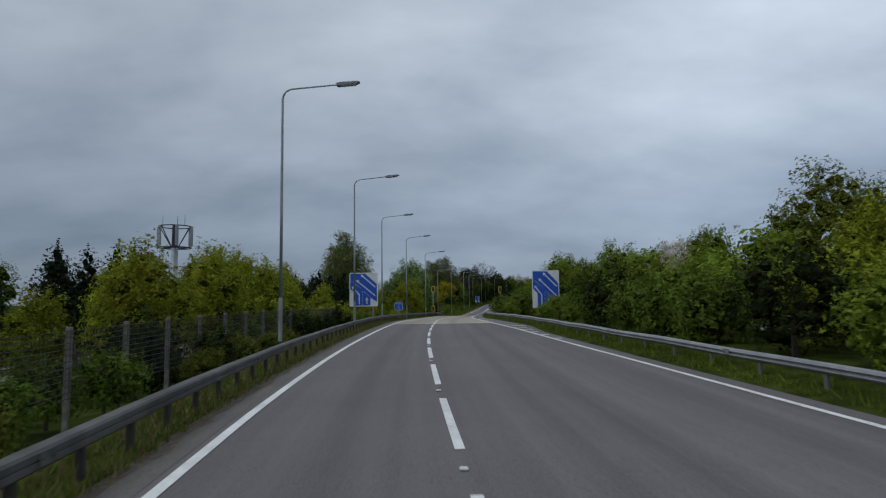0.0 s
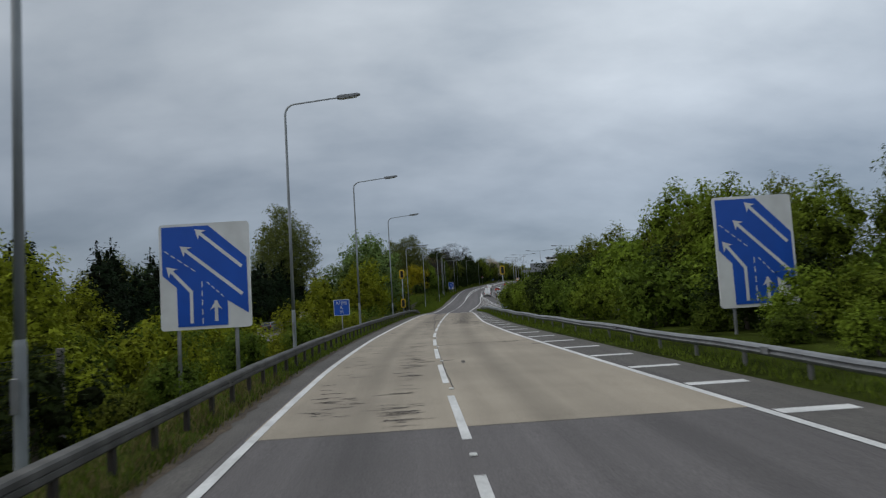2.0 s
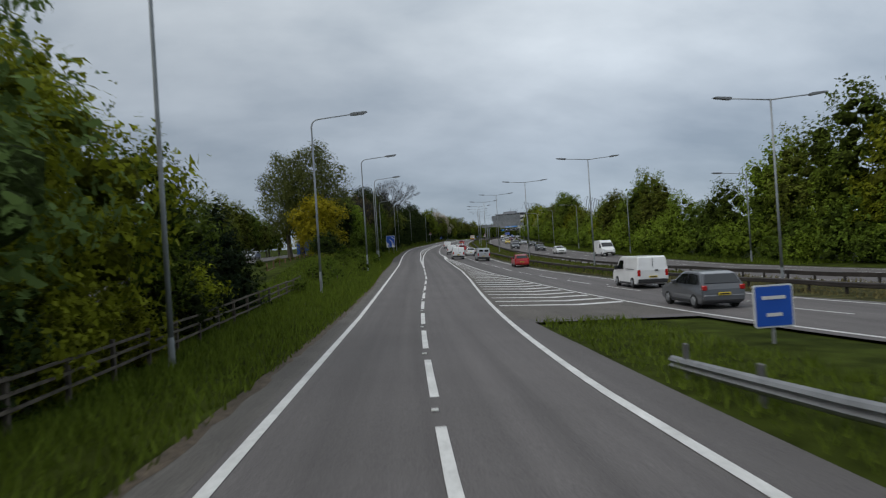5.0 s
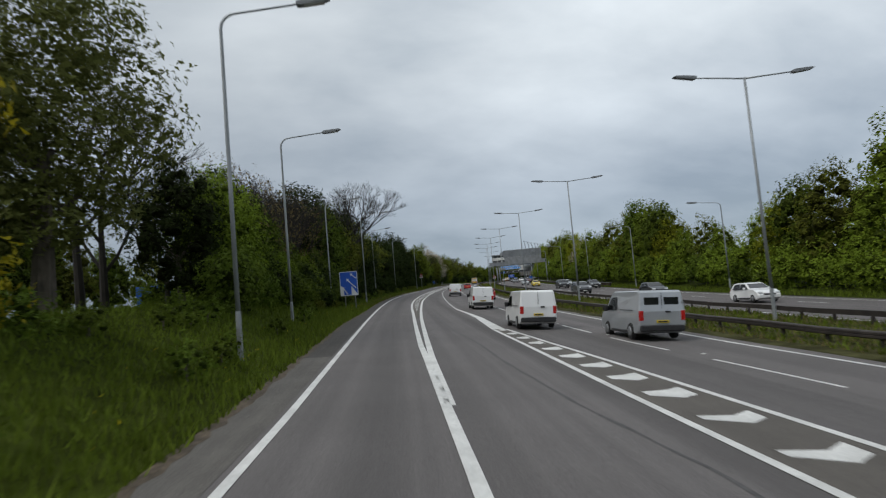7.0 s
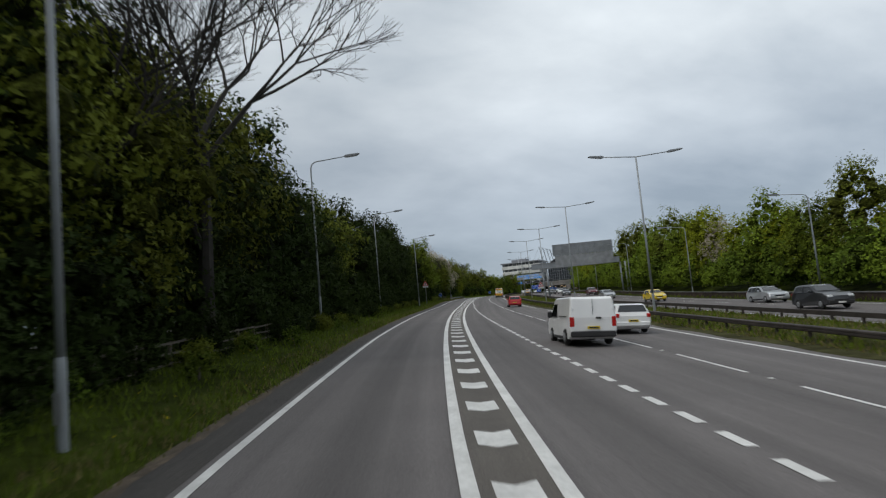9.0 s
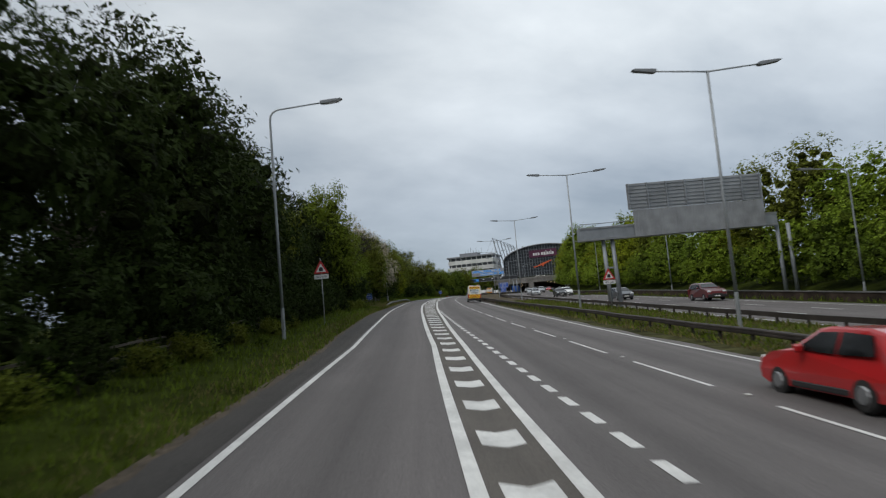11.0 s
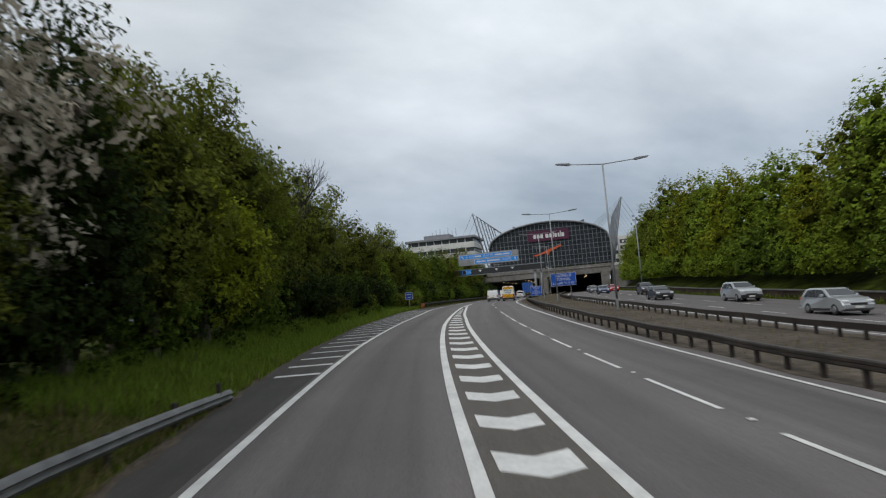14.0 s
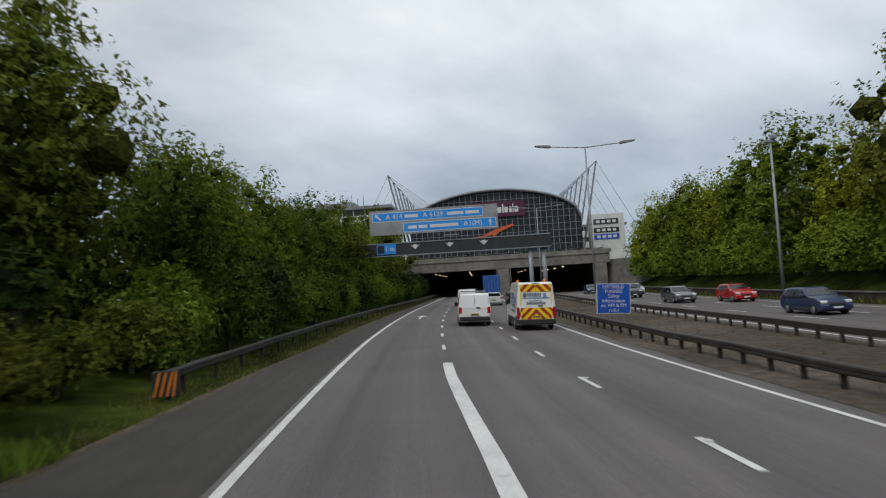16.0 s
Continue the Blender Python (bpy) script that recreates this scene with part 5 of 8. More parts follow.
# bare twiggy trees standing over the green ones
for s_, u_, z_ in ((236, -16, 1.0), (241, -14.5, 1.1), (246, -15.5, 1.15), (253, -14.5, 1.15), (259, -15.5, 1.2), (266, -14.5, 1.25), (292, -13, 1.2), (440, -17, 1.45), (502, -14.5, 1.2), (511, -14, 1.1)):
    put("bare", s_, u_, BL(s_), z_, None, "bare trees on the bank")
for s_, u_ in ((268, -11.2), (275, -11), (281, -11.4), (287, -11)):
    put(R1.choice(["ash", "oak"]), s_, u_, BL(s_), 1.1, None, "trees on the bank")
for s_, u_, z_ in ((458, -9.9, 1.25), (464, -10.2, 1.45), (471, -11.0, 1.45), (463, -14, 1.75), (470, -14, 1.75)):
    put("cherry", s_, u_, BL(s_), z_, None, "trees on the bank")
undergrowth(530, 558, 3.0, [(LP(9.2), BL, 1.2, 0.6)], ["darkbush"], "dark tangled undergrowth below the roadside trees", R1)
belt(506, 530, 2.8, [(LP(4.2), BL, 0.8, 0.4)], ["darkbush", "bramble", "darkbush"], "undergrowth on the bank", R1)
belt(98, 115, 2.6, [(lambda s: RBU(s) + 3.1, 0.1, 0.66, 0.3)], ["thorn", "darkbush", "freshbush"], "bushes behind the barrier", R1)
belt(96, 116, 3.4, [(lambda s: RBU(s) + 6.2, 0.1, 0.82, 0.5)], ["thorn", "darkbush", "thorn"], "bushes behind the barrier", R1)
undergrowth(424, 458, 3.0, [(LP(9.8), BL, 1.25, 0.5)], ["darkbush"], "dark tangled undergrowth below the roadside trees", R1)
belt(541, 553, 2.8, [(LP(3.0), BL, 0.85, 0.3)], ["darkbush", "bramble"], "undergrowth on the bank", R1)
# the close dark thicket at the end of the grass bank
for s_, u_, k_, z_ in ((229, -12.5, "holm", 0.9), (233, -11.6, "maple", 0.98), (237, -12.2, "holm", 0.95), (243, -12, "ash", 0.9)):
    put(k_, s_, u_, left_z(s_, u_) - 0.2, z_, None, "trees on the bank")
for s_, u_, k_, z_ in ((534, -12.5, "oak", 1.05), (539, -13.0, "ash", 0.85), (545, -12.6, "maple", 0.8), (552, -12.6, "oak", 0.9), (541, -15, "bare", 1.2), (549, -14, "sprout", 1.2), (527, -14, "sprout", 1.35), (521, -13, "sprout", 1.3)):
    put(k_, s_, u_, BL(s_), z_, None, "trees on the bank")
for s_, u_, z_ in ((438, -12.5, 1.12), (444, -13.0, 1.15)):
    put("oldbare", s_, u_, BL(s_), z_, None, "bare trees on the bank")
belt(248, 420, 3.2, [(LP(3.7), lambda s: left_z(s, LP(3.7)(s)), 0.42, 0.35)], ["darkbush", "bramble"], "low growth along the fence", R1)
belt(92, 112, 3.4, [(lambda s: RBU(min(s, 122)) + 4.6, 0.2, 0.95, 0.5)], ["thorn", "darkbush", "thorn"], "bushes behind the barrier", R1)
belt(94, 108, 5.0, [(lambda s: RBU(min(s, 122)) + 8, 0.2, 0.5, 0.8)], ["oak", "ash", "maple"], "trees behind the barrier", R1)
put("holm", 289, -12.6, BL(289), 1.15, None, "trees on the bank")
for s_, u_, z_ in ((231, -19, 1.5), (237, -20.5, 1.55)):
    put("bare", s_, u_, BL(s_), z_, None, "bare trees on the bank")
for s_, u_, k_ in ((446, -12.0, "maple"), (451, -9.8, "oak"), (456, -9.8, "ash")):
    put(k_, s_, u_, BL(s_), 1.1, None, "trees on the bank")
for s_, u_, k_, z_ in ((72, -13, "goldbush", 1.3), (76, -14.5, "thorn", 1.4), (80, -14, "goldbush", 1.35), (85, -16, "thorn", 1.3), (70, -16, "thorn", 1.4), (97, -13.2, "goldbush", 0.7), (102, -14.5, "goldbush", 0.6), (107, -13.0, "thorn", 0.6), (110, -15.5, "goldbush", 1.5)):
    put(k_, s_, u_, left_z(s_, u_), z_, None, "bushes below the slip road")
for s_, u_, z_ in ((44, -13.2, 0.95), (49, -12.4, 0.92), (54, -13.2, 0.9), (39, -12.6, 0.9), (33, -13.6, 0.9), (59, -14.5, 0.8)):
    put("sallow", s_, u_, left_z(s_, u_) * 0.9, z_, None, "trees below the slip road")
for s_, u_, z_ in ((239, -13, 1.0), (243.5, -12.2, 1.0), (248, -12.6, 1.1), (252.5, -12, 1.05), (257, -12.6, 1.15), (262, -12.2, 1.1), (245, -15.5, 1.25), (254, -15.5, 1.3)):
    put("twiggy", s_, u_, BL(s_), z_, None, "twiggy trees on the bank")
belt(54, 76, 3.6, [(lambda s: RBU(s) + 4.8, 0.2, 0.62, 0.6)], ["thorn", "darkbush", "freshbush"], "bushes behind the barrier", R1)
for s_, u_ in ((440, -12.5), (448, -12.5)):
    put("ash", s_, u_, BL(s_), 0.9, None, "trees on the bank")
for s_, u_, k_, z_ in ((459, -9.0, "oak", 0.5), (469, -9.4, "oak", 0.55), (474, -9.4, "holm", 0.8), (479, -9.4, "oak", 0.85), (484, -9.4, "sallow", 0.9)):
    put(k_, s_, u_, BL(s_), z_, None, "trees on the bank")
for s_, u_, k_, z_ in ((198, -10.2, "darkbush", 0.85), (203, -11.2, "thorn", 0.8), (60, -14.5, "sallow", 1.0), (66, -15.6, "sallow", 0.95), (56, -17.0, "sallow", 1.05), (90, -18, "sallow", 0.95), (85, -13.6, "goldbush", 1.5), (72, -17, "sallow", 0.8)):
    put(k_, s_, u_, left_z(s_, u_) - 0.1, z_, None, "trees below the slip road" if k_ == "sallow" else "bushes on the bank")
for s_, u_, k_, z_ in ((415, -10.8, "tallmaple", 1.07), (422, -11.8, "tallsallow", 1.07), (488, -11, "tallsallow", 0.97), (494, -11.6, "tallmaple", 0.86), (499, -12.2, "tallsallow", 0.95), (508, -13.5, "bare", 1.4)):
    put(k_, s_, u_, BL(s_), z_, None, "trees on the bank")
for s_, u_, k_, z_ in ((47, 14.5, "maple", 0.62), (44, 17.5, "cherry", 0.62), (40, 17.0, "cherry", 0.6), (76.5, 14.6, "maple", 0.78), (72, 15.0, "maple", 0.72)):
    put(k_, s_, u_, 0.3, z_, None, "trees behind the barrier")
for s_, k_, z_ in ((168, "sallow_far", 1.9), (176, "sallow_far", 2.0), (184, "ash_far", 1.7), (196, "maple_far", 1.5)):
    put(k_, s_, opp_right(s_) + 10, BR(s_), z_, None, "trees beyond the motorway")
put("maple_far", 246, opp_right(246) + 14, BR(246), 1.6, None, "trees beyond the motorway")

# ---------------------------------------------------------------- signs, signals, gantries
M["sign_blue"] = material("sign_blue", (0.006, 0.075, 0.42), rough=0.45, var=0.05, scale=1.5, stain=0.08, stain_scale=0.8)
M["sign_white"] = material("sign_white", (0.62, 0.63, 0.62), rough=0.5, var=0.05, scale=2, stain=0.1, stain_scale=0.8)
M["sign_cyan"] = material("sign_light_blue", (0.015, 0.25, 0.72), rough=0.45, var=0.05, scale=1.5)
M["sign_grey"] = material("sign_back_grey", (0.30, 0.31, 0.32), rough=0.55, metal=0.3, var=0.1, scale=1.0, stain=0.15, stain_scale=0.5)
M["sign_red"] = material("sign_red", (0.45, 0.018, 0.02), rough=0.5, var=0.08, scale=2)
M["black"] = material("black_paint", (0.012, 0.012, 0.013), rough=0.55, var=0.2, scale=3)
M["yellow"] = material("yellow_paint", (0.60, 0.40, 0.012), rough=0.5, var=0.08, scale=3)
M["gantry_steel"] = material("gantry_steel", (0.27, 0.29, 0.31), rough=0.55, metal=0.35, var=0.12, scale=1.2, stain=0.15, stain_scale=0.5)
M["gantry_dark"] = material("gantry_dark", (0.022, 0.024, 0.028), rough=0.6, var=0.2, scale=1.0)


def plate(name, pts, y, mat, parent, thick=0.006, label=""):
    bm = B()
    extrude_outline(bm, pts, y - thick, y)
    return part(name, bm, mat, parent, label)


def stroke(a, b, w):
    d = Vector((b[0] - a[0], b[1] - a[1])).normalized()
    n = Vector((-d.y, d.x)) * w / 2
    return [(a[0] + n.x, a[1] + n.y), (b[0] + n.x, b[1] + n.y), (b[0] - n.x, b[1] - n.y), (a[0] - n.x, a[1] - n.y)]


def head(tip, frm, size):
    d = Vector((tip[0] - frm[0], tip[1] - frm[1])).normalized()
    n = Vector((-d.y, d.x))
    c = Vector(tip)
    p, q = c - d * size + n * size * 0.62, c - d * size - n * size * 0.62
    i = c - d * size * 0.62
    return [tuple(c), tuple(p), tuple(i), tuple(q)]


def rounded(w, h, r, x0=0.0, z0=0.0, n=3):
    out = []
    for cx, cz, a0 in ((w / 2 - r, h / 2 - r, 0), (-w / 2 + r, h / 2 - r, 90), (-w / 2 + r, -h / 2 + r, 180), (w / 2 - r, -h / 2 + r, 270)):
        for k in range(n + 1):
            a = radians(a0 + 90 * k / n)
            out.append((x0 + cx + r * math.cos(a), z0 + cz + r * math.sin(a)))
    return out


def lettering(body, size, x, z, y, mat, parent, align="CENTER"):
    """Words as a thin raised mesh."""
    cu = bpy.data.curves.new("lettering", "FONT")
    cu.body, cu.size, cu.align_x, cu.align_y, cu.extrude, cu.resolution_u = body, size, align, "CENTER", 0.003, 2
    ob = bpy.data.objects.new("lettering", cu)
    scene.collection.objects.link(ob)
    deps = bpy.context.evaluated_depsgraph_get()
    me = bpy.data.meshes.new_from_object(ob.evaluated_get(deps))
    bpy.data.objects.remove(ob)
    me.transform(Matrix.Translation((x, y, z)) @ Matrix.Rotation(radians(90), 4, "X"))
    me.materials.clear(); me.materials.append(mat)
    o = new("lettering", me)
    o.parent = parent
    return o


def posts(t, xs, z0, z1, r=0.06, y=0.08, mat="galv"):
    for x in xs:
        part("post", tube(B(), [(x, y, z0), (x, y, z1)], [r, r], 8), M[mat], t, smooth=True)


def merge_sign(m, z0, z1, w, label):
    t = thing("merge_sign", label, "road sign", m, "lane merge signs")
    h = z1 - z0
    c = (z0 + z1) / 2
    X = lambda x, z: ((x - 0.5) * w, z0 + z * h)
    plate("panel", rounded(w, h, 0.10, 0, c), 0.03, M["sign_white"], t, 0.06)
    plate("blue_field", [X(*p) for p in ((0.03, 0.975), (0.55, 0.975), (0.965, 0.66), (0.97, 0.13), (0.74, 0.26), (0.74, 0.03), (0.19, 0.03), (0.185, 0.40), (0.03, 0.52))], -0.034, M["sign_blue"], t)
    for a, b in (((0.91, 0.57), (0.42, 0.93)), ((0.91, 0.31), (0.26, 0.77)), ((0.615, 0.07), (0.615, 0.26))):
        a, b = X(*a), X(*b)
        plate("arrow", stroke(a, b, 0.10), -0.044, M["sign_white"], t)
        plate("arrow_head", head((b[0] + (b[0] - a[0]) * 0.04, b[1] + (b[1] - a[1]) * 0.04), a, 0.30), -0.052, M["sign_white"], t)
    b0, b1, b2 = X(0.345, 0.06), X(0.345, 0.36), X(0.10, 0.585)
    plate("arrow", stroke(b0, b1, 0.10), -0.044, M["sign_white"], t)
    plate("arrow", stroke((b1[0] + 0.02, b1[1] - 0.04), b2, 0.10), -0.045, M["sign_white"], t)
    plate("arrow_head", head((b2[0] - 0.06, b2[1] + 0.05), b1, 0.30), -0.052, M["sign_white"], t)
    for a, b, n in (((0.06, 0.75), (0.42, 0.53), 5), ((0.465, 0.05), (0.465, 0.48), 5), ((0.52, 0.44), (0.72, 0.28), 4)):
        for k in range(n):
            f0, f1 = k / n, (k + 0.62) / n
            p = (a[0] + (b[0] - a[0]) * f0, a[1] + (b[1] - a[1]) * f0)
            q = (a[0] + (b[0] - a[0]) * f1, a[1] + (b[1] - a[1]) * f1)
            plate("dash", stroke(X(*p), X(*q), 0.028), -0.044, M["sign_white"], t)
    posts(t, (-w * 0.32, w * 0.32), -3.0, z1 - 0.1)
    return t


merge_sign(at(61.0, -6.3), 1.5, 4.75, 2.75, "blue and white lane merge sign on two grey posts")
merge_sign(at(62.0, 11.3), 1.1, 4.75, 2.6, "blue and white lane merge sign among the bushes")


def lane_sign(m):
    t = thing("lane_sign", "blue and white lane arrow sign at the trees", "road sign", m)
    w, z0, z1 = 1.75, 1.35, 3.75
    h = z1 - z0
    X = lambda x, z: ((x - 0.5) * w, z0 + z * h)
    plate("panel", rounded(w, h, 0.07, 0, (z0 + z1) / 2), 0.03, M["sign_white"], t, 0.06)
    plate("blue_field", [X(*p) for p in ((0.03, 0.975), (0.97, 0.975), (0.97, 0.04), (0.64, 0.40), (0.62, 0.03), (0.2, 0.03), (0.19, 0.3), (0.03, 0.45))], -0.034, M["sign_blue"], t)
    for a, b in (((0.9, 0.30), (0.40, 0.68)), ((0.92, 0.70), (0.62, 0.90)), ((0.40, 0.06), (0.14, 0.36))):
        a, b = X(*a), X(*b)
        plate("arrow", stroke(a, b, 0.09), -0.044, M["sign_white"], t)
        plate("arrow_head", head((b[0] + (b[0] - a[0]) * 0.06, b[1] + (b[1] - a[1]) * 0.06), a, 0.26), -0.052, M["sign_white"], t)
    posts(t, (-0.45, 0.55), -0.6, z1 - 0.1)


lane_sign(at(256.3, -5.95, 0.12))


def blue_panel(name, m, w, z0, z1, lines, label, border=True, post_x=(0.0,), cat="road sign", size=None):
    t = thing(name, label, cat, m)
    c = (z0 + z1) / 2
    plate("panel", rounded(w, z1 - z0, 0.05, 0, c), 0.02, M["sign_white"], t, 0.04)
    plate("blue_field", rounded(w - 0.07, z1 - z0 - 0.07, 0.04, 0, c), -0.022, M["sign_blue"], t)
    n = len(lines)
    for i, l in enumerate(lines):
        z = z1 - (z1 - z0) * (i + 0.75) / (n + 0.5)
        if isinstance(l, str):
            lettering(l, (size or (z1 - z0) / (n + 0.6)), 0, z, -0.034, M["sign_white"], t)
        else:
            x0, x1 = l
            plate("bar", [(x0 * w, z - 0.04), (x1 * w, z - 0.04), (x1 * w, z + 0.04), (x0 * w, z + 0.04)], -0.031, M["sign_white"], t)
    posts(t, post_x, -1.6, z1 - 0.05, 0.04, 0.06)
    return t


blue_panel("marker_sign", at(84.5, -6.0), 1.08, 1.12, 2.2, ["A1(M)", "K", "31"], "small blue marker sign with white letters", size=0.30)
blue_panel("marker_sign", at(139, 8.6), 0.95, 0.35, 1.35, [(-0.3, 0.3), (-0.2, 0.2)], "small blue marker sign on the nose")
blue_panel("marker_sign", at(446, -9.2), 0.95, 0.95, 2.0, [(-0.32, 0.3), (-0.36, 0.34)], "small blue emergency phone sign on the verge")
blue_panel("marker_sign", at(540, -6.9), 0.95, 1.38, 2.33, [(-0.3, 0.3), (-0.2, 0.2)], "small blue marker sign below the trees")
blue_panel("tunnel_sign", at(539.4, 13.2), 3.15, 1.95, 3.55, ["HATFIELD", "TUNNEL", "Length \u00be mile"], "wide blue tunnel name sign with white lettering", post_x=(-0.85, 0.85), size=0.47)
blue_panel("information_sign", at(566, 10.0, 0, 2) @ Matrix.Rotation(radians(3), 4, "Y"), 1.85, 0.62, 2.25, ["HATFIELD", "TUNNEL", "Safety", "information", "on AM & FM", "radio"],
           "blue tunnel information sign with white lettering", post_x=(-0.6, 0.6), size=0.27)


def warning_sign(m, top, label):
    t = thing("warning_sign", label, "warning sign", m, "tunnel warning signs")
    s = 1.0
    plate("panel", [(-0.52, top - 0.88), (0.52, top - 0.88), (0.03, top), (-0.03, top)], 0.02, M["sign_red"], t, 0.04)
    plate("field", [(-0.34, top - 0.78), (0.34, top - 0.78), (0, top - 0.2)], -0.022, M["sign_white"], t)
    plate("symbol", [(-0.13, top - 0.72), (0.13, top - 0.72), (0.13, top - 0.52), (0.07, top - 0.44), (-0.07, top - 0.44), (-0.13, top - 0.52)], -0.03, M["black"], t)
    plate("distance_plate", rounded(0.98, 0.3, 0.04, 0, top - 1.1), 0.02, M["sign_white"], t, 0.03)
    lettering("400 yds", 0.24, 0, top - 1.1, -0.012, M["black"], t)
    posts(t, (0.0,), -0.8, top + 0.1, 0.04)
    part("lamp_arm", tube(B(), [(0, 0.05, top + 0.08), (0, -0.3, top + 0.14)], [0.03, 0.03], 6), M["galv"], t)


warning_sign(at(384, -5.8, 0, 4), 4.55, "red and white tunnel warning triangle beside the trees")
warning_sign(at(391.5, 16.2), 3.35, "red and white tunnel warning triangle on the central reserve")


def signal(m, zs):
    t = thing("traffic_signal", "dark traffic signal heads with yellow backing boards on a pole", "traffic signal", m, "traffic signals")
    part("pole", tube(B(), [(0, 0.1, -1.2), (0, 0.1, zs[-1] + 0.5)], [0.07, 0.06], 10), M["lamp_grey"], t, smooth=True)
    for z in zs:
        plate("backing_board", rounded(0.62, 1.18, 0.22, 0, z), 0.02, M["yellow"], t, 0.03)
        hd = plate("signal_head", rounded(0.34, 0.86, 0.05, 0, z), -0.01, M["black"], t, 0.16)
        plate("inner_board", rounded(0.54, 1.10, 0.19, 0, z), -0.006, M["yellow"], t, 0.008)
        for k in (-0.24, 0.24):
            bm = B()
            bmesh.ops.create_cone(bm, cap_ends=True, segments=12, radius1=0.11, radius2=0.12, depth=0.16)
            bmesh.ops.transform(bm, matrix=Matrix.Translation((0, -0.22, z + k)) @ Matrix.Rotation(radians(90), 4, "X"), verts=bm.verts)
            o = part("visor", bm, M["black"], hd)


signal(at(123, -5.45), (1.5, 5.25))
signal(at(123, 7.5), (1.35, 5.1))


def gantry_back(m):
    """Seen from behind: a cantilever beam with a tall sign and its ribs."""
    t = thing("sign_gantry", "grey steel motorway gantry with a sign seen from behind", "gantry", m)
    part("beam", box(B(), (8.4, 0, 6.45), (17.6, 0.9, 1.15), 0.03), M["gantry_steel"], t)
    part("beam_flange", box(B(), (8.4, -0.47, 6.95), (17.6, 0.06, 0.16)), M["galv"], t)
    part("beam_flange", box(B(), (8.4, -0.47, 5.95), (17.6, 0.06, 0.16)), M["galv"], t)
    part("handrail", tube(B(), [(-0.3, -0.3, 7.35), (4.2, -0.3, 7.35)], [0.03, 0.03], 6), M["galv"], t)
    sg = part("sign_back", box(B(), (10.1, -0.62, 9.4), (12.0, 0.08, 2.3), 0.01), M["sign_grey"], t, "pale grey back of a large sign")
    for k in range(8):
        part("rib", box(B(), (4.25 + k * 1.67, -0.74, 9.4), (0.10, 0.16, 2.3)), M["gantry_steel"], sg)
    for k in range(7):
        part("rail", box(B(), (10.1, -0.69, 8.45 + k * 0.32), (11.9, 0.05, 0.07)), M["gantry_steel"], sg)
    cl = part("cladding", box(B(), (10.25, -0.66, 7.05), (11.6, 0.06, 2.35), 0.01), M["sign_grey"], t, "ribbed grey cladding below the sign")
    for k in range(46):
        part("fold", box(B(), (4.6 + k * 0.25, -0.71, 7.05), (0.09, 0.05, 2.3)), M["sign_grey"], cl)
    for x in (1.75, 2.55):
        part("leg", tube(B(), [(x + 0.15, 0.1 if x < 2 else -0.1, -0.3), (x, 0, 6.0)], [0.2, 0.17], 12), M["gantry_steel"], t, smooth=True)
    for x in (17.4, 18.4):
        part("leg", tube(B(), [(x, 0, -0.3), (x - 0.1, 0, 6.0)], [0.18, 0.16], 12), M["gantry_steel"], t, smooth=True)
    part("brace", tube(B(), [(1.8, 0, 3.4), (2.6, 0, 3.4)], [0.08, 0.08], 8), M["gantry_steel"], t)


gantry_back(at(395.4, 15.4))


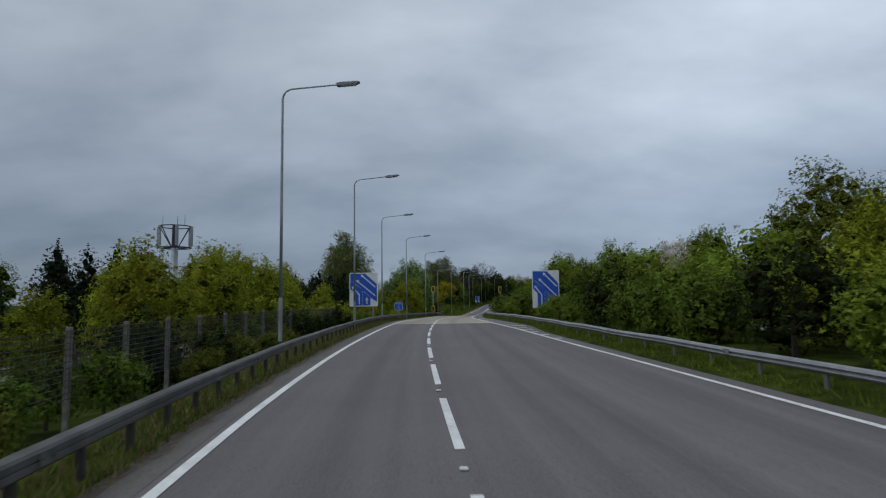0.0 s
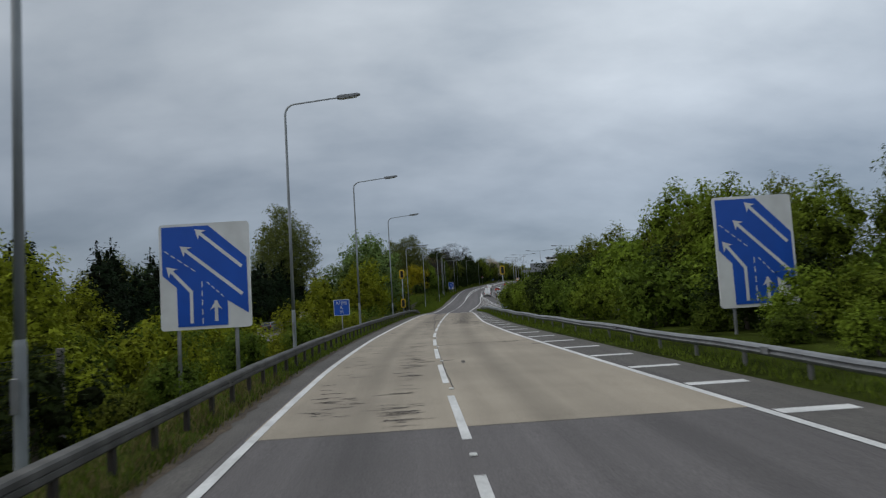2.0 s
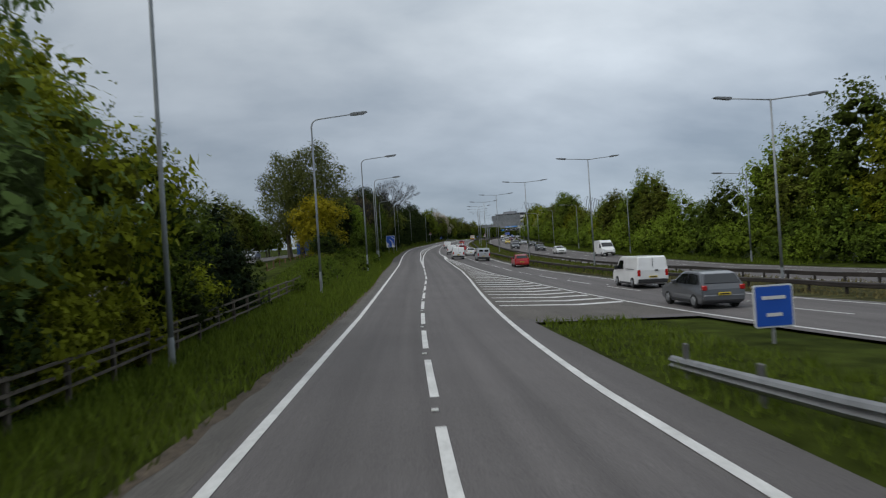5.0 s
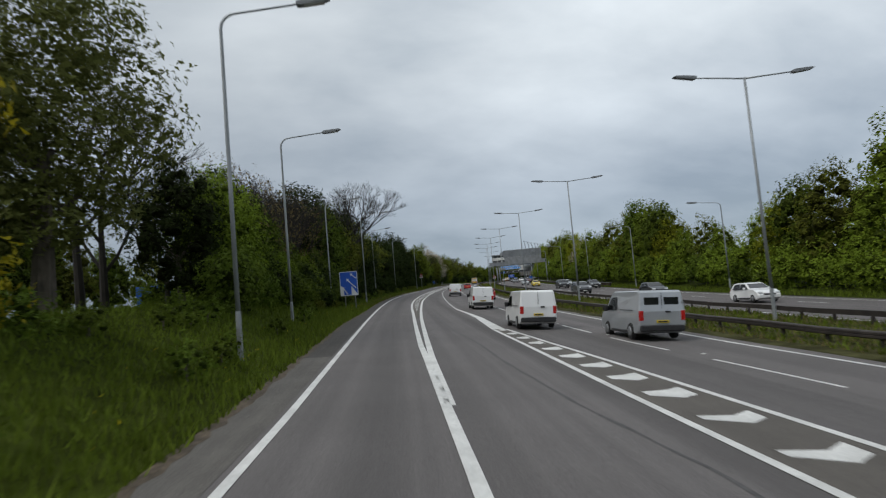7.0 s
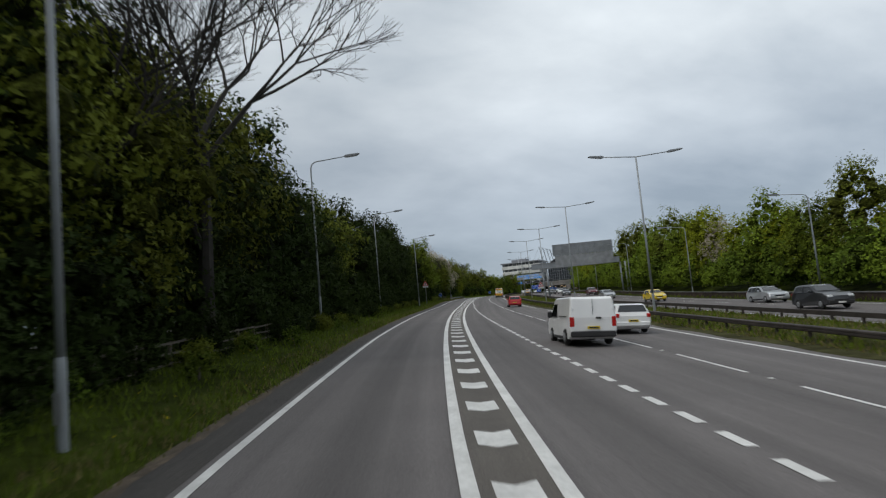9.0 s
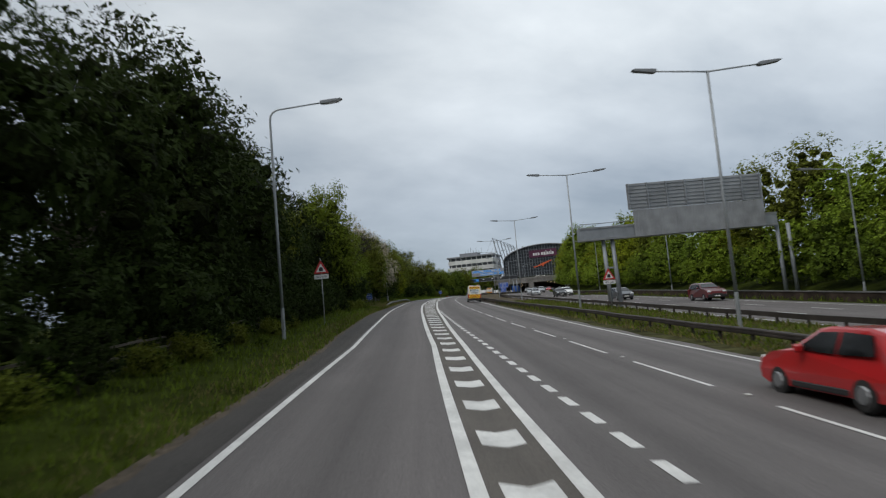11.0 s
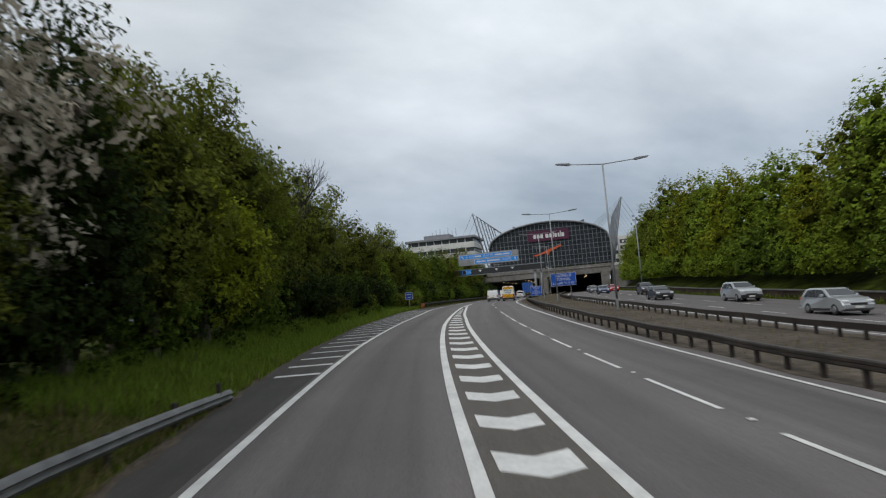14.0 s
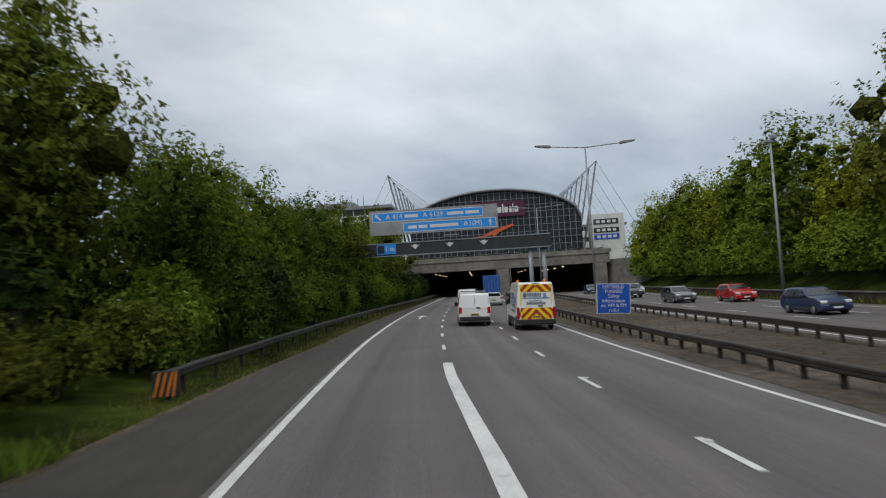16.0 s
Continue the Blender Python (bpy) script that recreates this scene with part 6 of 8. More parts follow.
def gantry_front(m):
    t = thing("sign_gantry", "dark motorway gantry carrying a large blue direction sign", "gantry", m)
    part("beam", box(B(), (0.6, 0, 6.35), (21.5, 1.0, 1.35), 0.03), M["gantry_dark"], t)
    part("beam_edge", box(B(), (0.6, -0.53, 7.0), (21.5, 0.05, 0.1)), M["gantry_steel"], t)
    part("beam_edge", box(B(), (0.6, -0.53, 5.7), (21.5, 0.05, 0.1)), M["gantry_steel"], t)
    for x in (9.2, 10.6):
        part("leg", tube(B(), [(x, 0, -0.6), (x, 0, 5.8)], [0.24, 0.22], 12), M["gantry_steel"], t, smooth=True)
    panel = plate("sign_panel", rounded(13.3, 2.55, 0.1, -0.55, 9.15), -0.55, M["sign_grey"], t, 0.1, "grey board with two blue direction panels")
    for x0, x1, z0, z1 in ((-6.9, 4.6, 9.25, 10.2), (-3.7, 5.9, 8.05, 9.05)):
        plate("panel_border", rounded(x1 - x0, z1 - z0, 0.06, (x0 + x1) / 2, (z0 + z1) / 2), -0.652, M["sign_white"], panel)
        plate("blue_field", rounded(x1 - x0 - 0.12, z1 - z0 - 0.12, 0.05, (x0 + x1) / 2, (z0 + z1) / 2), -0.66, M["sign_cyan"], panel)
    lettering("A 414", 0.72, -4.6, 9.72, -0.672, M["sign_white"], panel)
    lettering("A 6129", 0.72, -0.55, 9.72, -0.672, M["sign_white"], panel)
    lettering("A1(M)", 0.75, 3.5, 8.55, -0.672, M["sign_white"], panel)
    for x0, x1, z in ((-3.5, -2.1, 9.72), (0.9, 2.6, 9.72), (2.8, 4.2, 9.72), (-3.2, -2.3, 8.55), (-2.1, -1.2, 8.55), (-0.9, 2.0, 8.55)):
        plate("bar", [(x0, z - 0.16), (x1, z - 0.16), (x1, z + 0.16), (x0, z + 0.16)], -0.668, M["sign_white"], panel)
    plate("arrow", stroke((-6.0, 9.45), (-6.45, 9.9), 0.14), -0.668, M["sign_white"], panel)
    plate("arrow_head", head((-6.6, 10.05), (-6.0, 9.45), 0.4), -0.674, M["sign_white"], panel)
    plate("arrow", stroke((5.3, 8.2), (5.3, 8.7), 0.14), -0.668, M["sign_white"], panel)
    plate("arrow_head", head((5.3, 8.92), (5.3, 8.2), 0.4), -0.674, M["sign_white"], panel)
    ex = plate("exit_panel", rounded(2.0, 1.0, 0.06, -5.6, 6.4), -0.53, M["sign_cyan"], t, 0.04)
    plate("symbol", rounded(0.7, 0.8, 0.05, -6.15, 6.4), -0.575, M["black"], ex)
    lettering("1 m", 0.7, -5.25, 6.4, -0.58, M["sign_white"], ex)
    for x in (-2.6, 1.0, 4.5):
        plate("lane_arrow", [(x - 0.5, 6.75), (x - 0.2, 6.6), (x - 0.2, 6.75), (x + 0.2, 6.75), (x + 0.2, 6.6), (x + 0.5, 6.75), (x, 6.25)], -0.53, M["sign_white"], t, 0.02)
    part("light_bar", box(B(), (1.2, -0.75, 7.5), (1.6, 0.2, 0.12), 0.02), M["galv"], t)


gantry_front(at(597.3, 0.0))

# camera pole
t = thing("camera_pole", "slim steel pole with surveillance cameras on top", "camera pole", at(588.2, 30.3))
part("pole", tube(B(), [(0, 0, -0.3), (0, 0, 6), (0, 0, 13.6)], [0.16, 0.13, 0.09], 10), M["lamp_grey"], t, smooth=True)
part("crosshead", box(B(), (0, 0, 13.7), (1.1, 0.25, 0.2), 0.03), M["gantry_steel"], t)
part("camera_housing", box(B(), (0.25, -0.1, 14.05), (0.45, 0.6, 0.4), 0.08), M["sign_grey"], t)
part("floodlight", box(B(), (-0.35, -0.05, 14.5), (0.28, 0.3, 0.25), 0.05), M["gantry_dark"], t)
part("stalk", tube(B(), [(-0.35, 0, 13.7), (-0.35, 0, 14.5)], [0.03, 0.03], 6), M["galv"], t)
t = thing("cctv_post", "slim grey post with a cabinet on the verge", "post", at(461, -7.75))
part("pole", tube(B(), [(0, 0, -0.3), (0, 0, 4.2)], [0.07, 0.05], 8), M["sign_grey"], t, smooth=True)
part("cabinet", box(B(), (0, 0, 0.7), (0.32, 0.25, 1.2), 0.03), M["sign_grey"], t)

# phone mast
t = thing("phone_mast", "tall dark mobile phone mast with panel antennas", "phone mast", at(58.2, -23.6, -3.0))
part("pole", tube(B(), [(0, 0, 0), (0, 0, 10.2)], [0.36, 0.3], 14), M["gantry_steel"], t, smooth=True)
for z in (10.2, 12.2):
    bm = B()
    n = 14
    tube(bm, [(1.45 * math.cos(2 * math.pi * k / n), 1.45 * math.sin(2 * math.pi * k / n), z) for k in range(n + 1)], [0.05] * (n + 1), 6, False)
    part("ring", bm, M["gantry_dark"], t)
for k in range(6):
    a = 2 * math.pi * k / 6
    c, s_ = math.cos(a), math.sin(a)
    part("strut", tube(B(), [(0.3 * c, 0.3 * s_, 10.2), (1.45 * c, 1.45 * s_, 12.2)], [0.045, 0.045], 6), M["gantry_dark"], t)
    part("strut", tube(B(), [(0.3 * c, 0.3 * s_, 10.2), (1.45 * c, 1.45 * s_, 10.2)], [0.045, 0.045], 6), M["gantry_dark"], t)
    part("antenna", box(B(), (0, 0, 0), (0.30, 0.14, 1.9), 0.03, Matrix.Translation((1.6 * c, 1.6 * s_, 11.25)) @ Matrix.Rotation(a + math.pi / 2, 4, "Z")), M["gantry_steel"], t)
part("core", tube(B(), [(0, 0, 10.2), (0, 0, 12.4)], [0.28, 0.25], 10), M["gantry_dark"], t)
for x, z in ((-1.2, 13.3), (0.2, 13.2), (0.9, 13.3)):
    part("whip_aerial", tube(B(), [(x, 0, 12.2), (x, 0, z)], [0.025, 0.015], 5), M["gantry_dark"], t)

# ---------------------------------------------------------------- vehicles
M["car_glass"] = material("car_glass", (0.012, 0.014, 0.016), rough=0.06, var=0.1, scale=1, spec=0.8)
M["tyre"] = material("tyre_rubber", (0.018, 0.018, 0.018), rough=0.85, var=0.2, scale=8)
M["rim"] = material("alloy_rim", (0.26, 0.27, 0.28), rough=0.4, metal=0.6, var=0.1, scale=5)
M["trim_black"] = material("black_plastic", (0.02, 0.02, 0.021), rough=0.6, var=0.15, scale=6)
M["tail_light"] = material("tail_light", (0.40, 0.012, 0.01), rough=0.2, var=0.1, scale=5)
M["head_light"] = material("head_light", (0.72, 0.74, 0.76), rough=0.12, var=0.05, scale=5)
M["plate_yellow"] = material("rear_plate", (0.62, 0.46, 0.03), rough=0.45, var=0.05, scale=6)
M["plate_white"] = material("front_plate", (0.65, 0.65, 0.63), rough=0.45, var=0.05, scale=6)
PAINT = {n: material("car_paint_" + n, c, rough=0.28, var=0.04, scale=0.8, coat=0.6, stain=0.06, stain_scale=0.7, metal=mt) for n, c, mt in (
    ("white", (0.74, 0.75, 0.75), 0), ("silver", (0.40, 0.42, 0.44), 0.4), ("red", (0.40, 0.014, 0.016), 0), ("black", (0.018, 0.019, 0.022), 0),
    ("grey", (0.10, 0.105, 0.115), 0.3), ("blue", (0.02, 0.035, 0.10), 0.2), ("yellow", (0.62, 0.45, 0.02), 0), ("darkred", (0.12, 0.012, 0.016), 0.1),
    ("lorry", (0.012, 0.09, 0.36), 0))}

SHAPES = {
    # length, width, belt height, side outline (y from the tail to the nose, z), side windows, wheel places, wheel radius
    "hatchback": (4.2, 1.76, 0.92, [(-2.0, 0.30), (-2.08, 0.55), (-2.06, 0.80), (-1.98, 0.98), (-1.70, 1.40), (-1.30, 1.48), (-0.2, 1.49), (0.10, 1.44), (0.85, 1.02), (1.55, 0.90), (1.98, 0.72), (2.08, 0.50), (2.05, 0.30), (1.8, 0.2), (-1.8, 0.2)],
                  [[(-1.62, 1.00), (-1.45, 1.36), (-0.62, 1.40), (-0.62, 0.98)], [(-0.54, 0.98), (-0.54, 1.40), (0.05, 1.37), (0.68, 1.00)]], (-1.28, 1.30), 0.31),
    "estate": (4.6, 1.8, 0.93, [(-2.2, 0.30), (-2.28, 0.55), (-2.28, 0.85), (-2.20, 1.02), (-1.98, 1.42), (-1.6, 1.47), (-0.1, 1.48), (0.15, 1.43), (0.95, 1.02), (1.75, 0.90), (2.18, 0.72), (2.28, 0.50), (2.25, 0.30), (2.0, 0.2), (-2.0, 0.2)],
               [[(-1.92, 1.02), (-1.80, 1.34), (-1.25, 1.38), (-1.25, 1.0)], [(-1.18, 1.0), (-1.18, 1.38), (-0.42, 1.40), (-0.42, 0.98)], [(-0.34, 0.98), (-0.34, 1.40), (0.12, 1.36), (0.78, 1.0)]], (-1.38, 1.42), 0.32),
    "suv": (4.5, 1.86, 1.08, [(-2.15, 0.36), (-2.22, 0.65), (-2.22, 0.95), (-2.12, 1.16), (-1.90, 1.60), (-1.5, 1.68), (-0.2, 1.69), (0.1, 1.62), (0.85, 1.18), (1.70, 1.06), (2.15, 0.86), (2.22, 0.60), (2.2, 0.36), (1.95, 0.26), (-1.95, 0.26)],
            [[(-1.80, 1.16), (-1.68, 1.52), (-0.70, 1.58), (-0.70, 1.13)], [(-0.62, 1.13), (-0.62, 1.58), (0.05, 1.54), (0.66, 1.16)]], (-1.34, 1.38), 0.35),
    "van": (4.9, 1.9, 1.12, [(-2.36, 0.36), (-2.44, 0.6), (-2.44, 1.12), (-2.34, 1.86), (-2.22, 1.95), (0.75, 1.96), (1.05, 1.86), (1.72, 1.20), (2.20, 1.02), (2.40, 0.78), (2.44, 0.5), (2.40, 0.34), (2.1, 0.25), (-2.1, 0.25)],
            [[(0.20, 1.16), (0.20, 1.70), (0.92, 1.70), (1.48, 1.20), (1.44, 1.14)]], (-1.40, 1.55), 0.33),
    "high_van": (5.5, 2.0, 1.30, [(-2.68, 0.42), (-2.75, 0.6), (-2.75, 1.3), (-2.66, 2.42), (-2.5, 2.52), (0.4, 2.54), (0.9, 2.44), (1.25, 2.2), (1.95, 1.42), (2.45, 1.18), (2.70, 0.9), (2.75, 0.55), (2.7, 0.40), (2.4, 0.28), (-2.4, 0.28)],
                 [[(0.75, 1.32), (0.75, 1.95), (1.15, 1.98), (1.62, 1.50), (1.60, 1.32)]], (-1.62, 1.85), 0.35),
}
SC = 0.96


def vehicle(kind, colour, m, label, rear_glass=True, stripes=False, roof_rack=False, beacon=False):
    ln, wd, belt, outline, wins, wheels, wr = SHAPES[kind]
    cat = "van" if "van" in kind else "car"
    t = thing({"van": "panel_van", "high_van": "panel_van", "suv": "off_road_car"}.get(kind, kind + "_car"), label, cat, m @ Matrix.Diagonal((SC, SC, SC, 1)))
    hw, top = wd / 2, max(z for _, z in outline)
    tk = 0.10 if "van" in kind else 0.24

    def half(z):
        k = max(0.0, (z - belt) / (top - belt))
        return hw * (1 - tk * k) * (1 - 0.04 * max(0.0, (0.5 - z) / 0.3))

    bm = B()
    secs = []
    # rounded sides: an outer ring, and caps a little smaller
    for f, inset in ((-1.0, 0.06), (-0.94, 0.0), (0.94, 0.0), (1.0, 0.06)):
        ring = []
        for y, z in outline:
            yy = y - math.copysign(min(abs(y), inset), y)
            zz = z - inset * 0.7 if z > belt else z + inset * 0.3
            ring.append(bm.verts.new((f * half(z), yy, zz)))
        secs.append(ring)
    n = len(outline)
    for r0, r1 in zip(secs, secs[1:]):
        for i in range(n):
            bm.faces.new((r0[i], r0[(i + 1) % n], r1[(i + 1) % n], r1[i]))
    bm.faces.new(secs[0]); bm.faces.new(list(reversed(secs[-1])))
    bmesh.ops.recalc_face_normals(bm, faces=bm.faces[:])
    body = part("body", bm, PAINT[colour], t)
    for side in (-1, 1):
        for w in wins:
            bm = B()
            vs = [bm.verts.new((side * (half(z) + 0.012), y, z)) for y, z in w]
            bm.faces.new(vs if side < 0 else list(reversed(vs)))
            bmesh.ops.solidify(bm, geom=bm.faces[:], thickness=0.02)
            part("side_window", bm, M["car_glass"], t)
    # windscreen and rear window follow the outline

    def screen(name, i, j, inset, lift=0.014):
        (y0, z0), (y1, z1) = outline[i], outline[j]
        f0, f1 = 0.10, 0.90
        a = (y0 + (y1 - y0) * f0, z0 + (z1 - z0) * f0)
        b = (y0 + (y1 - y0) * f1, z0 + (z1 - z0) * f1)
        ny = 1 if (y0 + y1) > 0 else -1
        bm = B()
        vs = [bm.verts.new((x, y + ny * lift, z + lift * 0.6)) for x, (y, z) in ((-half(a[1]) + inset, a), (half(a[1]) - inset, a), (half(b[1]) - inset, b), (-half(b[1]) + inset, b))]
        bm.faces.new(vs)
        bmesh.ops.recalc_face_normals(bm, faces=bm.faces[:])
        bmesh.ops.solidify(bm, geom=bm.faces[:], thickness=0.015)
        part(name, bm, M["car_glass"], t)

    idx_front = max(range(n - 1), key=lambda i: (outline[i][0] > 0) * (abs(outline[i][1] - outline[i + 1][1])) if outline[i][1] > belt - 0.05 or outline[i + 1][1] > belt else 0)
    screen("windscreen", idx_front, idx_front + 1, 0.09)
    ty, tz = outline[1][0], outline[1][1]
    if "van" not in kind:
        screen("rear_window", 3, 4, 0.12)
    elif rear_glass:
        for side in (-1, 1):
            part("rear_window", box(B(), (side * hw * 0.42, outline[2][0] + 0.05, belt + (top - belt) * 0.45), (hw * 0.62, 0.03, (top - belt) * 0.42), 0.01, Matrix.Identity(4)), M["car_glass"], t)
    if "van" in kind:
        part("door_seam", box(B(), (0, outline[2][0] + 0.03, (belt + top) / 2 - 0.1), (0.012, 0.03, top - 1.15)), M["trim_black"], t)
        part("door_handle", box(B(), (0.22, -ln / 2 - 0.02, belt - 0.02), (0.22, 0.03, 0.07), 0.01), M["trim_black"], t)
        for side in (-1, 1):
            part("hinge", box(B(), (side * (hw - 0.14), -ln / 2 + 0.05, belt + 0.35), (0.05, 0.06, 0.09), 0.01), PAINT[colour], t)
            part("slide_rail", box(B(), (side * (half(belt + 0.1) + 0.005), -1.0, belt + 0.05), (0.02, 1.5, 0.035)), M["trim_black"], t)
    lower = M["trim_black"] if kind in ("suv", "high_van") else PAINT[colour]
    part("rear_bumper", box(B(), (0, -ln / 2 + 0.06, 0.46), (wd - 0.1, 0.16, 0.24), 0.04), M["trim_black"] if "van" in kind else lower, t)
    part("front_bumper", box(B(), (0, ln / 2 - 0.06, 0.44), (wd - 0.12, 0.16, 0.26), 0.04), lower, t)
    part("grille", box(B(), (0, ln / 2 - 0.02, 0.58), (wd * 0.5, 0.10, 0.14), 0.02), M["trim_black"], t)
    part("sill", box(B(), (0, 0, 0.3), (wd + 0.01, ln * 0.42, 0.12), 0.02), M["trim_black"], t)
    rp = part("rear_plate", box(B(), (0, -ln / 2 - 0.03, 0.72 if "van" in kind else 0.62), (0.5, 0.03, 0.11), 0.005), M["plate_yellow"], t, "yellow rear plate")
    part("plate_bar", box(B(), (0, -ln / 2 - 0.047, 0.72 if "van" in kind else 0.62), (0.38, 0.01, 0.05)), M["black"], rp)
    part("front_plate", box(B(), (0, ln / 2 + 0.03, 0.42), (0.5, 0.02, 0.11), 0.005), M["plate_white"], t)
    for side in (-1, 1):
        zl = 0.95 if "van" in kind else 0.86 * belt / 0.92
        part("tail_light", box(B(), (side * (hw - 0.12), -ln / 2 + 0.07, zl), (0.2, 0.14, 0.42 if "van" in kind else 0.2), 0.03), M["tail_light"], t)
        part("head_light", box(B(), (side * (hw - 0.22), ln / 2 - 0.14, 0.72 * belt / 0.92), (0.34, 0.2, 0.16), 0.04), M["head_light"], t)
        part("mirror", box(B(), (side * (hw + 0.1), outline[idx_front][0] + 0.28, belt + 0.12), (0.2, 0.12, 0.18 if "van" not in kind else 0.28), 0.04), M["trim_black"] if "van" in kind else PAINT[colour], t)
        for y in wheels:
            bm = B()
            bmesh.ops.create_cone(bm, cap_ends=True, segments=20, radius1=wr, radius2=wr, depth=0.22)
            bmesh.ops.bevel(bm, geom=[e for e in bm.edges if len(e.link_faces) == 2 and e.calc_face_angle(0) > 1], offset=0.03, segments=2, affect="EDGES")
            bmesh.ops.transform(bm, matrix=Matrix.Translation((side * (hw - 0.095), y, wr)) @ Matrix.Rotation(radians(90), 4, "Y"), verts=bm.verts)
            w = part("tyre", bm, M["tyre"], t)
            bm = B()
            bmesh.ops.create_cone(bm, cap_ends=True, segments=10, radius1=wr * 0.64, radius2=wr * 0.5, depth=0.05)
            bmesh.ops.transform(bm, matrix=Matrix.Translation((side * (hw + 0.02), y, wr)) @ Matrix.Rotation(radians(90 * side), 4, "Y"), verts=bm.verts)
            part("rim", bm, M["rim"], w)
    if stripes:
        # yellow panels with broad red bands that rise to the middle; bars for the writing
        def rear_y(z):
            return -ln / 2 - 0.012 + 0.09 * max(0.0, (z - 1.3) / 1.12)

        def bands(pan, x0, x1, z0, z1, y, first, pitch=0.44):
            for side in (-1, 1):
                for k in range(-1, 6):
                    c0 = first + k * pitch
                    p = []
                    # corners of the slanting band where it crosses the panel
                    for c, rising in ((c0, True), (c0 + pitch * 0.5, False)):
                        ends = [(min(x1, max(x0, c - (z - z0))), min(z1, max(z0, z0 + c - min(x1, max(x0, c - (z - z0)))))) for z in (z0, z1)]
                        p += ends if rising else ends[::-1]
                    area = sum(p[i][0] * p[(i + 1) % 4][1] - p[(i + 1) % 4][0] * p[i][1] for i in range(4))
                    if abs(area) > 0.012:
                        plate("red_band", [(side * a, b) for a, b in p], y - 0.010, M["band_red"], pan, 0.006)

        for z0, z1 in ((2.02, 2.42), (0.60, 1.19)):
            y = rear_y(z0) if z0 > 1 else -ln / 2 - 0.012
            pan = part("marking_panel", box(B(), (0, y, (z0 + z1) / 2), (wd * 0.82, 0.02, z1 - z0)), M["band_yellow"], t, "yellow panel with red slanting bands")
            bands(pan, 0.0, wd * 0.41, z0, z1, y, 0.30)
        for side in (-1, 1):
            part("edge_marking", box(B(), (side * wd * 0.395, rear_y(1.6), 1.6), (0.05, 0.02, 0.78)), M["band_yellow"], t)
            part("lamp_cluster", box(B(), (side * (hw - 0.06), -ln / 2 + 0.05, 0.92), (0.13, 0.16, 0.62), 0.03), M["tail_light"], t, "tall red rear lamp")
        part("step_bumper", box(B(), (0, -ln / 2 - 0.02, 0.46), (wd - 0.04, 0.22, 0.26), 0.04), M["trim_black"], t, "black plastic rear bumper")
        part("high_brake_light", box(B(), (0, rear_y(2.5) + 0.01, 2.47), (0.4, 0.04, 0.035), 0.01), M["trim_black"], t)
        # name, lines and number, as bars of their size and colour
        plate("logo_shape", rounded(0.20, 0.26, 0.09, -0.58, 1.84), rear_y(1.84) - 0.01, M["writing_grey"], t)
        for x0, n_, z, h_, w_ in ((-0.42, 9, 1.88, 0.15, 0.060), (-0.40, 14, 1.76, 0.045, 0.040), (-0.46, 11, 1.42, 0.15, 0.066), (-0.36, 15, 1.56, 0.04, 0.035)):
            for k in range(n_):
                part("lettering_bar", box(B(), (x0 + k * w_ * 1.38, rear_y(z), z), (w_, 0.016, h_ * (1.0 if k else 1.15))), M["writing_grey"] if h_ > 0.1 else M["writing_blue"], t)
        plate("water_shape", [(-0.72, 1.66), (0.70, 1.66), (0.72, 1.72), (0.40, 1.73), (0.36, 1.92), (0.52, 1.95), (0.56, 1.76), (0.30, 1.70), (-0.72, 1.69)], rear_y(1.7) - 0.004, M["writing_blue"], t)
        for side in (-1, 1):
            for x0, n_, z, h_, w_ in ((0.05, 9, 1.86, 0.22, 0.085), (0.0, 12, 1.66, 0.10, 0.06), (-0.9, 11, 1.24, 0.06, 0.07), (0.1, 14, 1.02, 0.07, 0.07), (-0.85, 7, 0.98, 0.16, 0.07)):
                for k in range(n_):
                    part("lettering_bar", box(B(), (side * (half(z) + 0.008), x0 - k * w_ * 1.35, z), (0.016, w_, h_)), M["trim_black"] if h_ == 0.06 else M["writing_grey"], t)
            part("water_shape", box(B(), (side * (half(1.5) + 0.006), -0.85, 1.50), (0.014, 2.3, 0.10), 0.004), M["writing_blue"], t)
            part("water_shape", box(B(), (side * (half(1.7) + 0.006), -1.55, 1.68), (0.014, 0.5, 0.28), 0.004), M["writing_blue"], t)
    if beacon:
        for bx, by in ((-0.55, 0.5), (0.55, -2.2)):
            part("beacon", box(B(), (bx, by, top + 0.06), (0.16, 0.16, 0.16), 0.03), M["orange_lens"], t, "amber warning beacon")
        for side in (-1, 1):
            part("lower_cladding", box(B(), (side * (wd / 2 - 0.02), 0.1, 0.52), (0.07, 2.6, 0.3), 0.02), M["trim_black"], t, "black plastic side cladding")
            part("rear_cladding", box(B(), (side * (wd / 2 - 0.02), -2.35, 0.56), (0.07, 0.7, 0.4), 0.02), M["trim_black"], t)
    if roof_rack:
        for y in (-1.6, -0.6, 0.4):
            part("rack_bar", box(B(), (0, y, top + 0.1), (wd * 0.8, 0.05, 0.05)), M["galv"], t)
        for side in (-1, 1):
            part("rack_rail", box(B(), (side * wd * 0.36, -0.6, top + 0.14), (0.05, 2.6, 0.05)), M["galv"], t)
    return t


